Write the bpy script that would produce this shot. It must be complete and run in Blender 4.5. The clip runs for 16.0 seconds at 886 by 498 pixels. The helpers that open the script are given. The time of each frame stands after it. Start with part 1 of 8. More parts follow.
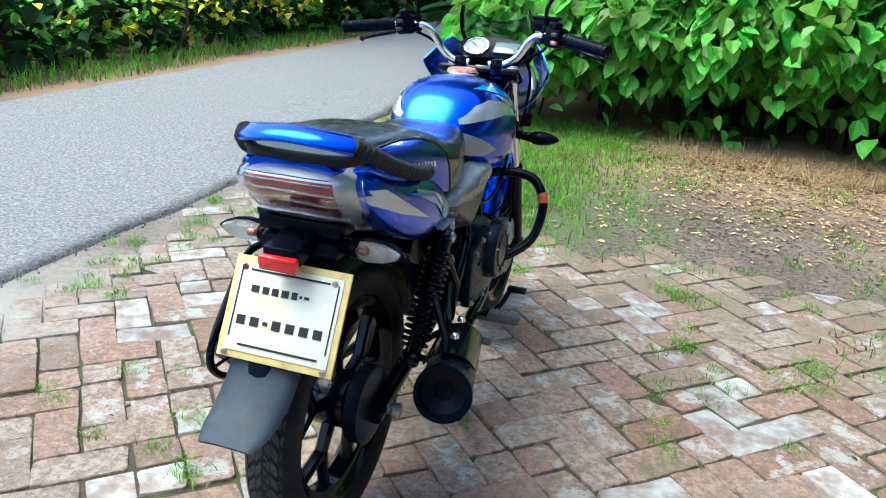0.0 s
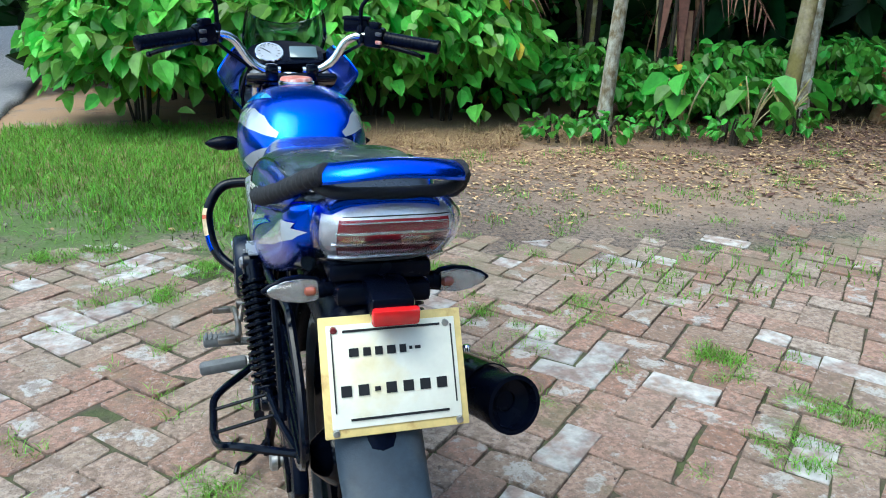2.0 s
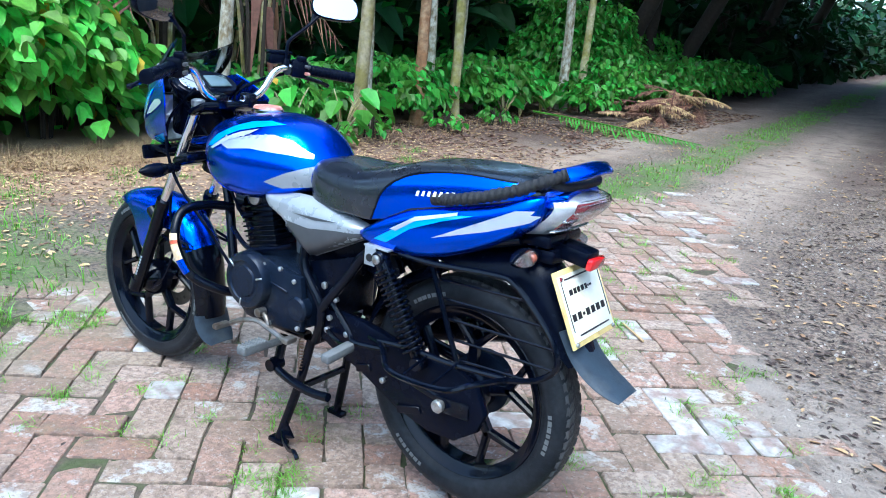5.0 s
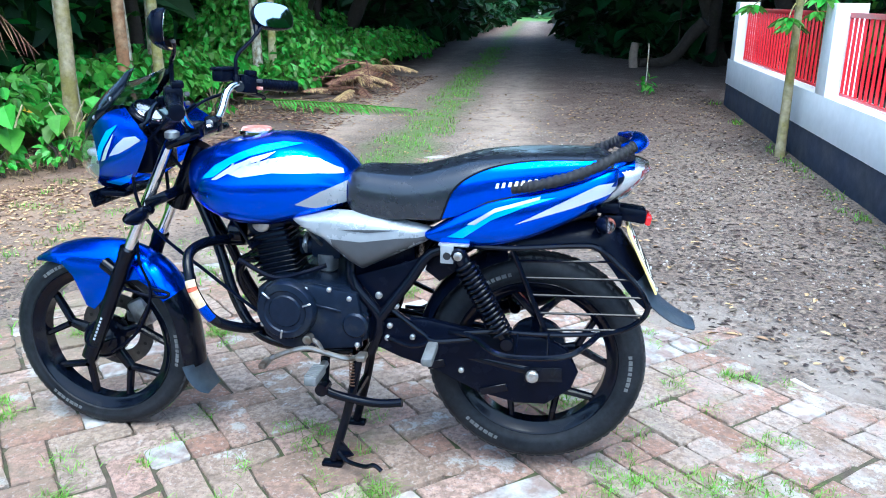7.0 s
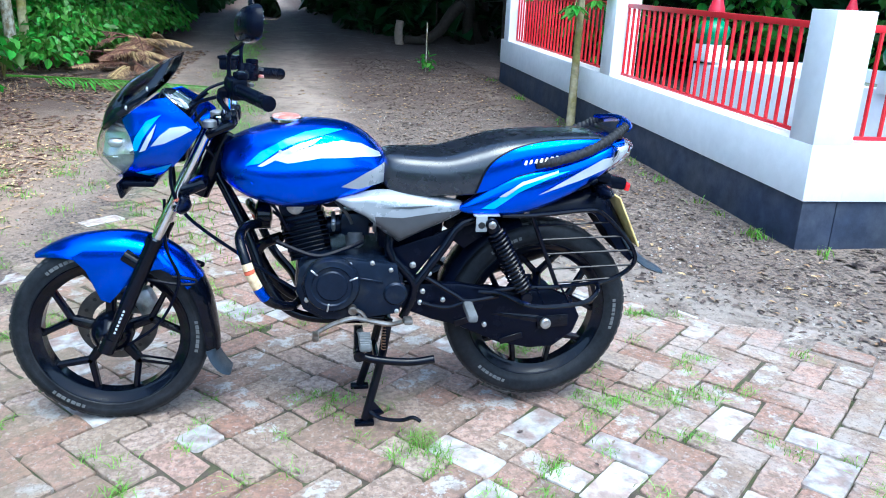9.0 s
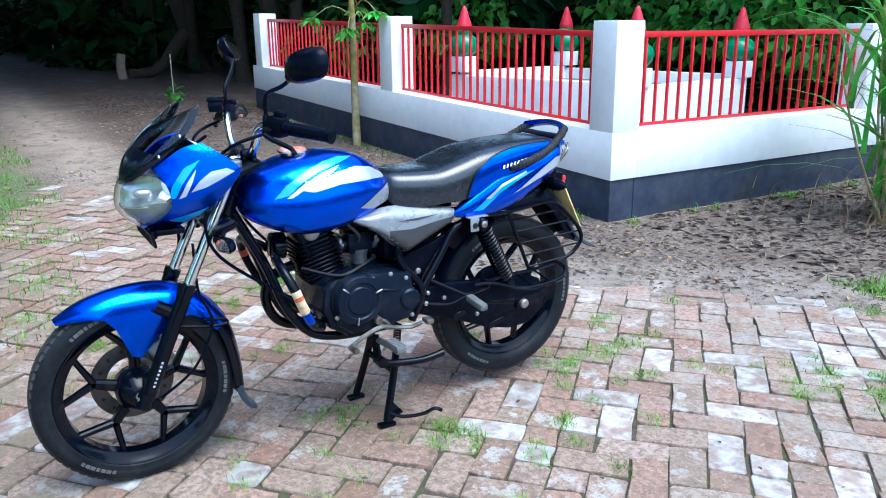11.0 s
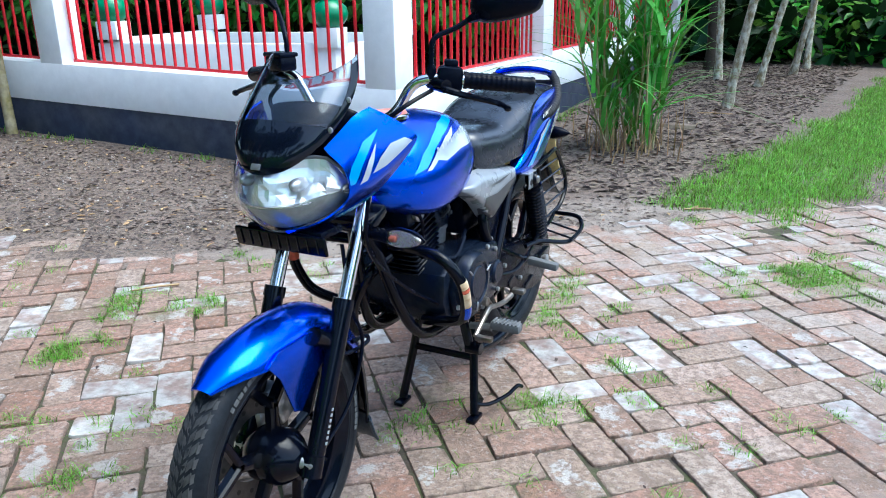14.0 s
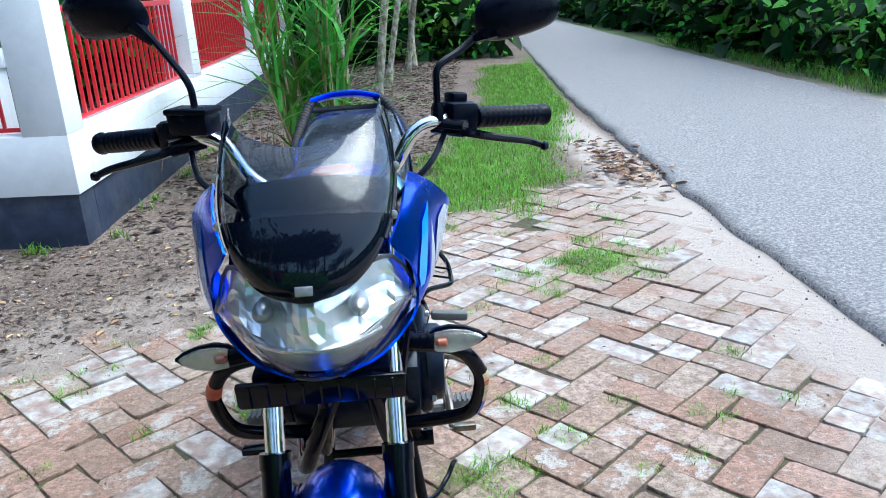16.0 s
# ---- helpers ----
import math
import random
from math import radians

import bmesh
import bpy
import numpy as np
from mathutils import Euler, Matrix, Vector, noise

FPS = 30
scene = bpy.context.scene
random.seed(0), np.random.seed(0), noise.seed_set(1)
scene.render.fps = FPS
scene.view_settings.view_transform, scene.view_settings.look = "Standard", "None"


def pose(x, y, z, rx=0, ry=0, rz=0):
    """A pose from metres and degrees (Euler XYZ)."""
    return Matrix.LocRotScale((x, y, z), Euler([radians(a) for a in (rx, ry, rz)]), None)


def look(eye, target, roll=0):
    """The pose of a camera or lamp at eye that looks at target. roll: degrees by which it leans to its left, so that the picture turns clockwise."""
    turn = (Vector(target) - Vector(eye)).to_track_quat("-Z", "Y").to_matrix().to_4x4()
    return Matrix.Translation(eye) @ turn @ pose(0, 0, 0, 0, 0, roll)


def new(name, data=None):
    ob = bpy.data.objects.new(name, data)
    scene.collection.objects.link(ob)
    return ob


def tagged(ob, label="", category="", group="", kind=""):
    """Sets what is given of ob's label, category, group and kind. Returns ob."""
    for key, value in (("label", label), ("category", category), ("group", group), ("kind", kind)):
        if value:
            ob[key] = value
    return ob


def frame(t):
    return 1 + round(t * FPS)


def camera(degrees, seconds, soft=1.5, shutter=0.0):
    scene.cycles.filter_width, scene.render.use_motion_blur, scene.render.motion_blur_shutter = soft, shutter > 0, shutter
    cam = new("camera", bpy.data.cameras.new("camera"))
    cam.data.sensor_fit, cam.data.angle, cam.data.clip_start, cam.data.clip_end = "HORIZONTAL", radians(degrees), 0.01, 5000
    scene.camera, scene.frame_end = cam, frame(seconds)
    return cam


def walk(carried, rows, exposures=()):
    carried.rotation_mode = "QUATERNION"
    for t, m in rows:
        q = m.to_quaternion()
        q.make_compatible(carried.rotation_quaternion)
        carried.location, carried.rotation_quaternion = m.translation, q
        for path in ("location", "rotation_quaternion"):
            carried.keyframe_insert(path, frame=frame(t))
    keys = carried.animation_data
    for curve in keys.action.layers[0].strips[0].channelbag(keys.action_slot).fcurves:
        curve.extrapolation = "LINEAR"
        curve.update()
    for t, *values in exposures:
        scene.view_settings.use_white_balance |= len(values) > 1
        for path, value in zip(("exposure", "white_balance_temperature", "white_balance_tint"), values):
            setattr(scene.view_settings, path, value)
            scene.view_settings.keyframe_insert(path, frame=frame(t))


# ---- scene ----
cam = camera(59.1, 16.0, soft=1.0)
PATH = [
    (0, (0.635, -1.998, 1.235), (0.078, -0.206, 0.543), 3.7),
    (0.5, (0.425, -2.044, 1.273), (0.18, -0.186, 0.574), 6.8),
    (1, (0.19, -2.136, 1.254), (0.311, -0.252, 0.592), 6.5),
    (1.5, (-0.009, -2.076, 1.212), (0.374, -0.225, 0.558), 5.5),
    (2, (-0.213, -1.951, 1.219), (0.33, -0.143, 0.559), 2.3),
    (2.5, (-0.489, -1.95, 1.198), (0.464, -0.323, 0.533), 4.6),
    (3, (-0.713, -1.962, 1.235), (0.388, -0.433, 0.562), 2.7),
    (3.2, (-0.78, -1.931, 1.227), (0.335, -0.413, 0.556), 3.1),
    (5.3, (-1.649, -1.494, 1.238), (0.003, -0.508, 0.692), 3.4),
    (5.5, (-1.675, -1.395, 1.236), (0.009, -0.466, 0.688), 1.0),
    (5.8, (-1.734, -1.265, 1.233), (-0.003, -0.42, 0.698), -0.3),
    (6, (-1.772, -1.184, 1.24), (-0.014, -0.406, 0.69), 1.1),
    (6.4, (-1.93, -0.989, 1.245), (-0.071, -0.503, 0.692), 2.8),
    (6.5, (-1.975, -0.947, 1.249), (-0.105, -0.497, 0.7), 2.6),
    (7, (-2.049, -0.732, 1.244), (-0.155, -0.42, 0.683), 0.9),
    (7.5, (-2.027, -0.476, 1.262), (-0.12, -0.279, 0.694), -0.0),
    (8, (-2.127, -0.281, 1.272), (-0.209, -0.247, 0.705), 0.5),
    (8.1, (-2.184, -0.197, 1.252), (-0.26, -0.288, 0.712), 1.4),
    (8.2, (-2.203, -0.2, 1.281), (-0.287, -0.316, 0.72), 1.4),
    (10.3, (-2.474, 0.76, 1.293), (-0.712, -0.034, 0.776), 5.1),
    (10.5, (-2.462, 0.803, 1.298), (-0.724, -0.042, 0.784), 4.6),
    (11, (-2.285, 0.960, 1.303), (-0.632, -0.028, 0.760), -0.5),
    (11.5, (-2.136, 1.199, 1.247), (-0.615, 0.009, 0.728), 3.2),
    (11.9, (-2.029, 1.341, 1.325), (-0.625, 0.036, 0.751), 4.1),
    (12, (-2.013, 1.385, 1.255), (-0.616, 0.054, 0.728), 2.7),
    (12.5, (-1.764, 1.494, 1.243), (-0.39, 0.147, 0.696), 1.0),
    (13, (-1.525, 1.641, 1.249), (-0.329, 0.154, 0.652), 2.0),
    (13.5, (-1.312, 1.81, 1.231), (-0.337, 0.171, 0.627), -0.5),
    (14, (-0.991, 1.791, 1.232), (-0.128, 0.098, 0.605), -0.8),
    (14.5, (-0.75, 1.808, 1.246), (-0.126, 0.017, 0.613), 1.2),
    (15, (-0.511, 1.87, 1.278), (-0.285, -0.014, 0.646), -1.1),
    (15.5, (-0.332, 1.771, 1.259), (-0.285, -0.127, 0.63), -0.8),
    (16, (-0.133, 1.529, 1.258), (-0.216, -0.365, 0.62), -3.4),
]
walk(cam, [(t, look(eye, target, roll)) for t, eye, target, roll in PATH], [(0.0, 1.68, 5950, -7), (0.6, 1.54, 5900, -7), (1.5, 1.40, 5800, -8), (2.6, 1.44, 5500, -6), (5.5, 1.94, 5250, -3), (8.2, 2.04, 5200, -4), (10.5, 1.64, 5300, -1), (16.0, 1.62, 5650, -2)])

# ---- world ----
# ---- light: an overcast late-afternoon sky with a broad, weak sun ----
SUN_AZ, SUN_EL = radians(252), radians(65)
world = bpy.data.worlds.new("sky")
scene.world = world
world.use_nodes = True
wt = world.node_tree
sky = wt.nodes.new("ShaderNodeTexSky")
sky.sky_type, sky.sun_disc = "NISHITA", False
sky.sun_elevation, sky.sun_rotation = SUN_EL, SUN_AZ
sky.air_density, sky.dust_density, sky.ozone_density = 1.0, 3.0, 1.0
wt.nodes["Background"].inputs["Strength"].default_value = 0.15
wt.links.new(sky.outputs[0], wt.nodes["Background"].inputs["Color"])
sun = new("sun", bpy.data.lights.new("sun", "SUN"))
sun.data.energy, sun.data.angle, sun.data.color = 0.95, radians(45), (1.0, 0.97, 0.92)
sun.matrix_world = look((0, 0, 0), (-math.sin(SUN_AZ) * math.cos(SUN_EL), -math.cos(SUN_AZ) * math.cos(SUN_EL), -math.sin(SUN_EL)))

# ---- materials ----
def mat(name, colour, rough=0.5, metal=0.0, coat=0.0, vary=0.0, scale=30.0, bump=0.0, bump_scale=200.0, second=None, patch=4.0,
        patch_soft=0.1, patch_at=0.55, spread=0.0, trans=0.0, alpha=1.0, ior=1.45, stretch=(1, 1, 1), emit=0.0, soft=0.0, rough_vary=0.0, spec=0.5):
    """A surface: base colour with fine variation, a second colour in patches, grain relief, and a shift from piece to piece."""
    m = bpy.data.materials.new(name)
    m.use_nodes = True
    nt = m.node_tree
    b = nt.nodes["Principled BSDF"]
    b.inputs["Roughness"].default_value, b.inputs["Metallic"].default_value = rough, metal
    b.inputs["Specular IOR Level"].default_value = spec
    b.inputs["Coat Weight"].default_value, b.inputs["Coat Roughness"].default_value = coat, 0.04
    b.inputs["Transmission Weight"].default_value, b.inputs["IOR"].default_value, b.inputs["Alpha"].default_value = trans, ior, alpha
    tc = nt.nodes.new("ShaderNodeNewGeometry")
    mp = nt.nodes.new("ShaderNodeMapping")
    mp.inputs["Scale"].default_value = stretch
    nt.links.new(tc.outputs["Position"], mp.inputs[0])

    def tex(s, detail=4.0, rough_=0.6):
        n = nt.nodes.new("ShaderNodeTexNoise")
        n.inputs["Scale"].default_value, n.inputs["Detail"].default_value, n.inputs["Roughness"].default_value = s, detail, rough_
        nt.links.new(mp.outputs[0], n.inputs["Vector"])
        return n.outputs["Fac"]

    def ramp(fac, lo, hi, a=0.0, z=1.0):
        n = nt.nodes.new("ShaderNodeMapRange")
        n.inputs[1].default_value, n.inputs[2].default_value, n.inputs[3].default_value, n.inputs[4].default_value = lo, hi, a, z
        nt.links.new(fac, n.inputs[0])
        return n.outputs[0]

    def mix(fac, a, c):
        n = nt.nodes.new("ShaderNodeMix")
        n.data_type = "RGBA"
        for s, v in ((n.inputs[0], fac), (n.inputs[6], a), (n.inputs[7], c)):
            if isinstance(v, (int, float)):
                s.default_value = v
            elif isinstance(v, tuple):
                s.default_value = (*v, 1)
            else:
                nt.links.new(v, s)
        return n.outputs[2]

    col = tuple(colour)
    if second:
        col = mix(ramp(tex(patch, 5.0), patch_at - patch_soft, patch_at + patch_soft), col, tuple(second))
    if vary or spread:
        hsv = nt.nodes.new("ShaderNodeHueSaturation")
        if isinstance(col, tuple):
            hsv.inputs["Color"].default_value = (*col, 1)
        else:
            nt.links.new(col, hsv.inputs["Color"])
        val = ramp(tex(scale, 6.0), 0.3, 0.7, 1 - vary, 1 + vary)
        if spread:
            info = nt.nodes.new("ShaderNodeObjectInfo")
            geo = nt.nodes.new("ShaderNodeNewGeometry")
            add = nt.nodes.new("ShaderNodeMath")
            nt.links.new(info.outputs["Random"], add.inputs[0])
            nt.links.new(geo.outputs["Random Per Island"], add.inputs[1])
            fr = nt.nodes.new("ShaderNodeMath")
            fr.operation = "FRACT"
            nt.links.new(add.outputs[0], fr.inputs[0])
            mul = nt.nodes.new("ShaderNodeMath")
            mul.operation = "MULTIPLY"
            nt.links.new(val, mul.inputs[0])
            nt.links.new(ramp(fr.outputs[0], 0, 1, 1 - spread, 1 + spread), mul.inputs[1])
            val = mul.outputs[0]
            nt.links.new(ramp(fr.outputs[0], 0, 1, 0.5 - spread * 0.045, 0.5 + spread * 0.045), hsv.inputs["Hue"])
        nt.links.new(val, hsv.inputs["Value"])
        col = hsv.outputs["Color"]
    if isinstance(col, tuple):
        b.inputs["Base Color"].default_value = (*col, 1)
    else:
        nt.links.new(col, b.inputs["Base Color"])
    if rough_vary:
        nt.links.new(ramp(tex(scale * 0.5, 5.0), 0.3, 0.7, max(rough - rough_vary, 0.02), min(rough + rough_vary, 1)), b.inputs["Roughness"])
    if bump:
        bn = nt.nodes.new("ShaderNodeBump")
        bn.inputs["Strength"].default_value, bn.inputs["Distance"].default_value = min(bump, 1.0), 0.004 * max(bump, 1.0)
        nt.links.new(tex(bump_scale, 5.0, 0.65), bn.inputs["Height"])
        nt.links.new(bn.outputs[0], b.inputs["Normal"])
    if emit:
        b.inputs["Emission Color"].default_value, b.inputs["Emission Strength"].default_value = (*colour, 1), emit
    if soft:
        b.inputs["Subsurface Weight"].default_value = 0.0
        tr = nt.nodes.new("ShaderNodeBsdfTranslucent")
        ms = nt.nodes.new("ShaderNodeMixShader")
        ms.inputs[0].default_value = soft
        if isinstance(col, tuple):
            tr.inputs[0].default_value = (*col, 1)
        else:
            nt.links.new(col, tr.inputs[0])
        nt.links.new(b.outputs[0], ms.inputs[1])
        nt.links.new(tr.outputs[0], ms.inputs[2])
        nt.links.new(ms.outputs[0], nt.nodes["Material Output"].inputs["Surface"])
    return m


BLUE = mat("blue_paint", (0.0, 0.075, 0.82), 0.24, 0.95, 0.42, vary=0.06, scale=8, rough_vary=0.05)
SILVER = mat("silver_graphic", (0.55, 0.60, 0.68), 0.25, 0.5, 1.0, vary=0.05, scale=20)
SKYBLUE = mat("light_blue_graphic", (0.03, 0.36, 0.86), 0.22, 0.3, 1.0, vary=0.05, scale=20)
COVER = mat("silver_plastic", (0.28, 0.30, 0.33), 0.30, 0.25, 0.3, vary=0.06, scale=30, rough_vary=0.08)
GREY_COVER = mat("dark_silver_plastic", (0.055, 0.058, 0.066), 0.34, 0.2, 0.2, vary=0.1, scale=30)
GREY_PLASTIC = mat("grey_plastic", (0.07, 0.07, 0.075), 0.42, vary=0.12, scale=40, bump=0.15, bump_scale=900)
BLACK = mat("black_enamel", (0.0015, 0.0025, 0.007), 0.13, spec=0.24, vary=0.25, scale=25, rough_vary=0.07, second=(0.010, 0.010, 0.010), patch=9, patch_at=0.68)
MATT_BLACK = mat("black_plastic", (0.0018, 0.0030, 0.009), 0.22, spec=0.10, vary=0.2, scale=40, bump=0.1, bump_scale=700, rough_vary=0.1)
RUBBER = mat("tyre_rubber", (0.007, 0.009, 0.013), 0.45, spec=0.16, vary=0.3, scale=60, second=(0.024, 0.026, 0.031), patch=9, patch_at=0.56, patch_soft=0.25, bump=0.2, bump_scale=300)
TREAD = mat("dusty_tread", (0.040, 0.042, 0.047), 0.7, spec=0.2, vary=0.35, scale=50, second=(0.062, 0.060, 0.060), patch=14, patch_at=0.56, patch_soft=0.2)
PEG = mat("worn_grey_rubber", (0.11, 0.115, 0.12), 0.6, vary=0.2, scale=60, bump=0.4, bump_scale=300)
SEAT = mat("seat_vinyl", (0.009, 0.011, 0.018), 0.27, 0, 0.25, spec=0.8, vary=0.15, scale=25, bump=0.04, bump_scale=420, rough_vary=0.06, second=(0.018, 0.020, 0.026), patch=9, patch_at=0.66, patch_soft=0.15)
ENGINE = mat("dark_engine_alloy", (0.007, 0.012, 0.026), 0.22, 0.30, spec=0.22, vary=0.2, scale=50, bump=0.15, bump_scale=500, second=(0.026, 0.030, 0.036), patch=12, patch_at=0.64)
ALLOY = mat("worn_alloy", (0.45, 0.45, 0.46), 0.38, 0.85, vary=0.2, scale=60, second=(0.25, 0.22, 0.19), patch=25, patch_at=0.6)
CHROME = mat("chrome", (0.80, 0.80, 0.82), 0.10, 1.0, vary=0.05, scale=60, rough_vary=0.05)
FLAP = mat("dusty_mudflap", (0.026, 0.038, 0.056), 0.5, spec=0.3, vary=0.2, scale=30, second=(0.052, 0.060, 0.070), patch=10, patch_at=0.6, bump=0.2)
PLATE = mat("plate_white", (0.78, 0.76, 0.66), 0.45, vary=0.05, scale=40, second=(0.70, 0.60, 0.34), patch=7, patch_at=0.68)
PLATE_RIM = mat("plate_yellowed", (0.72, 0.55, 0.22), 0.5, vary=0.15, scale=40, second=(0.45, 0.22, 0.07), patch=25, patch_at=0.64)
INK = mat("black_ink", (0.01, 0.01, 0.012), 0.5)
RED_LENS = mat("red_lens", (0.62, 0.01, 0.015), 0.12, 0, 1.0, vary=0.08, scale=60)
DARK_RED = mat("dark_red_lens", (0.16, 0.012, 0.02), 0.12, 0, 1.0, vary=0.2, scale=60)
CLEAR = mat("clear_lens", (0.93, 0.95, 0.97), 0.03, trans=1.0, ior=1.3)
SMOKE = mat("smoked_screen", (0.36, 0.43, 0.52), 0.02, trans=1.0, ior=1.4, spec=0.5)
SMOKE_DARK = mat("black_screen_base", (0.003, 0.005, 0.012), 0.04, 0, 0.0, spec=0.45, vary=0.1, scale=20)
REFLECTOR = mat("lamp_reflector", (0.94, 0.95, 0.95), 0.30, 0.92, vary=0.06, scale=60)
TAIL_SILVER = mat("tail_lamp_silver", (0.50, 0.50, 0.53), 0.24, 0.45, 0.5, vary=0.1, scale=60)
LENS_BACK = mat("signal_reflector", (0.55, 0.54, 0.56), 0.16, 0.9, vary=0.15, scale=60, bump=0.6, bump_scale=120)
LAMP_GREY = mat("lamp_lower_grey", (0.30, 0.33, 0.31), 0.30, 0.45, vary=0.25, scale=40)
MIRROR = mat("mirror_glass", (0.93, 0.94, 0.95), 0.02, 1.0)
AMBER = mat("amber_bulb", (0.32, 0.085, 0.05), 0.2, 0, 1.0)
TAPE = mat("cream_tape", (0.62, 0.48, 0.30), 0.6, vary=0.2, scale=70, second=(0.45, 0.25, 0.12), patch=40, patch_at=0.6)
RED_TAPE = mat("red_tape", (0.55, 0.10, 0.05), 0.5, vary=0.2, scale=70)
DISC = mat("brake_disc_steel", (0.24, 0.225, 0.21), 0.35, 0.8, vary=0.2, scale=60, second=(0.12, 0.09, 0.07), patch=30, patch_at=0.55)
ROPE = mat("black_cord_wrap", (0.010, 0.010, 0.013), 0.62, vary=0.3, scale=200, bump=0.6, bump_scale=500)
DIAL = mat("dial_face", (0.34, 0.36, 0.40), 0.3, vary=0.1, scale=80)
LCD = mat("display_glass", (0.10, 0.14, 0.15), 0.15, coat=1.0)
CAP_RED = mat("faded_red_cap", (0.50, 0.16, 0.12), 0.4, vary=0.2, scale=60, second=(0.6, 0.5, 0.46), patch=30, patch_at=0.58)

WHITEWASH = mat("white_wall_paint", (0.88, 0.90, 0.92), 0.75, vary=0.04, scale=12, second=(0.80, 0.83, 0.86), patch=1.6, patch_at=0.6, patch_soft=0.2, bump=0.3, bump_scale=60)
PLINTH = mat("dark_plinth_paint", (0.030, 0.040, 0.072), 0.7, spec=0.3, vary=0.25, scale=10, second=(0.060, 0.062, 0.070), patch=2.5, patch_at=0.60, patch_soft=0.2, bump=0.4, bump_scale=50)
GRILLE = mat("red_gloss_paint", (0.62, 0.012, 0.025), 0.35, vary=0.1, scale=20)
RED_CONE = mat("red_paint", (0.62, 0.02, 0.05), 0.45, vary=0.1, scale=12)
GREEN_JAR = mat("green_paint", (0.01, 0.22, 0.09), 0.35, vary=0.15, scale=12, coat=0.3)
ASPHALT = mat("asphalt", (0.178, 0.173, 0.186), 0.85, vary=0.35, scale=90, second=(0.33, 0.32, 0.325), patch=60, patch_at=0.53, patch_soft=0.10, bump=2.0, bump_scale=90)
SHOULDER = mat("dusty_shoulder", (0.36, 0.31, 0.27), 0.9, vary=0.2, scale=25, second=(0.24, 0.20, 0.17), patch=3, patch_soft=0.2, bump=1.5, bump_scale=40)


def brick_material():
    """Hard-burnt paving brick: each one of its own tint, worn pale in blotches and filmed with soil."""
    m = bpy.data.materials.new("worn_brick")
    m.use_nodes = True
    nt = m.node_tree
    b = nt.nodes["Principled BSDF"]
    b.inputs["Roughness"].default_value = 0.9
    b.inputs["Specular IOR Level"].default_value = 0.3
    geo = nt.nodes.new("ShaderNodeNewGeometry")
    info = nt.nodes.new("ShaderNodeObjectInfo")

    def tex(s, detail=5.0, rough=0.65):
        n = nt.nodes.new("ShaderNodeTexNoise")
        n.inputs["Scale"].default_value, n.inputs["Detail"].default_value, n.inputs["Roughness"].default_value = s, detail, rough
        nt.links.new(geo.outputs["Position"], n.inputs["Vector"])
        return n.outputs["Fac"]

    def step(v, lo, hi, top=1.0):
        n = nt.nodes.new("ShaderNodeMapRange")
        n.interpolation_type = "SMOOTHSTEP"
        n.inputs[1].default_value, n.inputs[2].default_value, n.inputs[4].default_value = lo, hi, top
        nt.links.new(v, n.inputs[0])
        return n.outputs[0]

    def mix(fac, a, c):
        n = nt.nodes.new("ShaderNodeMix")
        n.data_type = "RGBA"
        nt.links.new(fac, n.inputs[0])
        for s, v in ((n.inputs[6], a), (n.inputs[7], c)):
            if isinstance(v, tuple):
                s.default_value = (*v, 1)
            else:
                nt.links.new(v, s)
        return n.outputs[2]

    def calc(op, a, c):
        n = nt.nodes.new("ShaderNodeMath")
        n.operation = op
        for s, v in zip(n.inputs, (a, c)):
            if isinstance(v, (int, float)):
                s.default_value = v
            else:
                nt.links.new(v, s)
        return n.outputs[0]

    r = calc("FRACT", calc("ADD", info.outputs["Random"], geo.outputs["Random Per Island"]), 0.0)
    cr = nt.nodes.new("ShaderNodeValToRGB")
    nt.links.new(r, cr.inputs[0])
    stops = [(0.0, (0.29, 0.160, 0.112)), (0.25, (0.42, 0.258, 0.200)), (0.45, (0.28, 0.185, 0.138)), (0.6, (0.37, 0.285, 0.222)), (0.78, (0.44, 0.276, 0.220)), (0.9, (0.45, 0.365, 0.305)), (1.0, (0.33, 0.220, 0.165))]
    e = cr.color_ramp.elements
    e[0].position, e[1].position = stops[0][0], stops[-1][0]
    e[0].color, e[1].color = (*stops[0][1], 1), (*stops[-1][1], 1)
    for at, c in stops[1:-1]:
        e.new(at).color = (*c, 1)
    col = mix(step(tex(45), 0.38, 0.66, 0.7), cr.outputs[0], (0.150, 0.105, 0.088))
    face = nt.nodes.new("ShaderNodeUVMap")
    face.uv_map = "face"
    uv = nt.nodes.new("ShaderNodeSeparateXYZ")
    nt.links.new(face.outputs[0], uv.inputs[0])
    crown = calc("SUBTRACT", 1.0, calc("MAXIMUM", calc("ABSOLUTE", uv.outputs["X"], 0.0), calc("ABSOLUTE", uv.outputs["Y"], 0.0)))
    marked = step(calc("FRACT", calc("MULTIPLY", r, 7.0), 0.0), 0.66, 0.72, 0.12)
    worn = calc("ADD", calc("ADD", tex(11.0, 6.0, 0.68), marked), calc("MULTIPLY", crown, 0.14))
    col = mix(step(worn, 0.690, 0.755, 0.80), col, (0.47, 0.452, 0.432))
    col = mix(step(tex(60, 5.0, 0.72), 0.56, 0.62, 0.55), col, (0.44, 0.395, 0.36))
    col = mix(step(tex(17, 6.0, 0.72), 0.50, 0.60, 0.55), col, (0.165, 0.118, 0.094))
    col = mix(step(tex(3.1, 7.0, 0.72), 0.50, 0.64, 0.45), col, (0.275, 0.212, 0.165))
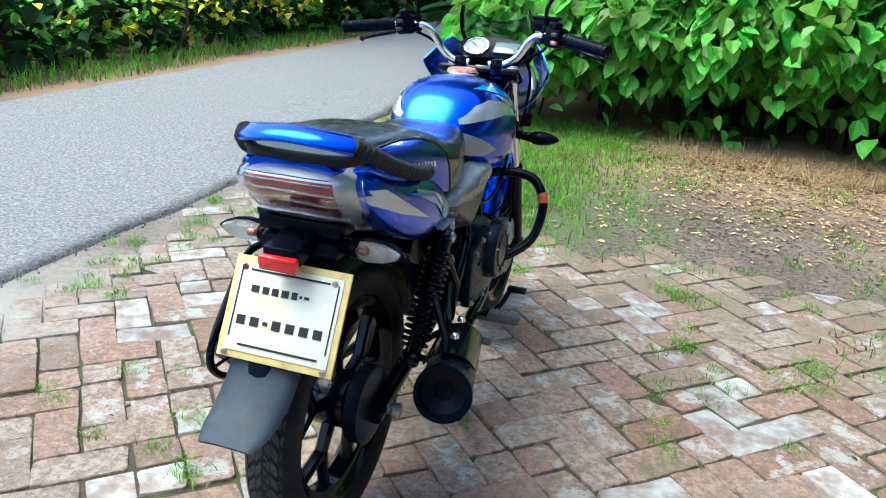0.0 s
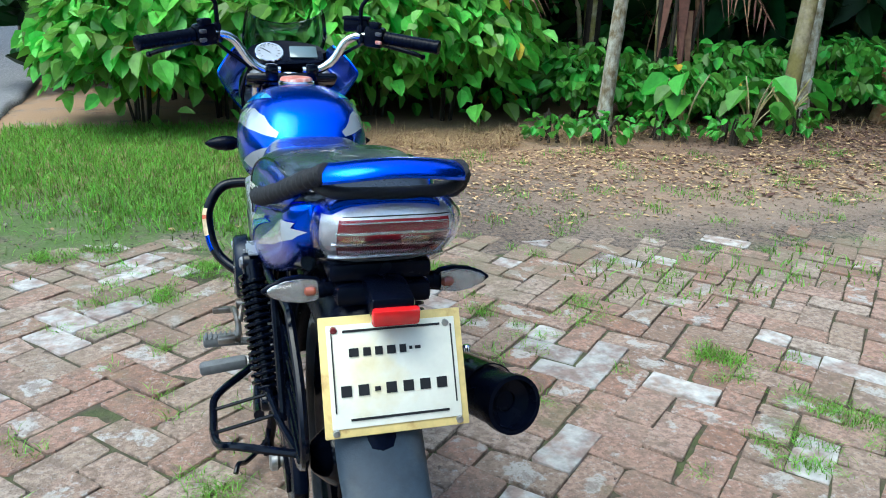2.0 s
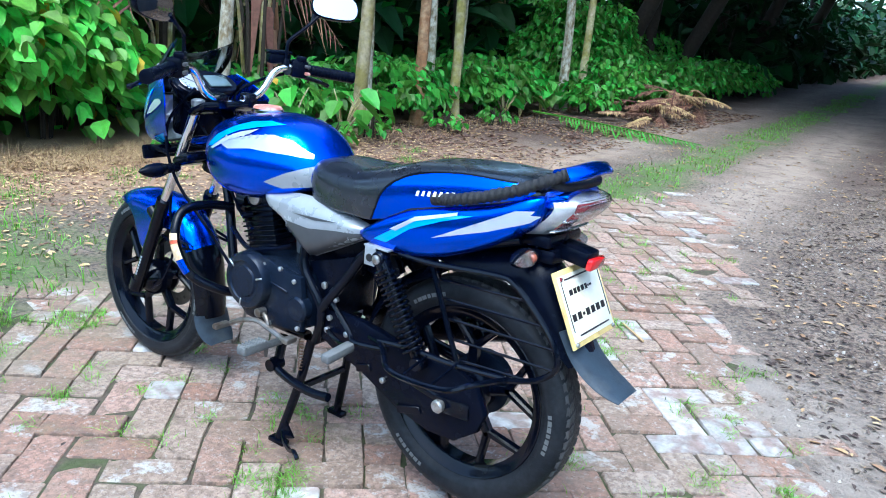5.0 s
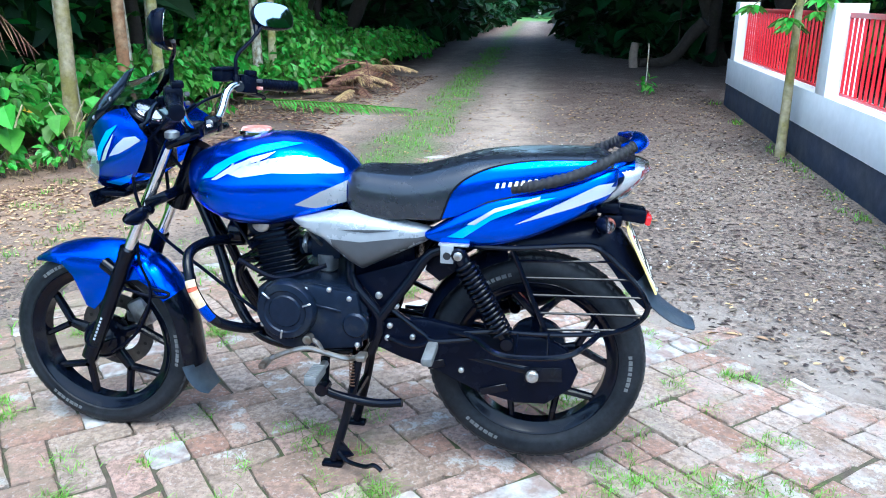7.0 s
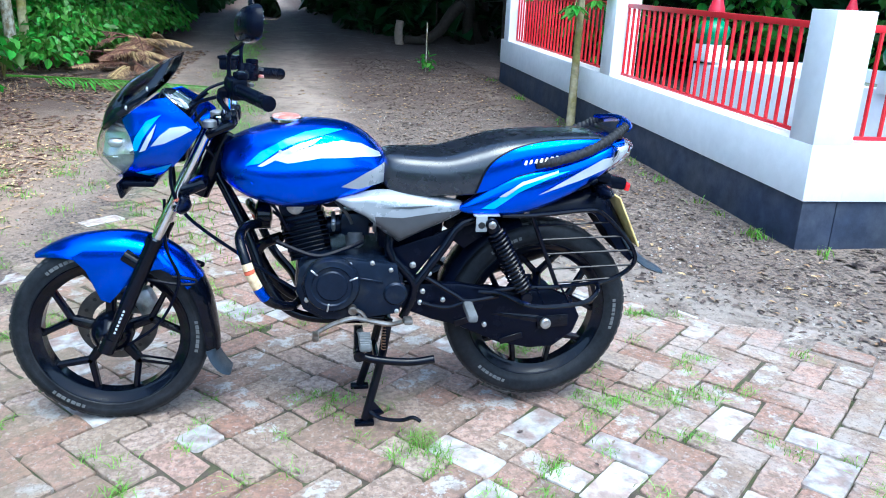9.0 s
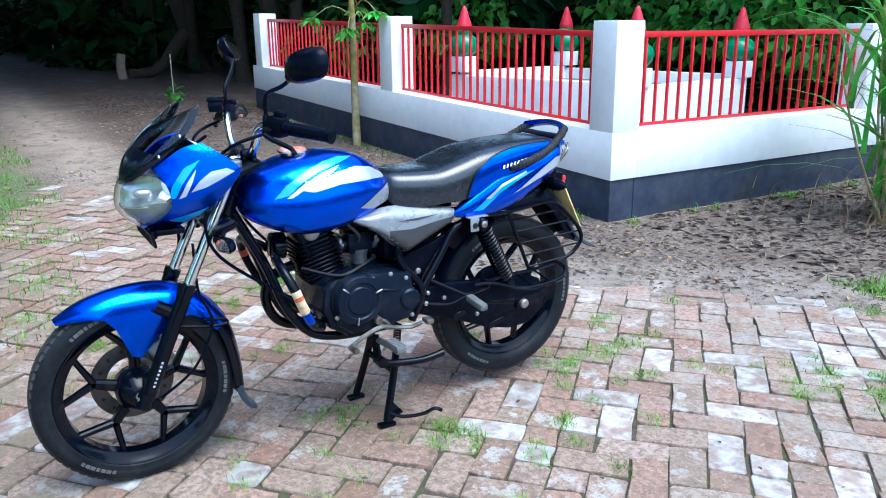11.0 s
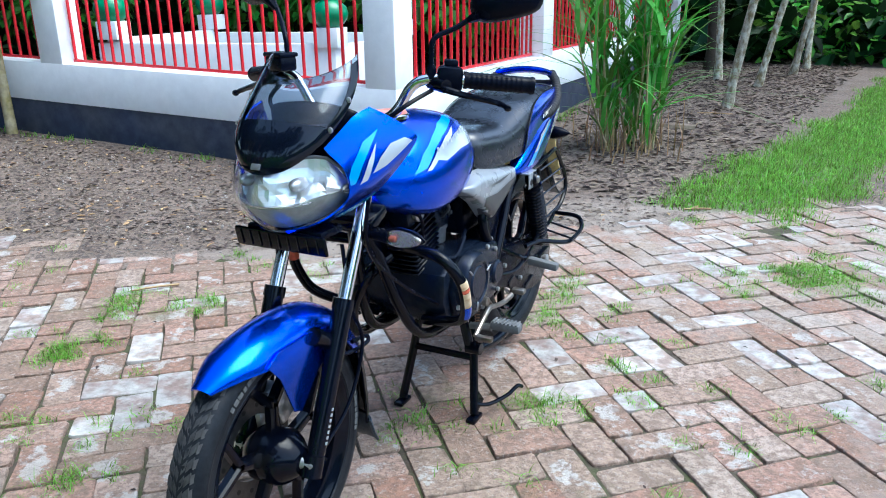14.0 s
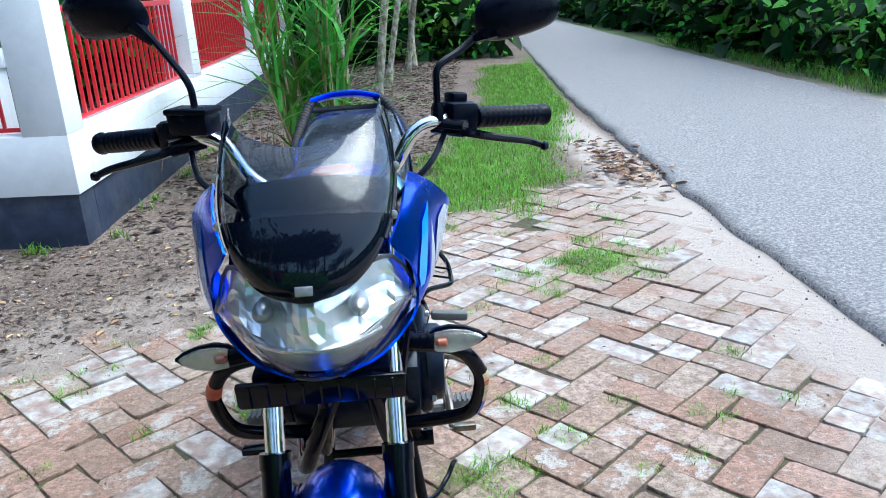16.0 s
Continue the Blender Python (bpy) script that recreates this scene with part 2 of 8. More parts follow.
    col = mix(step(tex(2.0, 6.0, 0.7), 0.58, 0.68, 0.5), col, (0.15, 0.145, 0.070))
    sep = nt.nodes.new("ShaderNodeSeparateXYZ")
    nt.links.new(geo.outputs["Position"], sep.inputs[0])
    south = step(calc("MULTIPLY", sep.outputs["Y"], -1.0), 0.5, 1.6)
    col = mix(calc("MULTIPLY", south, step(tex(5.0, 7.0, 0.75), 0.42, 0.62, 0.65)), col, (0.385, 0.345, 0.315))
    col = mix(step(tex(85, 5.0, 0.72), 0.57, 0.62, 0.55), col, (0.125, 0.090, 0.070))
    west = step(calc("MULTIPLY", sep.outputs["X"], -1.0), 1.0, 1.5)
    col = mix(calc("MULTIPLY", west, step(tex(7.0, 6.0, 0.7), 0.38, 0.58, 0.9)), col, (0.385, 0.335, 0.305))
    north = step(sep.outputs["Y"], 0.3, 1.2)
    col = mix(calc("MULTIPLY", north, step(tex(4.0, 7.0, 0.72), 0.40, 0.60, 0.8)), col, (0.205, 0.170, 0.118))
    rim = calc("ADD", crown, calc("MULTIPLY", calc("SUBTRACT", tex(26, 5.0, 0.7), 0.5), 0.55))
    col = mix(calc("SUBTRACT", 0.85, step(rim, -0.06, 0.07, 0.85)), col, (0.110, 0.082, 0.064))
    nt.links.new(col, b.inputs["Base Color"])
    bn = nt.nodes.new("ShaderNodeBump")
    bn.inputs["Strength"].default_value, bn.inputs["Distance"].default_value = 1.0, 0.010
    nt.links.new(tex(55, 7.0, 0.7), bn.inputs["Height"])
    nt.links.new(bn.outputs[0], b.inputs["Normal"])
    return m


BRICK = brick_material()
PALE = mat("mortar_smeared_brick", (0.405, 0.388, 0.375), 0.9, vary=0.28, scale=26, second=(0.27, 0.205, 0.180), patch=12, patch_at=0.51, patch_soft=0.09, spread=0.18, bump=1.3, bump_scale=45)
JOINT = mat("joint_soil", (0.072, 0.056, 0.042), 0.95, vary=0.3, scale=40, second=(0.062, 0.072, 0.028), patch=9, patch_at=0.52, patch_soft=0.08, bump=1.5, bump_scale=60)
LEAF_A = mat("shrub_leaf", (0.098, 0.305, 0.036), 0.40, vary=0.22, scale=16, spread=0.5, soft=0.32, bump=0.3, bump_scale=60)
LEAF_H = mat("hedge_leaf", (0.168, 0.430, 0.056), 0.42, vary=0.25, scale=16, spread=0.6, soft=0.36, bump=0.3, bump_scale=60)
# LEAF_M and LEAF_B: leaf colour darkened to carry the wood's shade
LEAF_M = mat("shade_toned_leaf", (0.046, 0.160, 0.024), 0.45, spec=0.35, vary=0.2, scale=9, spread=0.6, soft=0.25)
LEAF_B = mat("deep_shade_toned_leaf", (0.010, 0.042, 0.009), 0.5, spec=0.25, vary=0.2, scale=9, spread=0.6, soft=0.1)
LEAF_C = mat("yellow_leaf", (0.50, 0.34, 0.03), 0.55, vary=0.2, scale=20, spread=0.3, soft=0.2)
BLADE = mat("grass_blade", (0.18, 0.345, 0.042), 0.55, vary=0.3, scale=6, spread=0.7, soft=0.42)
DRY = mat("dry_stalk", (0.34, 0.22, 0.115), 0.8, vary=0.25, scale=20, spread=0.4)
HUSK = mat("brown_palm_husk", (0.165, 0.078, 0.052), 0.85, vary=0.3, scale=20, spread=0.5)
LITTER = mat("leaf_litter", (0.125, 0.091, 0.076), 0.85, vary=0.3, scale=30, spread=0.85)
BARK = mat("lichen_bark", (0.21, 0.165, 0.085), 0.9, vary=0.35, scale=30, second=(0.52, 0.50, 0.41), patch=18, patch_at=0.49, patch_soft=0.12, spread=0.25, bump=1.5, bump_scale=30, stretch=(1, 1, 0.6))
BARK_GREEN = mat("mossy_bark", (0.26, 0.225, 0.07), 0.9, vary=0.3, scale=18, second=(0.44, 0.38, 0.26), patch=6, patch_soft=0.15, spread=0.2, bump=1.2, bump_scale=30)
RED_BARK = mat("reddish_bark", (0.27, 0.135, 0.065), 0.9, vary=0.35, scale=20, second=(0.40, 0.27, 0.16), patch=9, patch_soft=0.15, bump=1.3, bump_scale=30)
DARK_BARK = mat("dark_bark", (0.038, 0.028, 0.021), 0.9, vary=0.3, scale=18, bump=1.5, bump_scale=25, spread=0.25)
STRAW = mat("straw", (0.38, 0.25, 0.135), 0.85, vary=0.2, scale=20, spread=0.35)


# ---- mesh building ----
def part(name, bm, material, parent=None, label="", sharp=38, flat=False):
    """Links a bmesh as one mesh object, under a thing or a part where one is given."""
    bmesh.ops.recalc_face_normals(bm, faces=bm.faces[:])
    for f in bm.faces:
        f.smooth = not flat
    lim = radians(sharp)
    for e in bm.edges:
        e.smooth = len(e.link_faces) != 2 or e.calc_face_angle(0.0) < lim
    me = bpy.data.meshes.new(name)
    bm.to_mesh(me)
    bm.free()
    for m in material if isinstance(material, (list, tuple)) else [material]:
        me.materials.append(m)
    ob = new(name, me)
    if parent:
        ob.parent = parent
    if label:
        ob["label"] = label
    return ob


def root(name, x=0.0, y=0.0, z=0.0, label="", category="", group="", kind=""):
    ob = new(name)
    ob.empty_display_size = 0.1
    ob.location = (x, y, z)
    return tagged(ob, label, category, group, kind)


def quick(name, verts, faces, material, parent=None, label="", smooth=False):
    """Links plain vertex and face lists as one mesh object."""
    me = bpy.data.meshes.new(name)
    me.from_pydata(verts, [], faces)
    me.materials.append(material)
    if smooth:
        me.polygons.foreach_set("use_smooth", [True] * len(me.polygons))
    ob = new(name, me)
    if parent:
        ob.parent = parent
    if label:
        ob["label"] = label
    return ob


def spline(pts, n=6, closed=False):
    """A smooth line through the given points."""
    p = [Vector(q) for q in pts]
    if len(p) < 3:
        return p
    out, count = [], len(p)
    for i in range(count if closed else count - 1):
        if closed:
            a, b, c, d = p[i - 1], p[i], p[(i + 1) % count], p[(i + 2) % count]
        else:
            a, b, c, d = p[max(i - 1, 0)], p[i], p[i + 1], p[min(i + 2, count - 1)]
        for k in range(n):
            t = k / n
            out.append(0.5 * (2 * b + (c - a) * t + (2 * a - 5 * b + 4 * c - d) * t * t + (3 * b - a - 3 * c + d) * t ** 3))
    return out if closed else out + [p[-1]]


def skin(bm, rings, caps=True, closed=False, around=True, index=0):
    """Joins rings of equally many points."""
    vs = [[bm.verts.new(p) for p in r] for r in rings]
    n = len(rings[0])
    for i in range(len(vs) if closed else len(vs) - 1):
        a, b = vs[i], vs[(i + 1) % len(vs)]
        for k in range(n if around else n - 1):
            f = bm.faces.new((a[k], a[(k + 1) % n], b[(k + 1) % n], b[k]))
            f.material_index = index
    if caps and not closed and around:
        for r in (vs[0], vs[-1]):
            try:
                bm.faces.new(r).material_index = index
            except ValueError:
                pass
    return vs


def tube(bm, pts, r, sides=8, smooth=5, closed=False, flatten=None, caps=True):
    """A round bar along points; r is a radius or one radius a point of the smoothed line's ends."""
    line = spline(pts, smooth, closed) if smooth > 1 else [Vector(q) for q in pts]
    count = len(line)
    rings, side = [], None
    for i, p in enumerate(line):
        d = (line[(i + 1) % count] - line[i - 1]) if closed else (line[min(i + 1, count - 1)] - line[max(i - 1, 0)])
        d = d.normalized() if d.length > 1e-9 else Vector((0, 0, 1))
        if side is None:
            side = d.orthogonal().normalized()
        side = (side - d * side.dot(d))
        side = side.normalized() if side.length > 1e-6 else d.orthogonal().normalized()
        up = d.cross(side)
        rad = r if isinstance(r, (int, float)) else r[0] + (r[1] - r[0]) * i / max(count - 1, 1)
        rings.append([p + rad * (math.cos(2 * math.pi * k / sides) * side + math.sin(2 * math.pi * k / sides) * up) for k in range(sides)])
    skin(bm, rings, caps, closed)
    return bm


def lathe(bm, prof, centre=(0, 0, 0), axis="x", sides=32, squash=(1, 1), index=0, turn=None):
    """Turns a profile of (along, radius) round an axis."""
    c = Vector(centre)
    rings = []
    for a, r in prof:
        ring = []
        for k in range(sides):
            u, v = r * math.cos(2 * math.pi * k / sides) * squash[0], r * math.sin(2 * math.pi * k / sides) * squash[1]
            q = Vector((a, u, v)) if axis == "x" else Vector((u, a, v)) if axis == "y" else Vector((u, v, a))
            ring.append(c + (turn @ q if turn else q))
        rings.append(ring)
    skin(bm, rings, True, index=index)
    return bm


def box(bm, centre, size, turn=None, bevel=0.0, taper=1.0, segments=2):
    """A box with softened edges; taper narrows its top."""
    made = bmesh.ops.create_cube(bm, size=1.0)["verts"]
    for v in made:
        k = taper if v.co.z > 0 else 1.0
        v.co = Vector((v.co.x * size[0] * k, v.co.y * size[1] * k, v.co.z * size[2]))
    if bevel:
        edges = list({e for v in made for e in v.link_edges})
        made = list({v for f in bmesh.ops.bevel(bm, geom=edges, offset=bevel, segments=segments, affect="EDGES", profile=0.5)["faces"] for v in f.verts} | {v for v in made if v.is_valid})
    for v in made:
        v.co = Vector(centre) + (turn @ v.co if turn else v.co)
    return bm


def prism(bm, poly, x0, x1, bevel=0.0, smooth=0):
    """A plate with an outline of (y, z), from x0 to x1."""
    if smooth:
        poly = [(p.x, p.y) for p in spline([(*q, 0) for q in poly], smooth, True)]
    a = [bm.verts.new((x0, y, z)) for y, z in poly]
    b = [bm.verts.new((x1, y, z)) for y, z in poly]
    fs = [bm.faces.new(a), bm.faces.new(b)]
    n = len(a)
    for k in range(n):
        bm.faces.new((a[k], a[(k + 1) % n], b[(k + 1) % n], b[k]))
    if bevel:
        bmesh.ops.recalc_face_normals(bm, faces=bm.faces[:])
        bmesh.ops.bevel(bm, geom=[e for f in fs for e in f.edges], offset=bevel, segments=2, affect="EDGES", profile=0.5)
    return bm


def gz(x, y):
    """Height of the ground, which climbs gently towards the east and south-east."""
    e = max(0.0, x - 1.8)
    s = 0.026 if y < -1 else 0.026 - 0.020 * min(1.0, (y + 1) / 4.5) * max(0.0, 1 - e / 22)
    return s * e


def sheet(bm, rows, thick=0.004):
    """An open curved shell from rows of points, given thickness."""
    skin(bm, rows, False, around=False)
    bmesh.ops.recalc_face_normals(bm, faces=bm.faces[:])
    bmesh.ops.solidify(bm, geom=bm.faces[:], thickness=thick)
    return bm

# ---- ground ----
def ground_material():
    m = bpy.data.materials.new("trodden_earth")
    m.use_nodes = True
    nt = m.node_tree
    b = nt.nodes["Principled BSDF"]
    b.inputs["Roughness"].default_value = 0.95
    tc = nt.nodes.new("ShaderNodeTexCoord")

    def noise_(s, detail=5.0, rough=0.6):
        n = nt.nodes.new("ShaderNodeTexNoise")
        n.inputs["Scale"].default_value, n.inputs["Detail"].default_value, n.inputs["Roughness"].default_value = s, detail, rough
        nt.links.new(tc.outputs["Object"], n.inputs["Vector"])
        return n.outputs["Fac"]

    def math_(op, a, c=0.0):
        n = nt.nodes.new("ShaderNodeMath")
        n.operation = op
        for s, v in zip(n.inputs, (a, c)):
            if isinstance(v, (int, float)):
                s.default_value = v
            else:
                nt.links.new(v, s)
        return n.outputs[0]

    def step(v, lo, hi):
        n = nt.nodes.new("ShaderNodeMapRange")
        n.interpolation_type = "SMOOTHSTEP"
        n.inputs[1].default_value, n.inputs[2].default_value = lo, hi
        nt.links.new(v, n.inputs[0])
        return n.outputs[0]

    def mix(fac, a, c):
        n = nt.nodes.new("ShaderNodeMix")
        n.data_type = "RGBA"
        nt.links.new(fac, n.inputs[0])
        for s, v in ((n.inputs[6], a), (n.inputs[7], c)):
            if isinstance(v, tuple):
                s.default_value = (*v, 1)
            else:
                nt.links.new(v, s)
        return n.outputs[2]

    sep = nt.nodes.new("ShaderNodeSeparateXYZ")
    nt.links.new(tc.outputs["Object"], sep.inputs[0])
    warp = math_("MULTIPLY", math_("SUBTRACT", noise_(1.3, 4), 0.5), 0.9)
    x = math_("ADD", sep.outputs["X"], warp)
    y = math_("ADD", sep.outputs["Y"], warp)
    bend = math_("MULTIPLY", math_("MAXIMUM", math_("SUBTRACT", x, 4.0), 0.0), 0.048)
    ty = math_("SUBTRACT", y, bend)

    def band(v, mid, half, soft):
        return step(math_("SUBTRACT", half, math_("ABSOLUTE", math_("SUBTRACT", v, mid))), -soft, soft)

    soil = mix(step(noise_(2.2), 0.35, 0.65), (0.158, 0.113, 0.088), (0.230, 0.176, 0.142))
    soil = mix(step(noise_(38, 3), 0.42, 0.62), soil, (0.078, 0.060, 0.052))
    east = step(x, 1.2, 2.6)
    dust = math_("MAXIMUM", band(ty, -0.05, 0.34, 0.30), band(ty, 1.75, 0.24, 0.30))
    dust = math_("MULTIPLY", math_("MULTIPLY", dust, east), step(noise_(5.0), 0.25, 0.6))
    # dust thinned eastwards: canopy shade on the far track, put into colour
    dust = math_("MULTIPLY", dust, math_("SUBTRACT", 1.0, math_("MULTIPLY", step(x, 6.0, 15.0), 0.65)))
    col = mix(dust, soil, (0.318, 0.250, 0.205))
    near = math_("MULTIPLY", band(x, 0.6, 1.3, 0.5), band(math_("SUBTRACT", x, y), 2.62, 0.40, 0.25))
    col = mix(math_("MULTIPLY", near, step(noise_(6.0), 0.3, 0.6)), col, (0.285, 0.238, 0.205))
    edge = math_("MAXIMUM", band(sep.outputs["X"], -1.62, 0.22, 0.10), band(sep.outputs["X"], -4.75, 0.28, 0.15))
    edge = math_("MULTIPLY", edge, step(sep.outputs["Y"], -8.0, -5.0))
    south_side = step(math_("MULTIPLY", sep.outputs["Y"], -1.0), -0.7, 0.3)
    col = mix(math_("MULTIPLY", edge, math_("ADD", math_("MULTIPLY", south_side, 0.7), 0.3)), col, (0.41, 0.36, 0.33))
    green = math_("MULTIPLY", step(x, -1.6, -1.2), math_("MULTIPLY", step(math_("MULTIPLY", x, -1.0), -0.9, 0.2), band(y, 3.0, 1.5, 0.4)))
    green = math_("MAXIMUM", green, math_("MULTIPLY", east, band(ty, 0.80, 0.22, 0.25)))
    gx = math_("SUBTRACT", x, math_("MULTIPLY", math_("ADD", y, 2.9), 0.24))
    green = math_("MAXIMUM", green, math_("MULTIPLY", band(gx, -0.50, 0.42, 0.15), step(math_("MULTIPLY", y, -1.0), 2.7, 3.0)))
    green = math_("MAXIMUM", green, step(math_("MULTIPLY", x, -1.0), 4.7, 5.1))
    green = math_("MULTIPLY", green, step(noise_(4.0), 0.28, 0.55))
    col = mix(math_("MULTIPLY", step(noise_(90, 3), 0.56, 0.64), 0.42), col, (0.36, 0.31, 0.27))
    col = mix(green, col, (0.095, 0.15, 0.038))
    warm = math_("MULTIPLY", math_("MULTIPLY", step(y, 1.3, 2.0), step(x, 0.9, 2.2)), math_("SUBTRACT", 1.0, step(x, 4.6, 7.0)))
    col = mix(math_("MULTIPLY", warm, math_("ADD", math_("MULTIPLY", step(noise_(5.0), 0.3, 0.6), 0.5), 0.4)), col, (0.315, 0.215, 0.152))
    # brown litter earth off the track, darkened also for the trees' shade
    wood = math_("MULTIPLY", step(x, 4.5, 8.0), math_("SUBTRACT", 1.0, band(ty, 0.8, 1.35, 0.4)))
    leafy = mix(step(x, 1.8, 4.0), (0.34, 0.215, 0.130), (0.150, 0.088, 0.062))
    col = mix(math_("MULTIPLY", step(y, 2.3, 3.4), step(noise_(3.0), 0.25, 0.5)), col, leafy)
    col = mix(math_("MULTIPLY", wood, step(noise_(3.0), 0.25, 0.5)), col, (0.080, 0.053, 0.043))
    col = mix(step(x, 48, 56), col, (0.07, 0.17, 0.03))
    nt.links.new(col, b.inputs["Base Color"])
    bn = nt.nodes.new("ShaderNodeBump")
    bn.inputs["Strength"].default_value, bn.inputs["Distance"].default_value = 1.0, 0.02
    nt.links.new(noise_(26, 8, 0.7), bn.inputs["Height"])
    nt.links.new(bn.outputs[0], b.inputs["Normal"])
    return m


def lumps(x, y):
    return 0.010 * noise.noise(Vector((x * 1.7, y * 1.7, 0))) + 0.005 * noise.noise(Vector((x * 5, y * 5, 3)))


def paved(x, y):
    """Inside the brick paving: a rough-edged patch between the road and the track."""
    return inset(x, y) > 0


def inset(x, y):
    """How far a place lies inside the ragged edge of the paving."""
    w = 0.20 * noise.noise(Vector((x * 1.5, y * 1.5, 7))) + 0.10 * noise.noise(Vector((x * 5, y * 5, 8)))
    north = 1.70 - 0.12 * max(0.0, x + 0.6) - 0.25 * max(0.0, x - 3.0)
    south = -3.35 if x < -1.0 else -3.35 + (x + 1.0) * 0.92 if x < 1.25 else -1.28 + (x - 1.25) * 0.36
    return min(2.2 * (x + 1.60 + 0.25 * w), 4.9 - x + w, north - y + w, y - south + w)


def build_ground():
    xs = [-400, -200, -100, -60, -40, -25, -15, -10, -8] + [-7 + 0.16 * k for k in range(125)] + [13.5, 14.5, 16, 18, 20, 23, 27, 32, 40, 55, 75, 120, 200, 400]
    ys = [-400, -200, -120, -80, -55, -40, -30, -24, -20, -17, -15, -13] + [-12 + 0.16 * k for k in range(122)] + [8.2, 9, 11, 14, 20, 30, 50, 90, 200, 400]
    verts = []
    for y in ys:
        for x in xs:
            z = gz(min(x, 75), y) - 0.006
            if -12 < y < 8 and -7 < x < 13:
                z += 0.006 * max(0.0, noise.noise(Vector((x * 1.9, y * 1.9, 41))) - 0.12) - 0.001 + 0.030 * max(0.0, 0.28 - inset(x, y)) if paved(x, y) else lumps(x, y) + (0.004 if x > -1.4 else 0)
                if x < -1.75 and x > -4.4:
                    z -= 0.02
            verts.append((x, y, z))
    n = len(xs)
    faces = [(j * n + i, j * n + i + 1, (j + 1) * n + i + 1, (j + 1) * n + i) for j in range(len(ys) - 1) for i in range(n - 1)]
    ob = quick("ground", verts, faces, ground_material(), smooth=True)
    ob.data.materials.append(JOINT)
    for p in ob.data.polygons:
        c = p.center
        if -2 < c.x < 6 and -4 < c.y < 3 and inset(c.x, c.y) > 0.30:
            p.material_index = 1
    return tagged(ob, "trodden brown earth with dust, leaf litter and weeds", "ground", kind="structure")


ground = build_ground()


def along(table, y):
    for (y0, x0), (y1, x1) in zip(table, table[1:]):
        if y0 <= y <= y1:
            return x0 + (x1 - x0) * (y - y0) / (y1 - y0)
    return table[0][1] if y < table[0][0] else table[-1][1]


NEAR = [(-120, -13.0), (-60, -6.2), (-40, -4.4), (-24, -3.45), (-12.6, -2.5), (-7, -2.0), (-3, -1.80), (0, -1.73), (2, -1.73), (4.4, -1.86), (8, -2.0), (30, -2.6), (120, -12)]
FAR = [(-120, -16.0), (-60, -8.6), (-40, -6.4), (-28, -5.5), (-21, -5.2), (-15, -4.95), (-8.5, -4.7), (-5, -4.58), (0, -4.45), (5, -4.40), (8.5, -4.40), (30, -5.2), (120, -15)]


def build_road():
    ys = [-120, -90, -70, -55, -45, -38, -32, -27, -23, -20, -18] + [-16 + 0.12 * k for k in range(184)] + [6.5 + 0.5 * k for k in range(12)] + [14, 17, 21, 26, 32, 45, 70, 120]
    verts, faces, m = [], [], 15
    for y in ys:
        a, b = along(NEAR, y), along(FAR, y)
        a += 0.045 * noise.noise(Vector((0, y * 2.1, 1))) + 0.03 * noise.noise(Vector((0, y * 9, 4)))
        b += 0.05 * noise.noise(Vector((5, y * 1.5, 1)))
        for k in range(m):
            f = (0, 0.004, 0.03)[k] if k < 3 else 1 - (0, 0.004, 0.03)[m - 1 - k] if k > m - 4 else (k - 2) / (m - 5)
            x = a + (b - a) * f
            z = 0.022 + 0.03 * math.sin(math.pi * f) + 0.002 * noise.noise(Vector((x * 3, y * 3, 0)))
            verts.append((x, y, -0.03 if k in (0, m - 1) else z - (0.006 if k in (1, m - 2) else 0)))
    for j in range(len(ys) - 1):
        for k in range(m - 1):
            faces.append((j * m + k, j * m + k + 1, (j + 1) * m + k + 1, (j + 1) * m + k))
    return tagged(quick("road", verts, faces, ASPHALT, smooth=True), "grey worn asphalt road with a crumbling edge", "road", kind="structure")


road = build_road()

# ---- the walled grave plot ----
def slope_box(bm, x0, x1, y0, y1, z0, z1, bevel=0.0, n=1):
    """A block whose top and foot follow the rise of the ground."""
    for k in range(n):
        a, b = x0 + (x1 - x0) * k / n, x0 + (x1 - x0) * (k + 1) / n
        box(bm, ((a + b) / 2, (y0 + y1) / 2, (z0 + z1) / 2), (abs(b - a), abs(y1 - y0), z1 - z0), None, bevel)
    for v in bm.verts:
        v.co.z += gz(v.co.x, v.co.y)
    return bm


WX, WY = 1.64, -2.72
wall_n = root("wall_north", 5.5, WY - 0.1, 0, "low white boundary wall on a dark painted plinth", "wall", kind="structure")
wall_w = root("wall_west", WX + 0.1, -8.0, 0, "low white boundary wall on a dark painted plinth", "wall", kind="structure")


def wall_part(name, parent, args, m, bevel=0.006, label=""):
    bm = bmesh.new()
    slope_box(bm, *args, bevel)
    ob = part(name, bm, m, parent, label)
    ob.matrix_parent_inverse = Matrix.Translation(parent.location).inverted()
    return ob


EAST, SOUTH = 9.28, -15.55
wall_part("plinth", wall_n, (WX + 0.012, EAST, WY - 0.23, WY - 0.012, -0.3, 0.292), PLINTH, 0.004, "dark blue-black painted plinth")
wall_part("plinth", wall_w, (WX + 0.012, WX + 0.23, SOUTH, WY - 0.235, -0.3, 0.292), PLINTH, 0.004, "dark blue-black painted plinth")
wall_part("dado", wall_n, (WX, EAST, WY - 0.242, WY, 0.292, 0.615), WHITEWASH, 0.002)
wall_part("dado", wall_w, (WX, WX + 0.242, SOUTH, WY - 0.2425, 0.292, 0.615), WHITEWASH, 0.002)
PX = [1.74, 4.97, 8.98]
PY = [-5.69, -8.95, -12.2, -15.4]
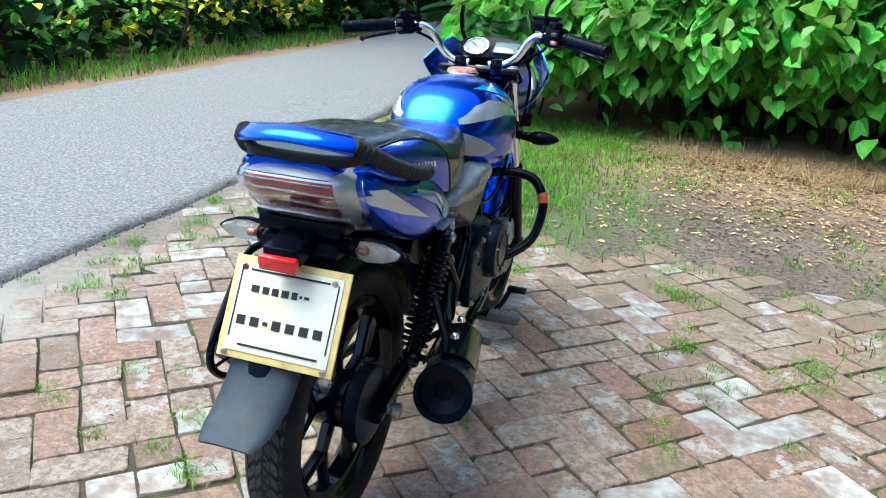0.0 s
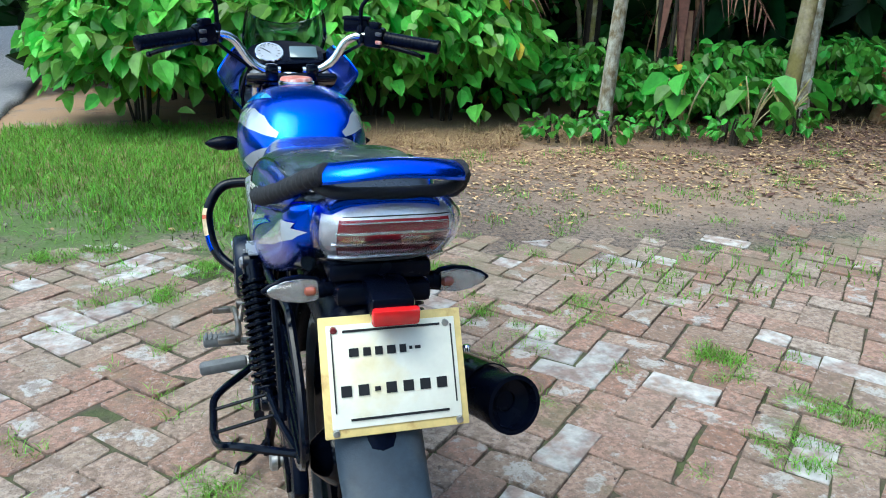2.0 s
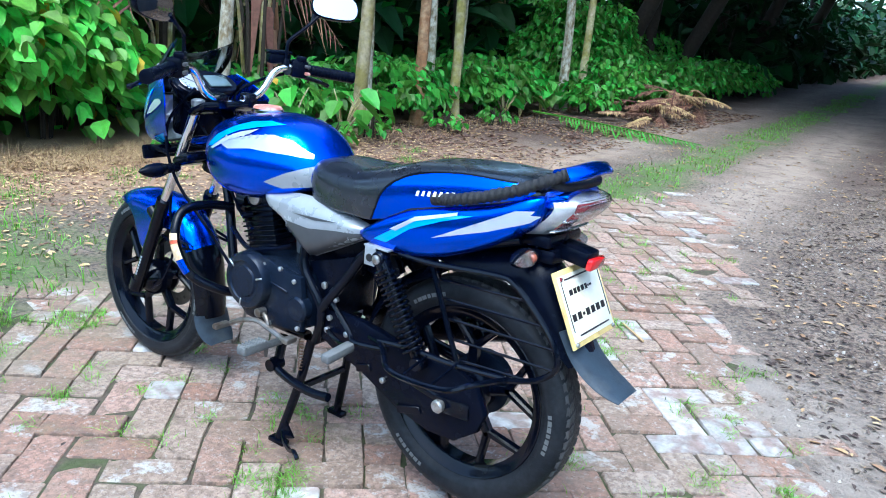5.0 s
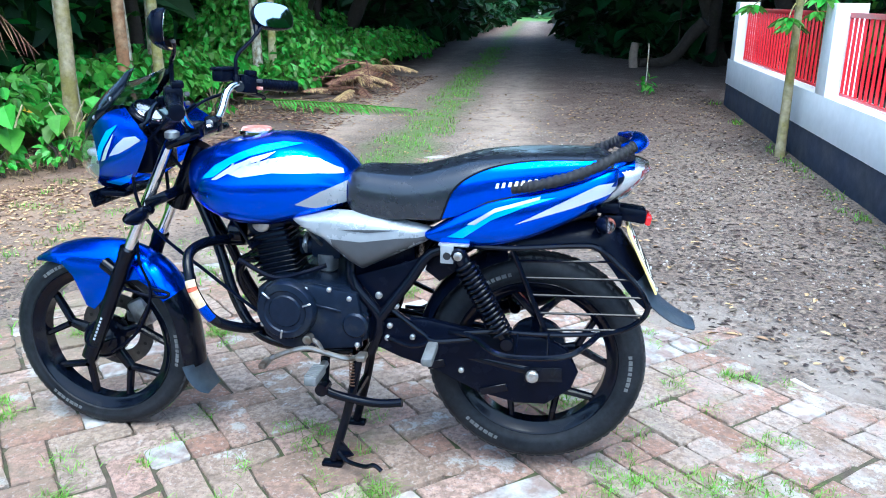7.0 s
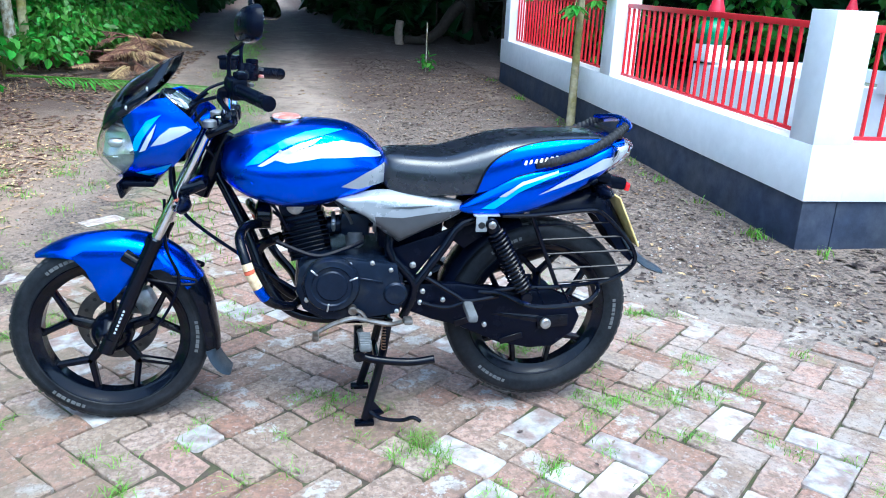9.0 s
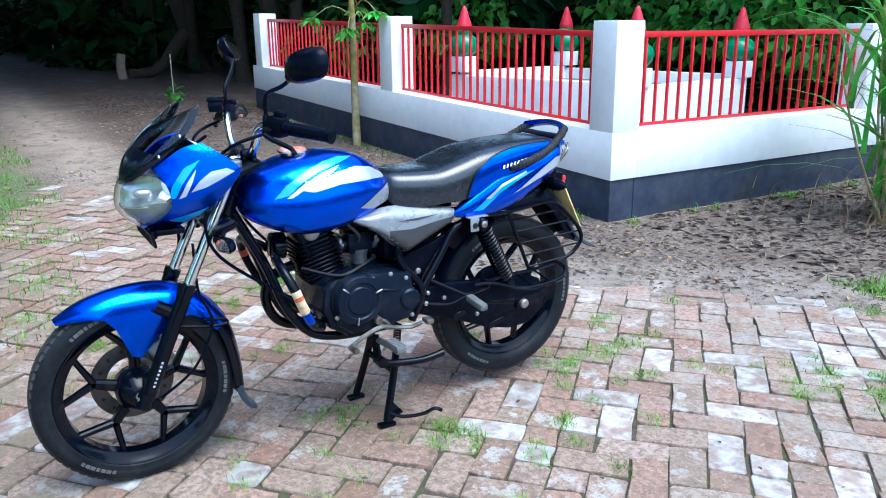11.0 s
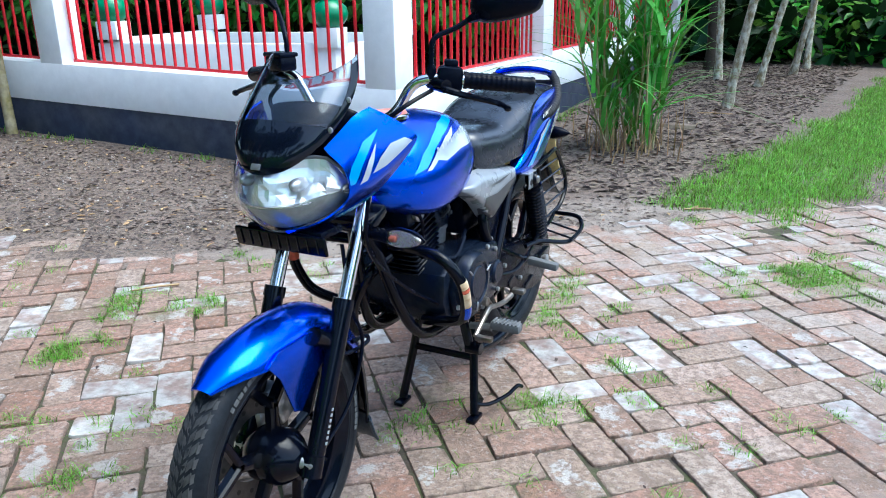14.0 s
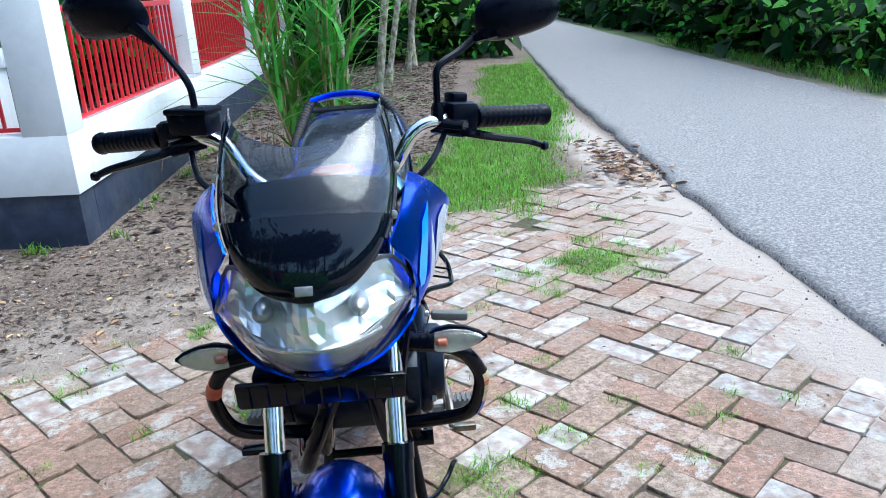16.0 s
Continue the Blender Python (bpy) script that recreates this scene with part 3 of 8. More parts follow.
for k, x in enumerate(PX):
    wall_part("pillar", wall_n, (x - 0.135 if k else WX, x + 0.135, WY - 0.242, WY, 0.6155, 1.345), WHITEWASH, 0.003)
for y in PY:
    wall_part("pillar", wall_w, (WX, WX + 0.242, y - 0.14, y + 0.14, 0.6155, 1.315), WHITEWASH, 0.003)


def grille(a, b, axis, at, count):
    """A welded grille between two pillars: two rails and upright bars."""
    mid = (a + b) / 2
    px, py = (mid, at) if axis == "x" else (at, mid)
    g = root("metal_grille", px, py, 0, "red-painted welded steel bar grille on a low wall", "grille", "grilles on the boundary wall")
    back = Matrix.Translation(g.location).inverted()

    def add(name, lo, hi, z0, z1, t):
        bm = bmesh.new()
        if axis == "x":
            slope_box(bm, lo, hi, at - t, at + t, z0, z1, 0.002)
        else:
            slope_box(bm, at - t, at + t, lo, hi, z0, z1, 0.002)
        ob = part(name, bm, GRILLE, g)
        ob.matrix_parent_inverse = back

    lo, hi = min(a, b), max(a, b)
    add("rail", lo, hi, 0.630, 0.652, 0.011)
    add("rail", lo, hi, 1.235, 1.275, 0.012)
    for k in range(count):
        c = lo + 0.02 + (hi - lo - 0.04) * k / (count - 1)
        add("bar", c - 0.0075, c + 0.0075, 0.652, 1.235, 0.011)
    return g


grille(PX[0] + 0.139, PX[1] - 0.139, "x", WY - 0.12, 27)
grille(PX[1] + 0.139, PX[2] - 0.139, "x", WY - 0.12, 30)
prev = WY - 0.246
for y, n in zip(PY, (23, 25, 25, 25)):
    grille(prev, y + 0.144, "y", WX + 0.12, n)
    prev = y - 0.144

# the whitewashed grave enclosure with jars and cones on its posts
TC, TA = Vector((4.98, -5.50)), Matrix.Rotation(radians(9.5), 3, "Z")
tomb = root("grave_enclosure", TC.x, TC.y, 0, "low whitewashed grave enclosure inside the walled plot", "grave")
tomb_back = Matrix.Translation(tomb.location).inverted()


def tomb_at(u, v):
    p = TA @ Vector((u, v, 0))
    return TC.x + p.x, TC.y + p.y


for u, v, lu, lv in ((0, 0.99, 2.76, 0.15), (0, -0.99, 2.76, 0.15), (-1.305, 0, 0.15, 1.826), (1.305, 0, 0.15, 1.826)):
    bm = bmesh.new()
    x, y = tomb_at(u, v)
    box(bm, (x, y, gz(x, y) + 0.28), (lu, lv, 0.80), TA, 0.006)
    part("enclosure_wall", bm, WHITEWASH, tomb).matrix_parent_inverse = tomb_back
bm = bmesh.new()
box(bm, (TC.x, TC.y, gz(TC.x, TC.y) + 0.22), (2.44, 1.80, 0.66), TA, 0.03)
part("grave_fill", bm, mat("mossy_grave_earth", (0.15, 0.17, 0.12), 0.9, vary=0.3, scale=8, second=(0.30, 0.31, 0.27), patch=3, bump=1.2, bump_scale=20), tomb, "grey-green mossy earth fill").matrix_parent_inverse = tomb_back
for u, v in ((-1.30, 0.98), (-1.30, -0.98), (1.22, 0.98), (1.30, -0.98)):
    x, y = tomb_at(u, v)
    bm = bmesh.new()
    box(bm, (x, y, gz(x, y) + 0.774), (0.25, 0.25, 0.185), TA, 0.006)
    pp = part("post", bm, WHITEWASH, tomb)
    pp.matrix_parent_inverse = tomb_back
    z = gz(x, y) + 0.867
    jar = root("painted_jar", x, y, z, "round green-painted jar finial with a red cone", "finial", "jars on the grave posts")
    bm = bmesh.new()
    lathe(bm, [(0, 0.09), (0.02, 0.12), (0.07, 0.165), (0.13, 0.182), (0.19, 0.165), (0.235, 0.115), (0.255, 0.085), (0.275, 0.095), (0.30, 0.10), (0.315, 0.085)], (0, 0, 0), "z", 24)
    part("jar", bm, GREEN_JAR, jar)
    bm = bmesh.new()
    lathe(bm, [(0.316, 0.088), (0.33, 0.095), (0.37, 0.090), (0.46, 0.060), (0.54, 0.035), (0.575, 0.022), (0.59, 0.006)], (0, 0, 0), "z", 20)
    part("cone", bm, RED_CONE, jar, "red-painted cone")

# ---- the motorcycle: nose towards +y, on its centre stand, rear wheel just off the ground ----
from mathutils.bvhtree import BVHTree

bike = root("motorcycle", 0, 0, 0, "blue motorcycle with black engine parked on its centre stand", "motorcycle")
FA, RA = Vector((0, 0.655, 0.290)), Vector((0, -0.662, 0.342))


def hoop(bm, prof, centre, sides=48):
    """A closed profile of (along x, radius) turned into a ring."""
    c = Vector(centre)
    rings = [[c + Vector((a, r * math.cos(2 * math.pi * k / sides), r * math.sin(2 * math.pi * k / sides))) for k in range(sides)] for a, r in prof]
    return skin(bm, rings, False, closed=True)


def body(bm, secs, shape, n=4, power=1.0):
    """A closed shell along y from sections (y, top, bottom, half width) with one half outline of (across, up)."""
    secs = [tuple(v) for v in ((*s[:3], s[3]) for s in secs)]
    a = spline([(s[0], s[1], s[2]) for s in secs], n)
    w = spline([(s[3], 0, 0) for s in secs], n)
    half = spline([(x, 0, z) for x, z in shape], 3)
    rings = []
    for p, q in zip(a, w):
        right = [Vector((h.x * q.x, p.x, p.z + (p.y - p.z) * h.z)) for h in half]
        left = [Vector((-v.x, v.y, v.z)) for v in right[-2:0:-1]]
        rings.append(right + left)
    skin(bm, rings, True)
    return bm


def sticker(name, target, poly, side, material, parent, label="", off=0.0015, cuts=4, thick=0.0):
    """A patch with an outline of (y, z) laid onto the side of a shell."""
    tree = BVHTree.FromObject(target, bpy.context.evaluated_depsgraph_get())
    bm = bmesh.new()
    bm.faces.new([bm.verts.new((0, y, z)) for y, z in poly])
    bmesh.ops.triangulate(bm, faces=bm.faces[:])
    for _ in range(cuts):
        long = [e for e in bm.edges if e.calc_length() > 0.016]
        if not long:
            break
        bmesh.ops.subdivide_edges(bm, edges=long, cuts=1)
        bmesh.ops.triangulate(bm, faces=[f for f in bm.faces if len(f.verts) > 4])
    gone = []
    for v in bm.verts:
        hit = tree.ray_cast(Vector((side * 1.0, v.co.y, v.co.z)), Vector((-side, 0, 0)))
        if hit[0] is None or hit[0].x * side < 0:
            gone.append(v)
        else:
            v.co = hit[0] + Vector((side * off, 0, 0)) + hit[1].normalized() * off * 0.5
    if gone:
        bmesh.ops.delete(bm, geom=gone, context="VERTS")
    if thick:
        bmesh.ops.recalc_face_normals(bm, faces=bm.faces[:])
        bmesh.ops.solidify(bm, geom=bm.faces[:], thickness=thick)
    return part(name, bm, material, parent, label, sharp=60)


# wheels
def wheel(name, axle, radius, half, label):
    bm = bmesh.new()
    lathe(bm, [(-0.075, 0.020), (-0.07, 0.030), (-0.045, 0.052), (-0.03, 0.062), (0.03, 0.062), (0.045, 0.052), (0.07, 0.030), (0.075, 0.020)], axle, sides=24)
    hub = part(name, bm, BLACK, bike, label)
    bm = bmesh.new()
    h, r = half, radius
    prof = [(-0.031, 0.220), (-0.037, 0.231), (-0.040, 0.233), (-h * 0.95, 0.247), (-h * 0.97, 0.250), (-h, r - 0.036), (-h * 0.9, r - 0.020), (-h * 0.66, r - 0.008), (-h * 0.33, r - 0.004), (0, r - 0.003)]
    prof += [(-a, q) for a, q in prof[-2::-1]]
    hoop(bm, prof, axle, 56)
    part("tyre", bm, RUBBER, hub, "black tyre with dusty worn tread")
    bm = bmesh.new()
    for k in range(64):
        for s in (-1, 1):
            a = 2 * math.pi * (k + (0.5 if s > 0 else 0)) / 64
            for j in range(3):
                x0, x1 = (0.05, 0.30, 0.62)[j] * h, (0.27, 0.58, 0.92)[j] * h
                pts = []
                for x, da in ((x0, 0.0), (x1, 0.045), (x1, 0.045 + 0.062), (x0, 0.062)):
                    f = x / h
                    rr = r - 0.003 - 0.004 * f * f - (0.018 * max(0, f - 0.66) / 0.26 if f > 0.66 else 0)
                    t = a + da + j * 0.028
                    pts.append((s * x, t, rr))
                low = [bm.verts.new(axle + Vector((x, (q - 0.003) * math.cos(t), (q - 0.003) * math.sin(t)))) for x, t, q in pts]
                top = [bm.verts.new(axle + Vector((x, (q - 0.0002) * math.cos(t), (q - 0.0002) * math.sin(t)))) for x, t, q in pts]
                bm.faces.new(top)
                for i in range(4):
                    bm.faces.new((low[i], low[(i + 1) % 4], top[(i + 1) % 4], top[i]))
    tagged(part("tread", bm, TREAD, hub, flat=True), kind="stuff")
    for a0 in (0.9, 3.0, 5.1):
        bm = bmesh.new()
        for k in range(7):
            a = a0 + 0.062 * k
            q = 0.5 * (0.250 + r - 0.036)
            box(bm, axle + Vector((-h - 0.0004, q * math.cos(a), q * math.sin(a))), (0.0016, 0.010, 0.013 if k % 3 else 0.009), Matrix.Rotation(a, 3, "X"))
        part("sidewall_lettering", bm, PEG, hub, "raised grey sidewall lettering")
    bm = bmesh.new()
    hoop(bm, [(-0.035, 0.232), (-0.038, 0.228), (-0.035, 0.222), (-0.026, 0.214), (-0.020, 0.198), (0.020, 0.198), (0.026, 0.214), (0.035, 0.222), (0.038, 0.228), (0.035, 0.232)], axle, 56)
    part("rim", bm, BLACK, hub)
    for k in range(5):
        bm = bmesh.new()
        a = 2 * math.pi * k / 5 + 0.32

        def arm(a0, r0, a1, r1, w0, w1, t=0.013):
            p, q = Vector((0, r0 * math.cos(a0), r0 * math.sin(a0))), Vector((0, r1 * math.cos(a1), r1 * math.sin(a1)))
            d = (q - p).normalized()
            n = Vector((0, -d.z, d.y))
            rings = []
            for c, w in ((p, w0), (q, w1)):
                rings.append([axle + c + n * (u * w) + Vector((v * t, 0, 0)) for u, v in ((-1, -0.6), (-0.5, -1), (0.5, -1), (1, -0.6), (1, 0.6), (0.5, 1), (-0.5, 1), (-1, 0.6))])
            skin(bm, rings)
        arm(a, 0.045, a, 0.128, 0.017, 0.012)
        arm(a, 0.118, a - 0.36, 0.206, 0.010, 0.008)
        arm(a, 0.118, a + 0.36, 0.206, 0.010, 0.008)
        part("spoke", bm, BLACK, hub)
    return hub


front = wheel("front_wheel", FA, 0.290, 0.042, "black alloy front wheel with forked spokes")
rear = wheel("rear_wheel", RA, 0.306, 0.051, "black alloy rear wheel with forked spokes")
bm = bmesh.new()
hoop(bm, [(0.058, 0.075), (0.058, 0.120), (0.063, 0.120), (0.063, 0.075)], FA, 40)
part("brake_disc", bm, mat("dark_disc_steel", (0.085, 0.080, 0.080), 0.35, 0.7, vary=0.25, scale=60), front, "drilled steel brake disc")
for k in range(14):
    bm = bmesh.new()
    a = 2 * math.pi * k / 14
    lathe(bm, [(0.0572, 0.006), (0.0638, 0.006)], FA + Vector((0, 0.098 * math.cos(a), 0.098 * math.sin(a))), sides=8)
    part("vent_hole", bm, INK, front)
bm = bmesh.new()
box(bm, (0.064, 0.565, 0.355), (0.055, 0.06, 0.09), Matrix.Rotation(radians(-25), 3, "X"), 0.012)
box(bm, (0.075, 0.60, 0.335), (0.03, 0.05, 0.04), None, 0.008)
part("brake_caliper", bm, ALLOY, bike, "grey alloy brake caliper")
bm = bmesh.new()
lathe(bm, [(-0.105, 0.012), (-0.10, 0.016), (0.10, 0.016), (0.105, 0.012)], FA, sides=12)
part("front_axle", bm, ALLOY, bike)
bm = bmesh.new()
lathe(bm, [(-0.150, 0.012), (-0.146, 0.017), (-0.135, 0.017), (-0.13, 0.011), (0.13, 0.011), (0.135, 0.017), (0.146, 0.017), (0.15, 0.012)], RA, sides=12)
part("rear_axle", bm, ALLOY, bike)
bm = bmesh.new()
lathe(bm, [(0.05, 0.07), (0.055, 0.085), (0.085, 0.085), (0.092, 0.06)], RA, sides=28)
part("drum_brake", bm, ENGINE, bike)

# front fork and steering
for s in (-1, 1):
    x = s * 0.092
    top, mid, low = Vector((x, 0.340, 0.925)), Vector((x, 0.505, 0.590)), Vector((x, 0.648, 0.275))
    bm = bmesh.new()
    tube(bm, [top, mid + (low - mid) * 0.1], 0.0155, 14, 1)
    stanchion = part("fork_tube", bm, CHROME, bike, "bright chrome fork tube")
    bm = bmesh.new()
    tube(bm, [mid + Vector((0, -0.008, 0.018)), mid + Vector((0, 0.002, -0.004))], 0.0245, 14, 1)
    tube(bm, [mid, mid + (low - mid) * 0.45], (0.0225, 0.0215), 14, 2)
    tube(bm, [mid + (low - mid) * 0.45, low], (0.0215, 0.020), 14, 2)
    tube(bm, [low + Vector((0, -0.008, 0.03)), low + Vector((0, 0.010, -0.012))], 0.024, 12, 1)
    part("fork_slider", bm, BLACK, bike)
    if s < 0:
        bm = bmesh.new()
        d = (low - mid).normalized()
        for q in range(7):
            c = mid + (low - mid) * (0.62 + 0.035 * q) + Vector((s * 0.0212, 0, 0))
            box(bm, c, (0.0015, 0.006, 0.007), Matrix.Rotation(radians(25), 3, "X"))
        part("fork_lettering", bm, SILVER, bike)
for name, c, size in (("upper_yoke", (0, 0.305, 0.925), (0.25, 0.085, 0.022)), ("lower_yoke", (0, 0.385, 0.760), (0.24, 0.075, 0.030))):
    bm = bmesh.new()
    box(bm, c, size, Matrix.Rotation(radians(-24), 3, "X"), 0.009)
    part(name, bm, BLACK, bike)
for s in (-1, 1):
    bm = bmesh.new()
    lathe(bm, [(0.930, 0.020), (0.945, 0.020), (0.950, 0.012)], (s * 0.092, 0.335, 0), "z", 12)
    part("fork_cap", bm, ALLOY, bike)
bm = bmesh.new()
tube(bm, [(0, 0.30, 0.90), (0, 0.385, 0.72)], 0.03, 14, 1)
part("steering_head", bm, BLACK, bike)
bm = bmesh.new()
lathe(bm, [(0.926, 0.022), (0.944, 0.022), (0.948, 0.018)], (0, 0.315, 0), "z", 16)
part("steering_nut", bm, CHROME, bike)
for s in (-1, 1):
    bm = bmesh.new()
    tube(bm, [(s * 0.03, 0.285, 0.955), (s * 0.075, 0.285, 0.958), (s * 0.115, 0.285, 0.985), (s * 0.15, 0.280, 1.035), (s * 0.19, 0.268, 1.052), (s * 0.26, 0.235, 1.048)], 0.0115, 12, 6)
    part("handlebar", bm, CHROME, bike, "chromed handlebar tube")
    bm = bmesh.new()
    box(bm, (s * 0.055, 0.285, 0.950), (0.035, 0.045, 0.045), None, 0.008)
    part("bar_clamp", bm, BLACK, bike)
    d = Vector((s * 0.140, -0.085, -0.017)).normalized()
    a = Vector((s * 0.255, 0.238, 1.049))
    b = Vector((s * 0.380, 0.160, 1.031))
    bm = bmesh.new()
    n = (b - a).length
    prof = [(0, 0.0185), (0.006, 0.019), (0.010, 0.017)]
    for k in range(11):
        c = n * (0.12 + 0.073 * k)
        prof += [(c - 0.003, 0.0179), (c - 0.002, 0.0182), (c + 0.002, 0.0182), (c + 0.003, 0.0179)]
    prof += [(n - 0.006, 0.0175), (n, 0.0195), (n + 0.006, 0.0185), (n + 0.008, 0.010)]
    lathe(bm, prof, a, "x", 16, turn=d.to_track_quat("X", "Z").to_matrix())
    part("grip", bm, MATT_BLACK, bike, "ribbed black rubber grip")
    turn = d.to_track_quat("X", "Z").to_matrix()
    bm = bmesh.new()
    box(bm, a + Vector((-s * 0.028, 0.012, 0.002)), (0.055, 0.046, 0.056), turn, 0.010)
    box(bm, a + Vector((-s * 0.030, 0.000, 0.034)), (0.030, 0.030, 0.018), turn, 0.005)
    part("switch_housing", bm, MATT_BLACK, bike)
    for k, (dy, dz, m) in enumerate(((-0.026, 0.012, GREY_PLASTIC), (-0.026, -0.010, CAP_RED if s > 0 else GREY_PLASTIC))):
        bm = bmesh.new()
        box(bm, a + Vector((-s * 0.026, dy, dz)), (0.018, 0.012, 0.010), turn, 0.003)
        part("switch", bm, m, bike)
    bm = bmesh.new()
    tube(bm, [a + Vector((-s * 0.05, 0.035, -0.008)), a + Vector((-s * 0.015, 0.052, -0.016)), a + Vector((s * 0.03, 0.042, -0.028)), a + Vector((s * 0.085, 0.020, -0.042)), a + Vector((s * 0.112, 0.020, -0.052))], (0.0085, 0.0055), 8, 5)
    lathe(bm, [(-0.008, 0.001), (-0.006, 0.006), (0.0, 0.0085), (0.006, 0.006), (0.008, 0.001)], a + Vector((s * 0.112, 0.020, -0.052)), sides=8)
    part("brake_lever" if s > 0 else "clutch_lever", bm, BLACK, bike)
    bm = bmesh.new()
    tube(bm, [a + Vector((-s * 0.07, 0.02, -0.004)), a + Vector((-s * 0.02, 0.045, -0.010))], 0.015, 10, 1)
    part("lever_clamp", bm, BLACK, bike)
    bm = bmesh.new()
    sb = Vector((s * (0.190 if s > 0 else 0.193), 0.268, 1.055))
    c = Vector((0.326, 0.205, 1.244)) if s > 0 else Vector((-0.340, 0.205, 1.214))
    neck = c + Vector((-s * 0.062, 0.006, -0.026))
    tube(bm, [sb, sb + Vector((0, 0, 0.050)), sb + Vector((s * 0.006, -0.005, 0.082)), sb.lerp(neck, 0.62) + Vector((-s * 0.006, 0, 0.022)), neck], 0.0058, 8, 6)
    lathe(bm, [(sb.z - 0.006, 0.011), (sb.z + 0.018, 0.011), (sb.z + 0.026, 0.007)], (sb.x, sb.y, 0), "z", 8)
    part("mirror_stem", bm, MATT_BLACK, bike)
    # mirror head: a rounded shell, the glass facing the rider
    turn = Matrix.Rotation(radians(-27 if s > 0 else 19), 3, "Z") @ Matrix.Rotation(radians(-25 if s > 0 else 4), 3, "X") @ Matrix.Rotation(radians(4 if s > 0 else 10), 3, "Y")
    outline = spline([(-0.070, 0, -0.022), (-0.045, 0, -0.038), (0.02, 0, -0.040), (0.060, 0, -0.030), (0.072, 0, 0.004), (0.058, 0, 0.036), (0.0, 0, 0.044), (-0.05, 0, 0.034), (-0.072, 0, 0.008)], 3, True)
    outline = [Vector((v.x * s * 1.08, v.y, v.z * 1.02)) for v in outline]
    bm = bmesh.new()
    skin(bm, [[c + turn @ (v * k + Vector((0, dy, 0))) for v in outline] for dy, k in ((-0.012, 0.90), (-0.015, 0.97), (-0.012, 1.0), (0.0, 0.98), (0.014, 0.84), (0.024, 0.55), (0.028, 0.2))])
    tube(bm, [sb.lerp(neck, 0.8) + Vector((0, 0, 0.012)), c + turn @ Vector((-s * 0.055, 0.005, -0.018))], (0.007, 0.016), 8, 1)
    head = part("mirror_housing", bm, MATT_BLACK, bike, "black plastic mirror housing")
    bm = bmesh.new()
    skin(bm, [[c + turn @ (v * 0.94 + Vector((0, dy, 0))) for v in outline] for dy in (-0.0125, -0.0158)])
    part("mirror_glass", bm, MIRROR, head, "silvered mirror glass")
bm = bmesh.new()
box(bm, (0.185, 0.300, 1.078), (0.070, 0.045, 0.034), Matrix.Rotation(radians(-20), 3, "Z"), 0.007)
box(bm, (0.185, 0.300, 1.098), (0.076, 0.050, 0.010), Matrix.Rotation(radians(-20), 3, "Z"), 0.004)
part("brake_fluid_reservoir", bm, MATT_BLACK, bike)

# instruments
bm = bmesh.new()
tilt = Matrix.Rotation(radians(34), 3, "X")
out = spline([(-0.115, -0.012, 0), (-0.10, 0.030, 0), (-0.03, 0.055, 0), (0.04, 0.050, 0), (0.10, 0.030, 0), (0.115, -0.010, 0), (0.09, -0.042, 0), (0.0, -0.050, 0), (-0.085, -0.048, 0)], 4, True)
GC = Vector((0, 0.425, 0.985))
skin(bm, [[GC + tilt @ Vector((v.x * k, v.y * k, h)) for v in out] for h, k in ((-0.055, 0.55), (-0.04, 0.85), (-0.012, 0.97), (0.0, 1.0), (0.006, 0.97), (0.004, 0.90))])
cluster = part("instrument_panel", bm, MATT_BLACK, bike)
bm = bmesh.new()
lathe(bm, [(0.002, 0.041), (0.007, 0.042), (0.010, 0.040), (0.010, 0.036), (0.005, 0.034)], GC + tilt @ Vector((-0.050, 0, 0.0)), "z", 28, turn=tilt)
part("dial_ring", bm, CHROME, cluster)
bm = bmesh.new()
lathe(bm, [(0.006, 0.035), (0.0075, 0.034)], GC + tilt @ Vector((-0.050, 0, 0.0)), "z", 28, turn=tilt)
part("speedometer_dial", bm, DIAL, cluster, "round pale speedometer dial")
bm = bmesh.new()
for k in range(11):
    a = radians(220 - 26 * k)
    box(bm, GC + tilt @ Vector((-0.050 + 0.028 * math.cos(a), 0.028 * math.sin(a), 0.0080)), (0.006, 0.0016, 0.0008), tilt @ Matrix.Rotation(a, 3, "Z"))
box(bm, GC + tilt @ Vector((-0.058, 0.006, 0.0090)), (0.030, 0.0018, 0.0010), tilt @ Matrix.Rotation(radians(140), 3, "Z"))
part("dial_marks", bm, INK, cluster)
bm = bmesh.new()
box(bm, GC + tilt @ Vector((0.048, 0.002, 0.006)), (0.080, 0.050, 0.006), tilt, 0.002)
part("display", bm, LCD, cluster, "grey liquid-crystal display")

# headlamp, fairing and screen
def lamp_point(u, v, back=0.0, shrink=1.0):
    a = abs(u)
    zb, zt = 0.777 + 0.092 * (1 - math.sqrt(1 - 0.97 * a * a)), 0.930 - 0.060 * max(0.0, (a - 0.72) / 0.28) ** 2
    z = zb + (zt - zb) * v
    x = 0.133 * u * shrink
    y = 0.654 - 0.112 * a ** 2.2 - (0.26 if v < 0.45 else 0.10) * (v - 0.45) ** 2 - back
    return Vector((x, y, 0.855 + (z - 0.855) * shrink))


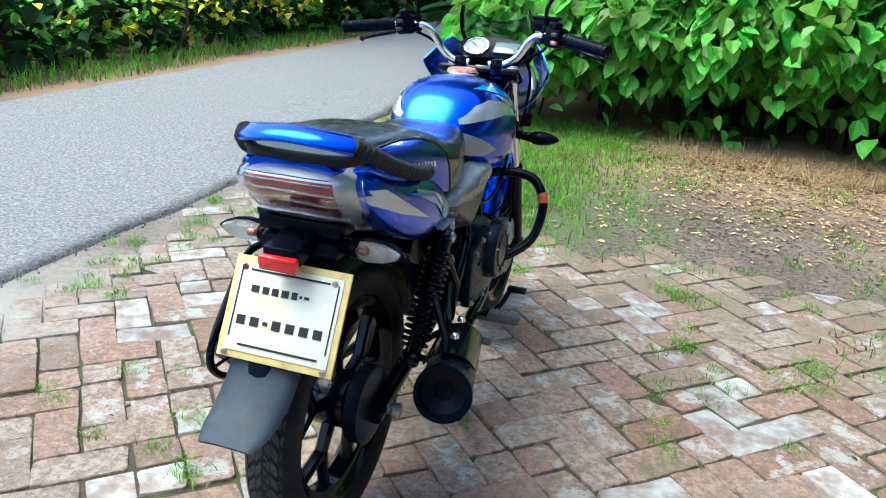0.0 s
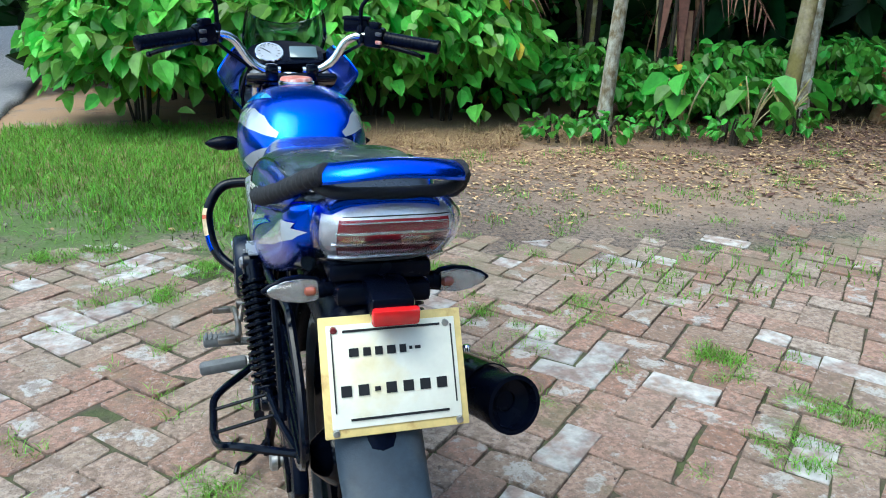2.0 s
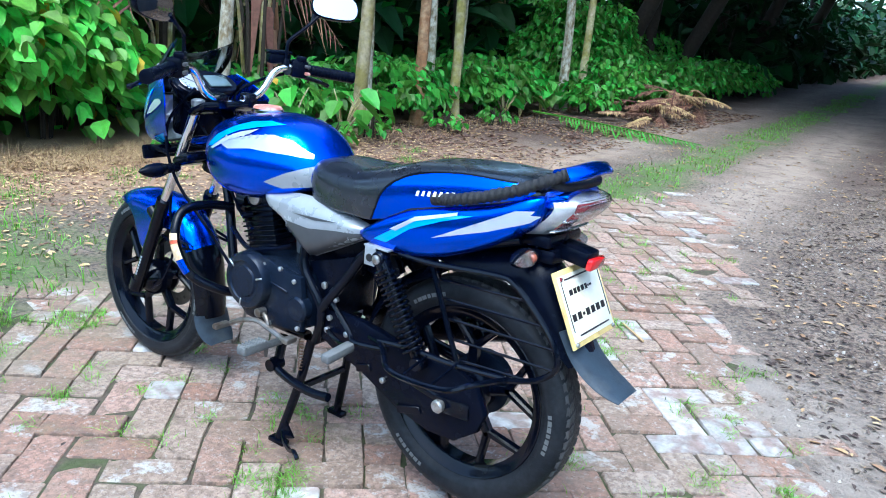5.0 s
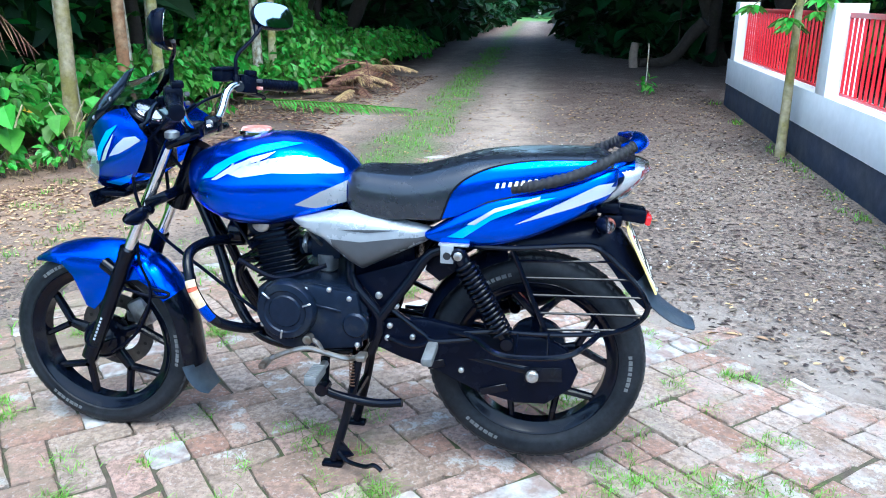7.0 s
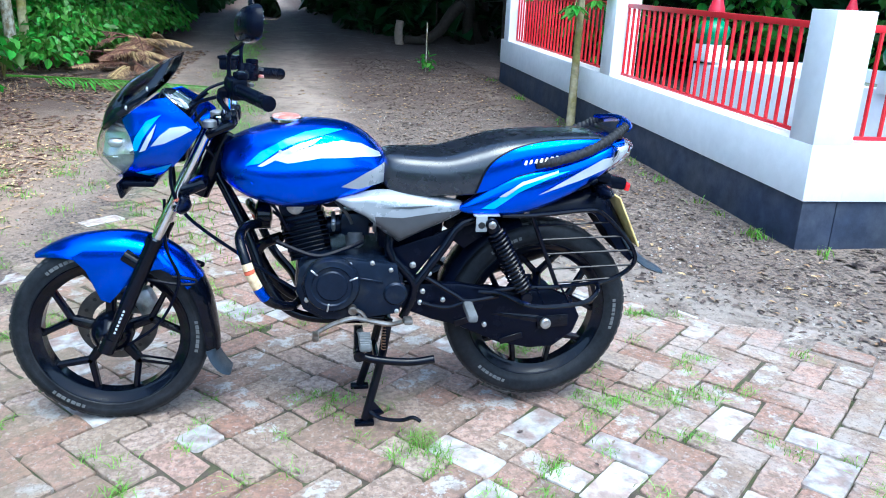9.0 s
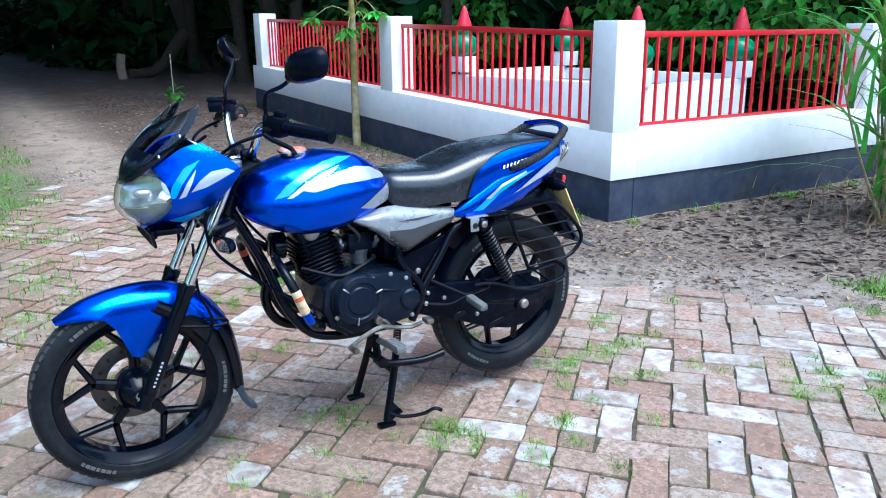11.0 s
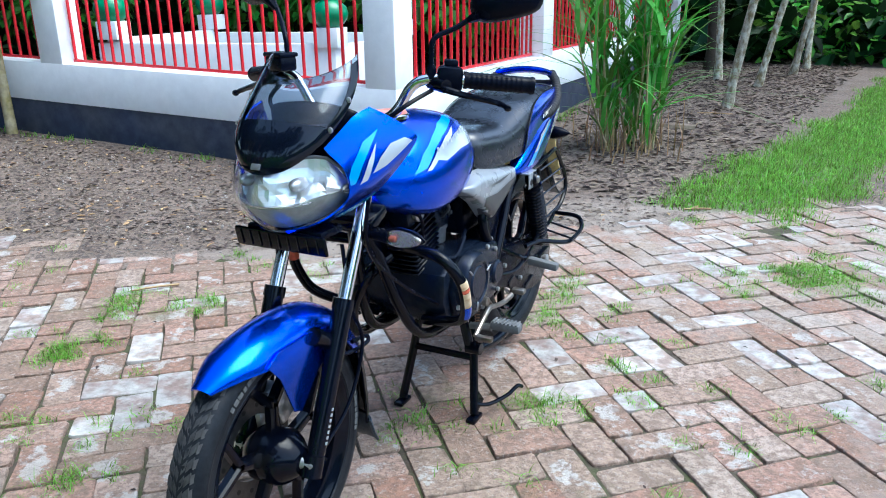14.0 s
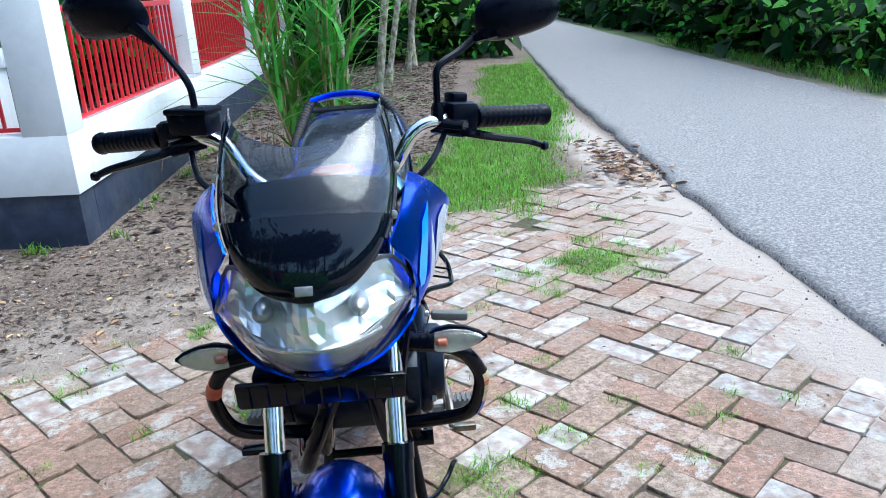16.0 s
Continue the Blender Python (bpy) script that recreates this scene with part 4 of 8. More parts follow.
U = [k / 10 for k in range(-10, 11)]
V = [k / 8 for k in range(9)]
bm = bmesh.new()
sheet(bm, [[lamp_point(u, v) for u in U] for v in V], 0.003)
lens = part("headlamp_lens", bm, CLEAR, bike, "large clear smile-shaped headlamp lens")
lens.visible_shadow = False
bm = bmesh.new()
dish = lambda u, v: 0.018 + 0.036 * max(0.0, 1 - ((abs(u) - 0.50) / 0.40) ** 2 - ((v - 0.70) / 0.40) ** 2) + 0.010 * noise.noise(Vector((u * 6.3 + 2, v * 5.1, 3)))
sheet(bm, [[lamp_point(k / 13, v, dish(k / 13, v), 0.95) for k in range(-13, 14)] for v in [0.36 + 0.64 * q / 8 for q in range(9)]], 0.003)
part("headlamp_reflector", bm, REFLECTOR, bike, "faceted silver headlamp reflector", flat=True)
bm = bmesh.new()
sheet(bm, [[lamp_point(u * 0.97, v, 0.016, 0.95) for u in U] for v in [0.01 + 0.34 * q / 5 for q in range(6)]], 0.003)
part("lamp_lower_panel", bm, LAMP_GREY, bike, "dull grey-green lower lamp panel")
for s in (-1, 1):
    bm = bmesh.new()
    p = lamp_point(s * 0.46, 0.62, 0.040)
    lathe(bm, [(-0.02, 0.012), (0.0, 0.014), (0.012, 0.012), (0.020, 0.004)], p, "y", 14)
    part("bulb", bm, ALLOY, bike)
bm = bmesh.new()
sheet(bm, [[lamp_point(u * 0.66, 0.40 - 0.06 * u * u, b) for u in U] for b in (0.012, 0.024, 0.036, 0.048)], 0.003)
part("lamp_visor", bm, LENS_BACK, bike)
bm = bmesh.new()
rim = [lamp_point(u, 0) for u in U] + [lamp_point(1, v) for v in V[1:]] + [lamp_point(u, 1) for u in U[-2::-1]] + [lamp_point(-1, v) for v in V[-2:0:-1]]
tube(bm, [p + Vector((0, -0.004, 0)) for p in rim], 0.0035, 6, 1, True)
part("lamp_gasket", bm, GREY_PLASTIC, bike)
for s in (-1, 1):
    rows = [
        [(0.030, 0.600, 0.780), (0.085, 0.575, 0.792), (0.130, 0.538, 0.826), (0.141, 0.528, 0.860), (0.136, 0.536, 0.902), (0.118, 0.552, 0.930), (0.108, 0.560, 0.946)],
        [(0.034, 0.590, 0.772), (0.086, 0.560, 0.790), (0.128, 0.526, 0.826), (0.157, 0.500, 0.870), (0.154, 0.492, 0.926), (0.136, 0.512, 0.962), (0.124, 0.526, 0.975)],
        [(0.040, 0.556, 0.770), (0.090, 0.518, 0.790), (0.135, 0.478, 0.828), (0.173, 0.446, 0.882), (0.172, 0.436, 0.938), (0.150, 0.464, 0.984), (0.132, 0.486, 1.000)],
        [(0.060, 0.512, 0.773), (0.100, 0.468, 0.796), (0.148, 0.415, 0.842), (0.196, 0.352, 0.928), (0.190, 0.364, 0.958), (0.162, 0.408, 0.992), (0.138, 0.438, 1.012)],
    ]
    fine = [spline([(s * a, b, c) for a, b, c in r], 4) for r in rows]
    cols = [spline([r[k] for r in fine], 5) for k in range(len(fine[0]))]
    bm = bmesh.new()
    sheet(bm, [[c[k] for c in cols] for k in range(len(cols[0]))], 0.004)
    cowl = part("headlamp_cowl", bm, BLUE, bike, "glossy blue headlamp cowl", sharp=60)
    sticker("cowl_stripe", cowl, [(0.537, 0.866), (0.522, 0.905), (0.490, 0.950), (0.448, 0.970), (0.474, 0.940), (0.500, 0.905), (0.518, 0.870)], s, SKYBLUE, cowl)
    sticker("cowl_line", cowl, [(0.511, 0.868), (0.487, 0.911), (0.461, 0.946), (0.474, 0.911), (0.494, 0.874)], s, SILVER, cowl, off=0.0028)
    sticker("cowl_flash", cowl, [(0.480, 0.885), (0.455, 0.915), (0.425, 0.938), (0.385, 0.945), (0.366, 0.936), (0.404, 0.915), (0.442, 0.896)], s, SILVER, cowl)
    sticker("cowl_lower_stripe", cowl, [(0.535, 0.802), (0.496, 0.814), (0.430, 0.836), (0.455, 0.810), (0.500, 0.792)], s, SKYBLUE, cowl)


SCREEN_MID = spline([(0, 0.634, 0.899), (0, 0.631, 0.930), (0, 0.617, 0.966), (0, 0.592, 1.000), (0, 0.562, 1.032), (0, 0.533, 1.054), (0, 0.503, 1.068)], 6)
SCREEN_EDGE = spline([(0.010, 0.633, 0.899), (0.054, 0.616, 0.908), (0.092, 0.580, 0.938), (0.113, 0.532, 0.976), (0.120, 0.480, 1.020), (0.116, 0.440, 1.070), (0.106, 0.422, 1.114)], 6)


def screen_point(u, v):
    """A place on the screen: u across from edge to edge, v up from the tip to the horned top."""
    f = v * (len(SCREEN_MID) - 1)
    i = min(len(SCREEN_MID) - 2, int(f))
    c, e = SCREEN_MID[i].lerp(SCREEN_MID[i + 1], f - i), SCREEN_EDGE[i].lerp(SCREEN_EDGE[i + 1], f - i)
    a = abs(u) * math.pi / 2
    k = 1 - math.cos(a)
    return Vector((math.copysign(e.x * math.sin(a), u), c.y + (e.y - c.y) * k, c.z + (e.z - c.z) * k ** (1.0 - 0.1 * v)))


W = [k / 12 for k in range(-12, 13)]
for name, v0, v1, m, lab in (("screen_base", 0.0, 0.50, SMOKE_DARK, "black lower screen panel"), ("windscreen", 0.50, 1.0, SMOKE, "smoked clear windscreen")):
    bm = bmesh.new()
    sheet(bm, [[screen_point(u, v0 + (v1 - v0) * (k / 12) ** (2.2 if v0 == 0 else 1.0)) for u in W] for k in range(13)], 0.003)
    part(name, bm, m, bike, lab, sharp=60)
for s in (-1, 1):
    bm = bmesh.new()
    sheet(bm, [[screen_point(s * u, v) + Vector((s * 0.0022, 0.003, 0)) for u in (0.84, 0.90, 0.95, 1.0)] for v in [0.40 + 0.055 * k for k in range(11)]], 0.002)
    part("screen_edge", bm, SMOKE_DARK, bike)
    for v in (0.50, 0.70):
        bm = bmesh.new()
        p = screen_point(s * 0.92, v)
        lathe(bm, [(0.0, 0.006), (0.004, 0.006), (0.006, 0.003)], p + Vector((s * 0.002, 0.003, 0)), "y", 8)
        part("screen_bolt", bm, ALLOY, bike)
bm = bmesh.new()
p = screen_point(0, 0.10)
box(bm, p + Vector((0, 0.003, 0)), (0.022, 0.002, 0.012), Matrix.Rotation(radians(25), 3, "X"), 0.0008)
part("badge", bm, ALLOY, bike)
bm = bmesh.new()
box(bm, (0, 0.530, 0.766), (0.19, 0.08, 0.018), None, 0.006)
box(bm, (0, 0.572, 0.758), (0.16, 0.02, 0.022), None, 0.005)
part("lamp_bracket", bm, MATT_BLACK, bike)
bm = bmesh.new()
box(bm, (0, 0.580, 0.750), (0.23, 0.010, 0.044), Matrix.Rotation(radians(-12), 3, "X"), 0.006)
for k in range(-4, 5):
    box(bm, (0.024 * k, 0.585, 0.750), (0.004, 0.005, 0.034), Matrix.Rotation(radians(-12), 3, "X"), 0.002)
part("front_plate_holder", bm, BLACK, bike, "blank black front plate holder")
bm = bmesh.new()
box(bm, (0, 0.450, 0.90), (0.15, 0.09, 0.16), None, 0.02)
part("headlamp_bucket", bm, MATT_BLACK, bike)


def turn_signal(c, s, fwd, label):
    """A leaf-shaped turn signal on a rubber stalk; fwd is the way its lens faces along y."""
    c = Vector(c)
    bm = bmesh.new()
    tube(bm, [c + Vector((-s * 0.075, 0, 0.006)), c + Vector((-s * 0.020, 0, 0.002))], (0.011, 0.015), 10, 2)
    for k in range(4):
        q = c + Vector((-s * (0.068 - 0.012 * k), 0, 0.006))
        tube(bm, [q, q + Vector((s * 0.004, 0, 0))], 0.0145, 10, 1)
    rings = []
    for x, r in ((-0.030, 0.012), (-0.018, 0.023), (0.004, 0.027), (0.030, 0.023), (0.052, 0.013), (0.064, 0.003)):
        rings.append([c + Vector((s * x, -fwd * (0.002 + max(0, -math.cos(a)) * r * 1.0 - max(0, math.cos(a)) * 0.004), math.sin(a) * r * 0.85 + 0.004)) for a in [2 * math.pi * k / 14 for k in range(14)]])
    skin(bm, rings)
    base = part("turn_signal", bm, MATT_BLACK, bike, label)
    bm = bmesh.new()
    rings = []
    for x, r in ((-0.026, 0.009), (-0.018, 0.019), (0.004, 0.023), (0.030, 0.019), (0.050, 0.010), (0.060, 0.002)):
        rings.append([c + Vector((s * x, fwd * (0.004 + max(0, math.cos(a)) * r * 0.9), math.sin(a) * r * 0.85 + 0.004)) for a in [2 * math.pi * k / 14 for k in range(14)]])
    skin(bm, rings)
    part("lens", bm, CLEAR, base, "clear lens over an amber bulb").visible_shadow = False
    bm = bmesh.new()
    rings = []
    for x, r in ((-0.026, 0.007), (-0.018, 0.016), (0.004, 0.020), (0.030, 0.016), (0.048, 0.008), (0.055, 0.002)):
        rings.append([c + Vector((s * x, fwd * (0.003 + max(0, math.cos(a)) * 0.003), math.sin(a) * r * 0.85 + 0.004)) for a in [2 * math.pi * k / 14 for k in range(14)]])
    skin(bm, rings)
    part("reflector", bm, LENS_BACK, base)
    bm = bmesh.new()
    lathe(bm, [(-0.009, 0.003), (-0.006, 0.006), (0.006, 0.006), (0.009, 0.003)], c + Vector((-s * 0.008, fwd * 0.009, 0.004)), "x", 10)
    part("bulb", bm, AMBER, base)


for s in (-1, 1):
    turn_signal((s * 0.180, 0.408, 0.726), s, 1, "black turn signal with a clear lens")
    turn_signal((0.022 + s * 0.118, -0.826, 0.752), s, -1, "black turn signal with a clear lens")

# front mudguard
def guard_rows(line, halfs, drops, n=5, around=13, lift=0.0):
    pts = spline([(0, y, z) for y, z in line], n)
    hw = spline([(h, 0, 0) for h in halfs], n)
    dr = spline([(d, 0, 0) for d in drops], n)
    rows = []
    for i, p in enumerate(pts):
        t = (pts[min(i + 1, len(pts) - 1)] - pts[max(i - 1, 0)]).normalized()
        nrm = Vector((0, -t.z, t.y)) if t.y > 0 else Vector((0, t.z, -t.y))
        row = []
        for k in range(around):
            u = -1 + 2 * k / (around - 1)
            row.append(p + Vector((hw[i].x * math.sin(u * math.pi / 2) if abs(u) < 0.75 else math.copysign(hw[i].x * (0.924 + 0.076 * (abs(u) - 0.75) * 4), u), 0, 0)) - nrm * (dr[i].x * (1 - math.cos(min(1.0, abs(u)) * math.pi / 2))))
        rows.append(row)
    return rows


bm = bmesh.new()
line = [(0.850, 0.540), (0.775, 0.581), (0.680, 0.604), (0.575, 0.606), (0.495, 0.584), (0.428, 0.536), (0.380, 0.470)]
sheet(bm, guard_rows(line, [0.024, 0.062, 0.070, 0.071, 0.070, 0.068, 0.066], [0.012, 0.045, 0.075, 0.085, 0.075, 0.060, 0.050]), 0.004)
mud = part("front_mudguard", bm, BLUE, bike, "glossy blue front mudguard", sharp=60)
for s in (-1, 1):
    bm = bmesh.new()
    out = [(0.735, 0.545), (0.700, 0.505), (0.665, 0.415), (0.640, 0.405), (0.600, 0.450), (0.540, 0.500), (0.480, 0.510), (0.500, 0.548), (0.60, 0.565), (0.70, 0.565)]
    prism(bm, out, s * 0.067, s * 0.071, 0.001)
    part("mudguard_skirt", bm, BLUE, mud)
    bm = bmesh.new()
    tube(bm, [(s * 0.074, 0.590, 0.555), (s * 0.078, 0.540, 0.520)], 0.020, 12, 1)
    part("mudguard_bracket", bm, BLACK, bike)
bm = bmesh.new()
line = [(0.386, 0.478), (0.362, 0.420), (0.350, 0.360), (0.342, 0.290), (0.340, 0.230)]
sheet(bm, guard_rows(line, [0.064, 0.064, 0.062, 0.060, 0.056], [0.045, 0.045, 0.042, 0.040, 0.036]), 0.004)
part("mudguard_extension", bm, BLACK, bike)
bm = bmesh.new()
line = [(0.350, 0.240), (0.346, 0.205), (0.330, 0.170), (0.312, 0.150)]
sheet(bm, guard_rows(line, [0.062, 0.064, 0.058, 0.040], [0.030, 0.020, 0.012, 0.006]), 0.005)
part("front_mudflap", bm, FLAP, bike, "dusty grey rubber mudflap")
for s in (-1, 1):
    bm = bmesh.new()
    tube(bm, [(s * 0.078, 0.53, 0.48), (s * 0.085, 0.46, 0.468), (s * 0.083, 0.40, 0.465), (s * 0.078, 0.40, 0.478), (s * 0.080, 0.46, 0.488)], 0.005, 6, 4)
    part("cable_guide", bm, MATT_BLACK, bike)

# tank
bm = bmesh.new()
SHAPE = [(0, 1), (0.30, 0.985), (0.58, 0.93), (0.80, 0.80), (0.945, 0.60), (1.0, 0.42), (0.97, 0.24), (0.88, 0.08), (0.60, 0.0), (0, 0)]
body(bm, [(0.318, 0.855, 0.80, 0.030), (0.300, 0.880, 0.765, 0.085), (0.235, 0.911, 0.730, 0.135), (0.150, 0.936, 0.706, 0.158), (0.050, 0.947, 0.708, 0.160), (-0.040, 0.936, 0.730, 0.148), (-0.100, 0.908, 0.750, 0.124), (-0.142, 0.870, 0.765, 0.100), (-0.162, 0.845, 0.785, 0.075)], SHAPE, 5)
tank = part("fuel_tank", bm, BLUE, bike, "glossy blue fuel tank with silver graphics", sharp=70)
for s in (-1, 1):
    sticker("tank_stripe", tank, [(0.242, 0.828), (0.199, 0.868), (0.136, 0.901), (0.077, 0.923), (0.020, 0.932), (-0.030, 0.928), (0.034, 0.914), (0.100, 0.896), (0.150, 0.874), (0.200, 0.838)], s, SKYBLUE, tank)
    sticker("tank_spear", tank, [(0.206, 0.831), (0.152, 0.867), (0.092, 0.893), (0.030, 0.910), (0.056, 0.892), (0.122, 0.868), (0.191, 0.831)], s, SILVER, tank, off=0.0028)
    sticker("tank_flash", tank, [(0.160, 0.850), (0.113, 0.872), (0.040, 0.892), (-0.025, 0.902), (-0.080, 0.893), (-0.135, 0.864), (-0.140, 0.853), (-0.080, 0.858), (0.035, 0.857), (0.123, 0.842)], s, SILVER, tank, "silver tank graphic")
    sticker("tank_wedge", tank, [(-0.023, 0.776), (-0.090, 0.811), (-0.150, 0.836), (-0.148, 0.779), (-0.074, 0.765)], s, COVER, tank)
    for k in range(7):
        y = 0.150 - 0.024 * k
        z = 0.866 + 0.0040 * k
        sticker("maker_mark", tank, [(y, z), (y - 0.004, z + 0.010), (y - 0.011, z + 0.010), (y - 0.008, z)], s, COVER, tank, off=0.003, cuts=1)
bm = bmesh.new()
lathe(bm, [(0.936, 0.040), (0.950, 0.042), (0.956, 0.038), (0.958, 0.015)], (-0.004, 0.130, 0), "z", 24)
cap = part("fuel_cap", bm, CAP_RED, bike, "faded red fuel filler cap")
bm = bmesh.new()
lathe(bm, [(0.938, 0.047), (0.946, 0.047), (0.949, 0.043)], (-0.004, 0.130, 0), "z", 24)
part("cap_ring", bm, CHROME, cap)

# seat
bm = bmesh.new()
SEATS = [(0, 1), (0.45, 0.99), (0.78, 0.93), (0.95, 0.74), (1.0, 0.45), (0.99, 0.15), (0.94, 0.02), (0.5, 0.0), (0, 0)]
body(bm, [(-0.140, 0.840, 0.790, 0.060), (-0.165, 0.860, 0.755, 0.105), (-0.260, 0.861, 0.742, 0.128), (-0.330, 0.864, 0.748, 0.140), (-0.410, 0.886, 0.752, 0.146), (-0.500, 0.911, 0.785, 0.146), (-0.640, 0.926, 0.835, 0.136), (-0.780, 0.929, 0.872, 0.116), (-0.835, 0.915, 0.885, 0.090)], SEATS, 5)
seat = part("seat", bm, SEAT, bike, "black vinyl dual seat with blue sides", sharp=70)
for s in (-1, 1):
    panel = [(-0.412, 0.760), (-0.425, 0.795), (-0.440, 0.832), (-0.476, 0.867), (-0.54, 0.896), (-0.65, 0.915), (-0.785, 0.919), (-0.828, 0.905), (-0.80, 0.885), (-0.66, 0.845), (-0.53, 0.812), (-0.45, 0.77)]
    sp = sticker("seat_side_panel", seat, panel, s, BLUE, seat, "blue seat side panel", off=0.003, thick=0.004)
    for k in range(7):
        y = -0.548 - 0.0155 * k
        z = 0.848 + 0.0024 * k
        sticker("maker_mark", seat, [(y, z), (y - 0.004, z + 0.012), (y - 0.011, z + 0.012), (y - 0.008, z)], s, PLATE, seat, off=0.010, cuts=1)
    edge = spline([(0, a, b) for a, b in panel[:7]], 6)
    tree = BVHTree.FromObject(seat, bpy.context.evaluated_depsgraph_get())
    pts = []
    for v in edge:
        hit = tree.ray_cast(Vector((s, v.y, v.z)), Vector((-s, 0, 0)))[0]
        if hit:
            pts.append(hit + Vector((s * 0.004, 0, 0)))
    bm = bmesh.new()
    tube(bm, pts, 0.003, 6, 1)
    part("seat_piping", bm, BLACK, seat)

# tail: side panels, lamp, grab rail
for s in (-1, 1):
    bm = bmesh.new()
    secs = [(-0.362, 0.716, 0.706, 0.128, 0.004), (-0.385, 0.730, 0.697, 0.128, 0.016), (-0.425, 0.757, 0.690, 0.126, 0.026), (-0.520, 0.815, 0.686, 0.122, 0.036), (-0.620, 0.842, 0.708, 0.116, 0.040), (-0.720, 0.868, 0.750, 0.106, 0.040), (-0.800, 0.894, 0.800, 0.100, 0.037), (-0.832, 0.899, 0.828, 0.098, 0.026), (-0.848, 0.897, 0.860, 0.095, 0.010)]
    a = spline([(q[0], q[1], q[2]) for q in secs], 4)
    w = spline([(q[3], q[4], 0) for q in secs], 4)
    rings = []
    for p, q in zip(a, w):
        ring = []
        for k in range(18):
            t = 2 * math.pi * k / 18
            cx, cz = math.cos(t), math.sin(t)
            ring.append(Vector((0.014 * min(1.0, max(0.0, (-0.45 - p.x) / 0.3)) + s * (q.x + math.copysign(abs(cx) ** 0.75, cx) * q.y), p.x, (p.y + p.z) / 2 + math.copysign(abs(cz) ** 0.8, cz) * (p.y - p.z) / 2)))
        rings.append(ring)
    skin(bm, rings)
    tail = part("tail_panel", bm, BLUE, bike, "glossy blue tail panel", sharp=70)
    sticker("tail_flash", tail, [(-0.43, 0.715), (-0.50, 0.760), (-0.58, 0.800), (-0.66, 0.822), (-0.70, 0.828), (-0.62, 0.800), (-0.54, 0.765), (-0.47, 0.715)], s, SKYBLUE, tail)
    sticker("tail_line", tail, [(-0.50, 0.752), (-0.55, 0.786), (-0.66, 0.822), (-0.66, 0.829), (-0.55, 0.796), (-0.48, 0.752)], s, SILVER, tail, off=0.0028)
    sticker("tail_stripe", tail, [(-0.60, 0.757), (-0.74, 0.802), (-0.86, 0.852), (-0.875, 0.872), (-0.80, 0.862), (-0.74, 0.830), (-0.66, 0.780)], s, SILVER, tail, off=0.0028)
bm = bmesh.new()
body(bm, [(-0.62, 0.852, 0.80, 0.09), (-0.75, 0.884, 0.84, 0.094), (-0.85, 0.910, 0.870, 0.090), (-0.888, 0.914, 0.888, 0.080)], SEATS, 3)
bmesh.ops.translate(bm, verts=bm.verts[:], vec=(0.018, 0, 0))
part("tail_deck", bm, BLUE, bike)


TAIL_LINE = spline([(0.090, -0.836, 0.788), (0.106, -0.880, 0.822), (0.114, -0.917, 0.858), (0.114, -0.934, 0.886), (0.108, -0.922, 0.904), (0.098, -0.876, 0.912)], 8)


def tail_point(u, v, inward=0.0):
    """A place on the tail lamp, whose lens wraps from below over its upper edge."""
    f = v * (len(TAIL_LINE) - 1)
    i = min(len(TAIL_LINE) - 2, int(f))
    p = TAIL_LINE[i].lerp(TAIL_LINE[i + 1], f - i)
    q = Vector((0.026 + p.x * math.sin(u * 1.45) / math.sin(1.45), p.y + 0.070 * abs(u) ** 2.6, p.z - 0.012 * u * u))
    return q + (Vector((0.026, -0.845, 0.865)) - q) * inward * 7


bm = bmesh.new()
sheet(bm, [[tail_point(u, v) for u in U] for v in V], 0.003)
lamp = part("tail_lamp_lens", bm, CLEAR, bike, "clear tail lamp lens over red bars")
lamp.visible_shadow = False
bm = bmesh.new()
sheet(bm, [[tail_point(u * 0.98, v, 0.016) for u in U] for v in V], 0.003)
part("tail_lamp_reflector", bm, TAIL_SILVER, bike)
for k, (v0, v1) in enumerate(((0.20, 0.23), (0.34, 0.37), (0.49, 0.52), (0.64, 0.66))):
    bm = bmesh.new()
    sheet(bm, [[tail_point(u * (0.70 - 0.05 * k), v0 + (v1 - v0) * q * (1 - 0.5 * u * u), 0.007) for u in U] for q in (0, 0.33, 0.66, 1)], 0.006)
    part("lamp_bar", bm, LENS_BACK, lamp, "thin silver lamp bar")
bm = bmesh.new()
sheet(bm, [[tail_point(u * 0.60, 0.20 + 0.50 * q / 6, 0.011) for u in U] for q in range(7)], 0.003)
part("red_lens_panel", bm, DARK_RED, lamp, "dark red centre lens panel")
bm = bmesh.new()
box(bm, (0.018, -0.815, 0.79), (0.16, 0.09, 0.03), None, 0.008)
part("lamp_base", bm, MATT_BLACK, bike)
for s in (-1, 1):
    pts = [(0.008 + s * 0.146, -0.590, 0.846), (0.008 + s * 0.156, -0.640, 0.856), (0.010 + s * 0.152, -0.715, 0.876), (0.016 + s * 0.138, -0.785, 0.902), (0.024 + s * 0.118, -0.845, 0.932), (0.030 + s * 0.096, -0.882, 0.952)]
    bm = bmesh.new()
    line = spline(pts, 26)
    rings = []
    for k, p in enumerate(line):
        d = (line[min(k + 1, len(line) - 1)] - line[max(k - 1, 0)]).normalized()
        e1 = d.cross(Vector((0, 0, 1))).normalized()
        e2 = d.cross(e1)
        ring = []
        for q in range(12):
            a = 2 * math.pi * q / 12
            ring.append(p + (0.0140 + 0.0016 * math.sin(k * 1.15 + a) + 0.0008 * math.sin(k * 0.31)) * (math.cos(a) * e1 + math.sin(a) * e2))
        rings.append(ring)
    skin(bm, rings)
    part("grab_rail_side", bm, ROPE, bike, "grab rail wrapped in black cord")
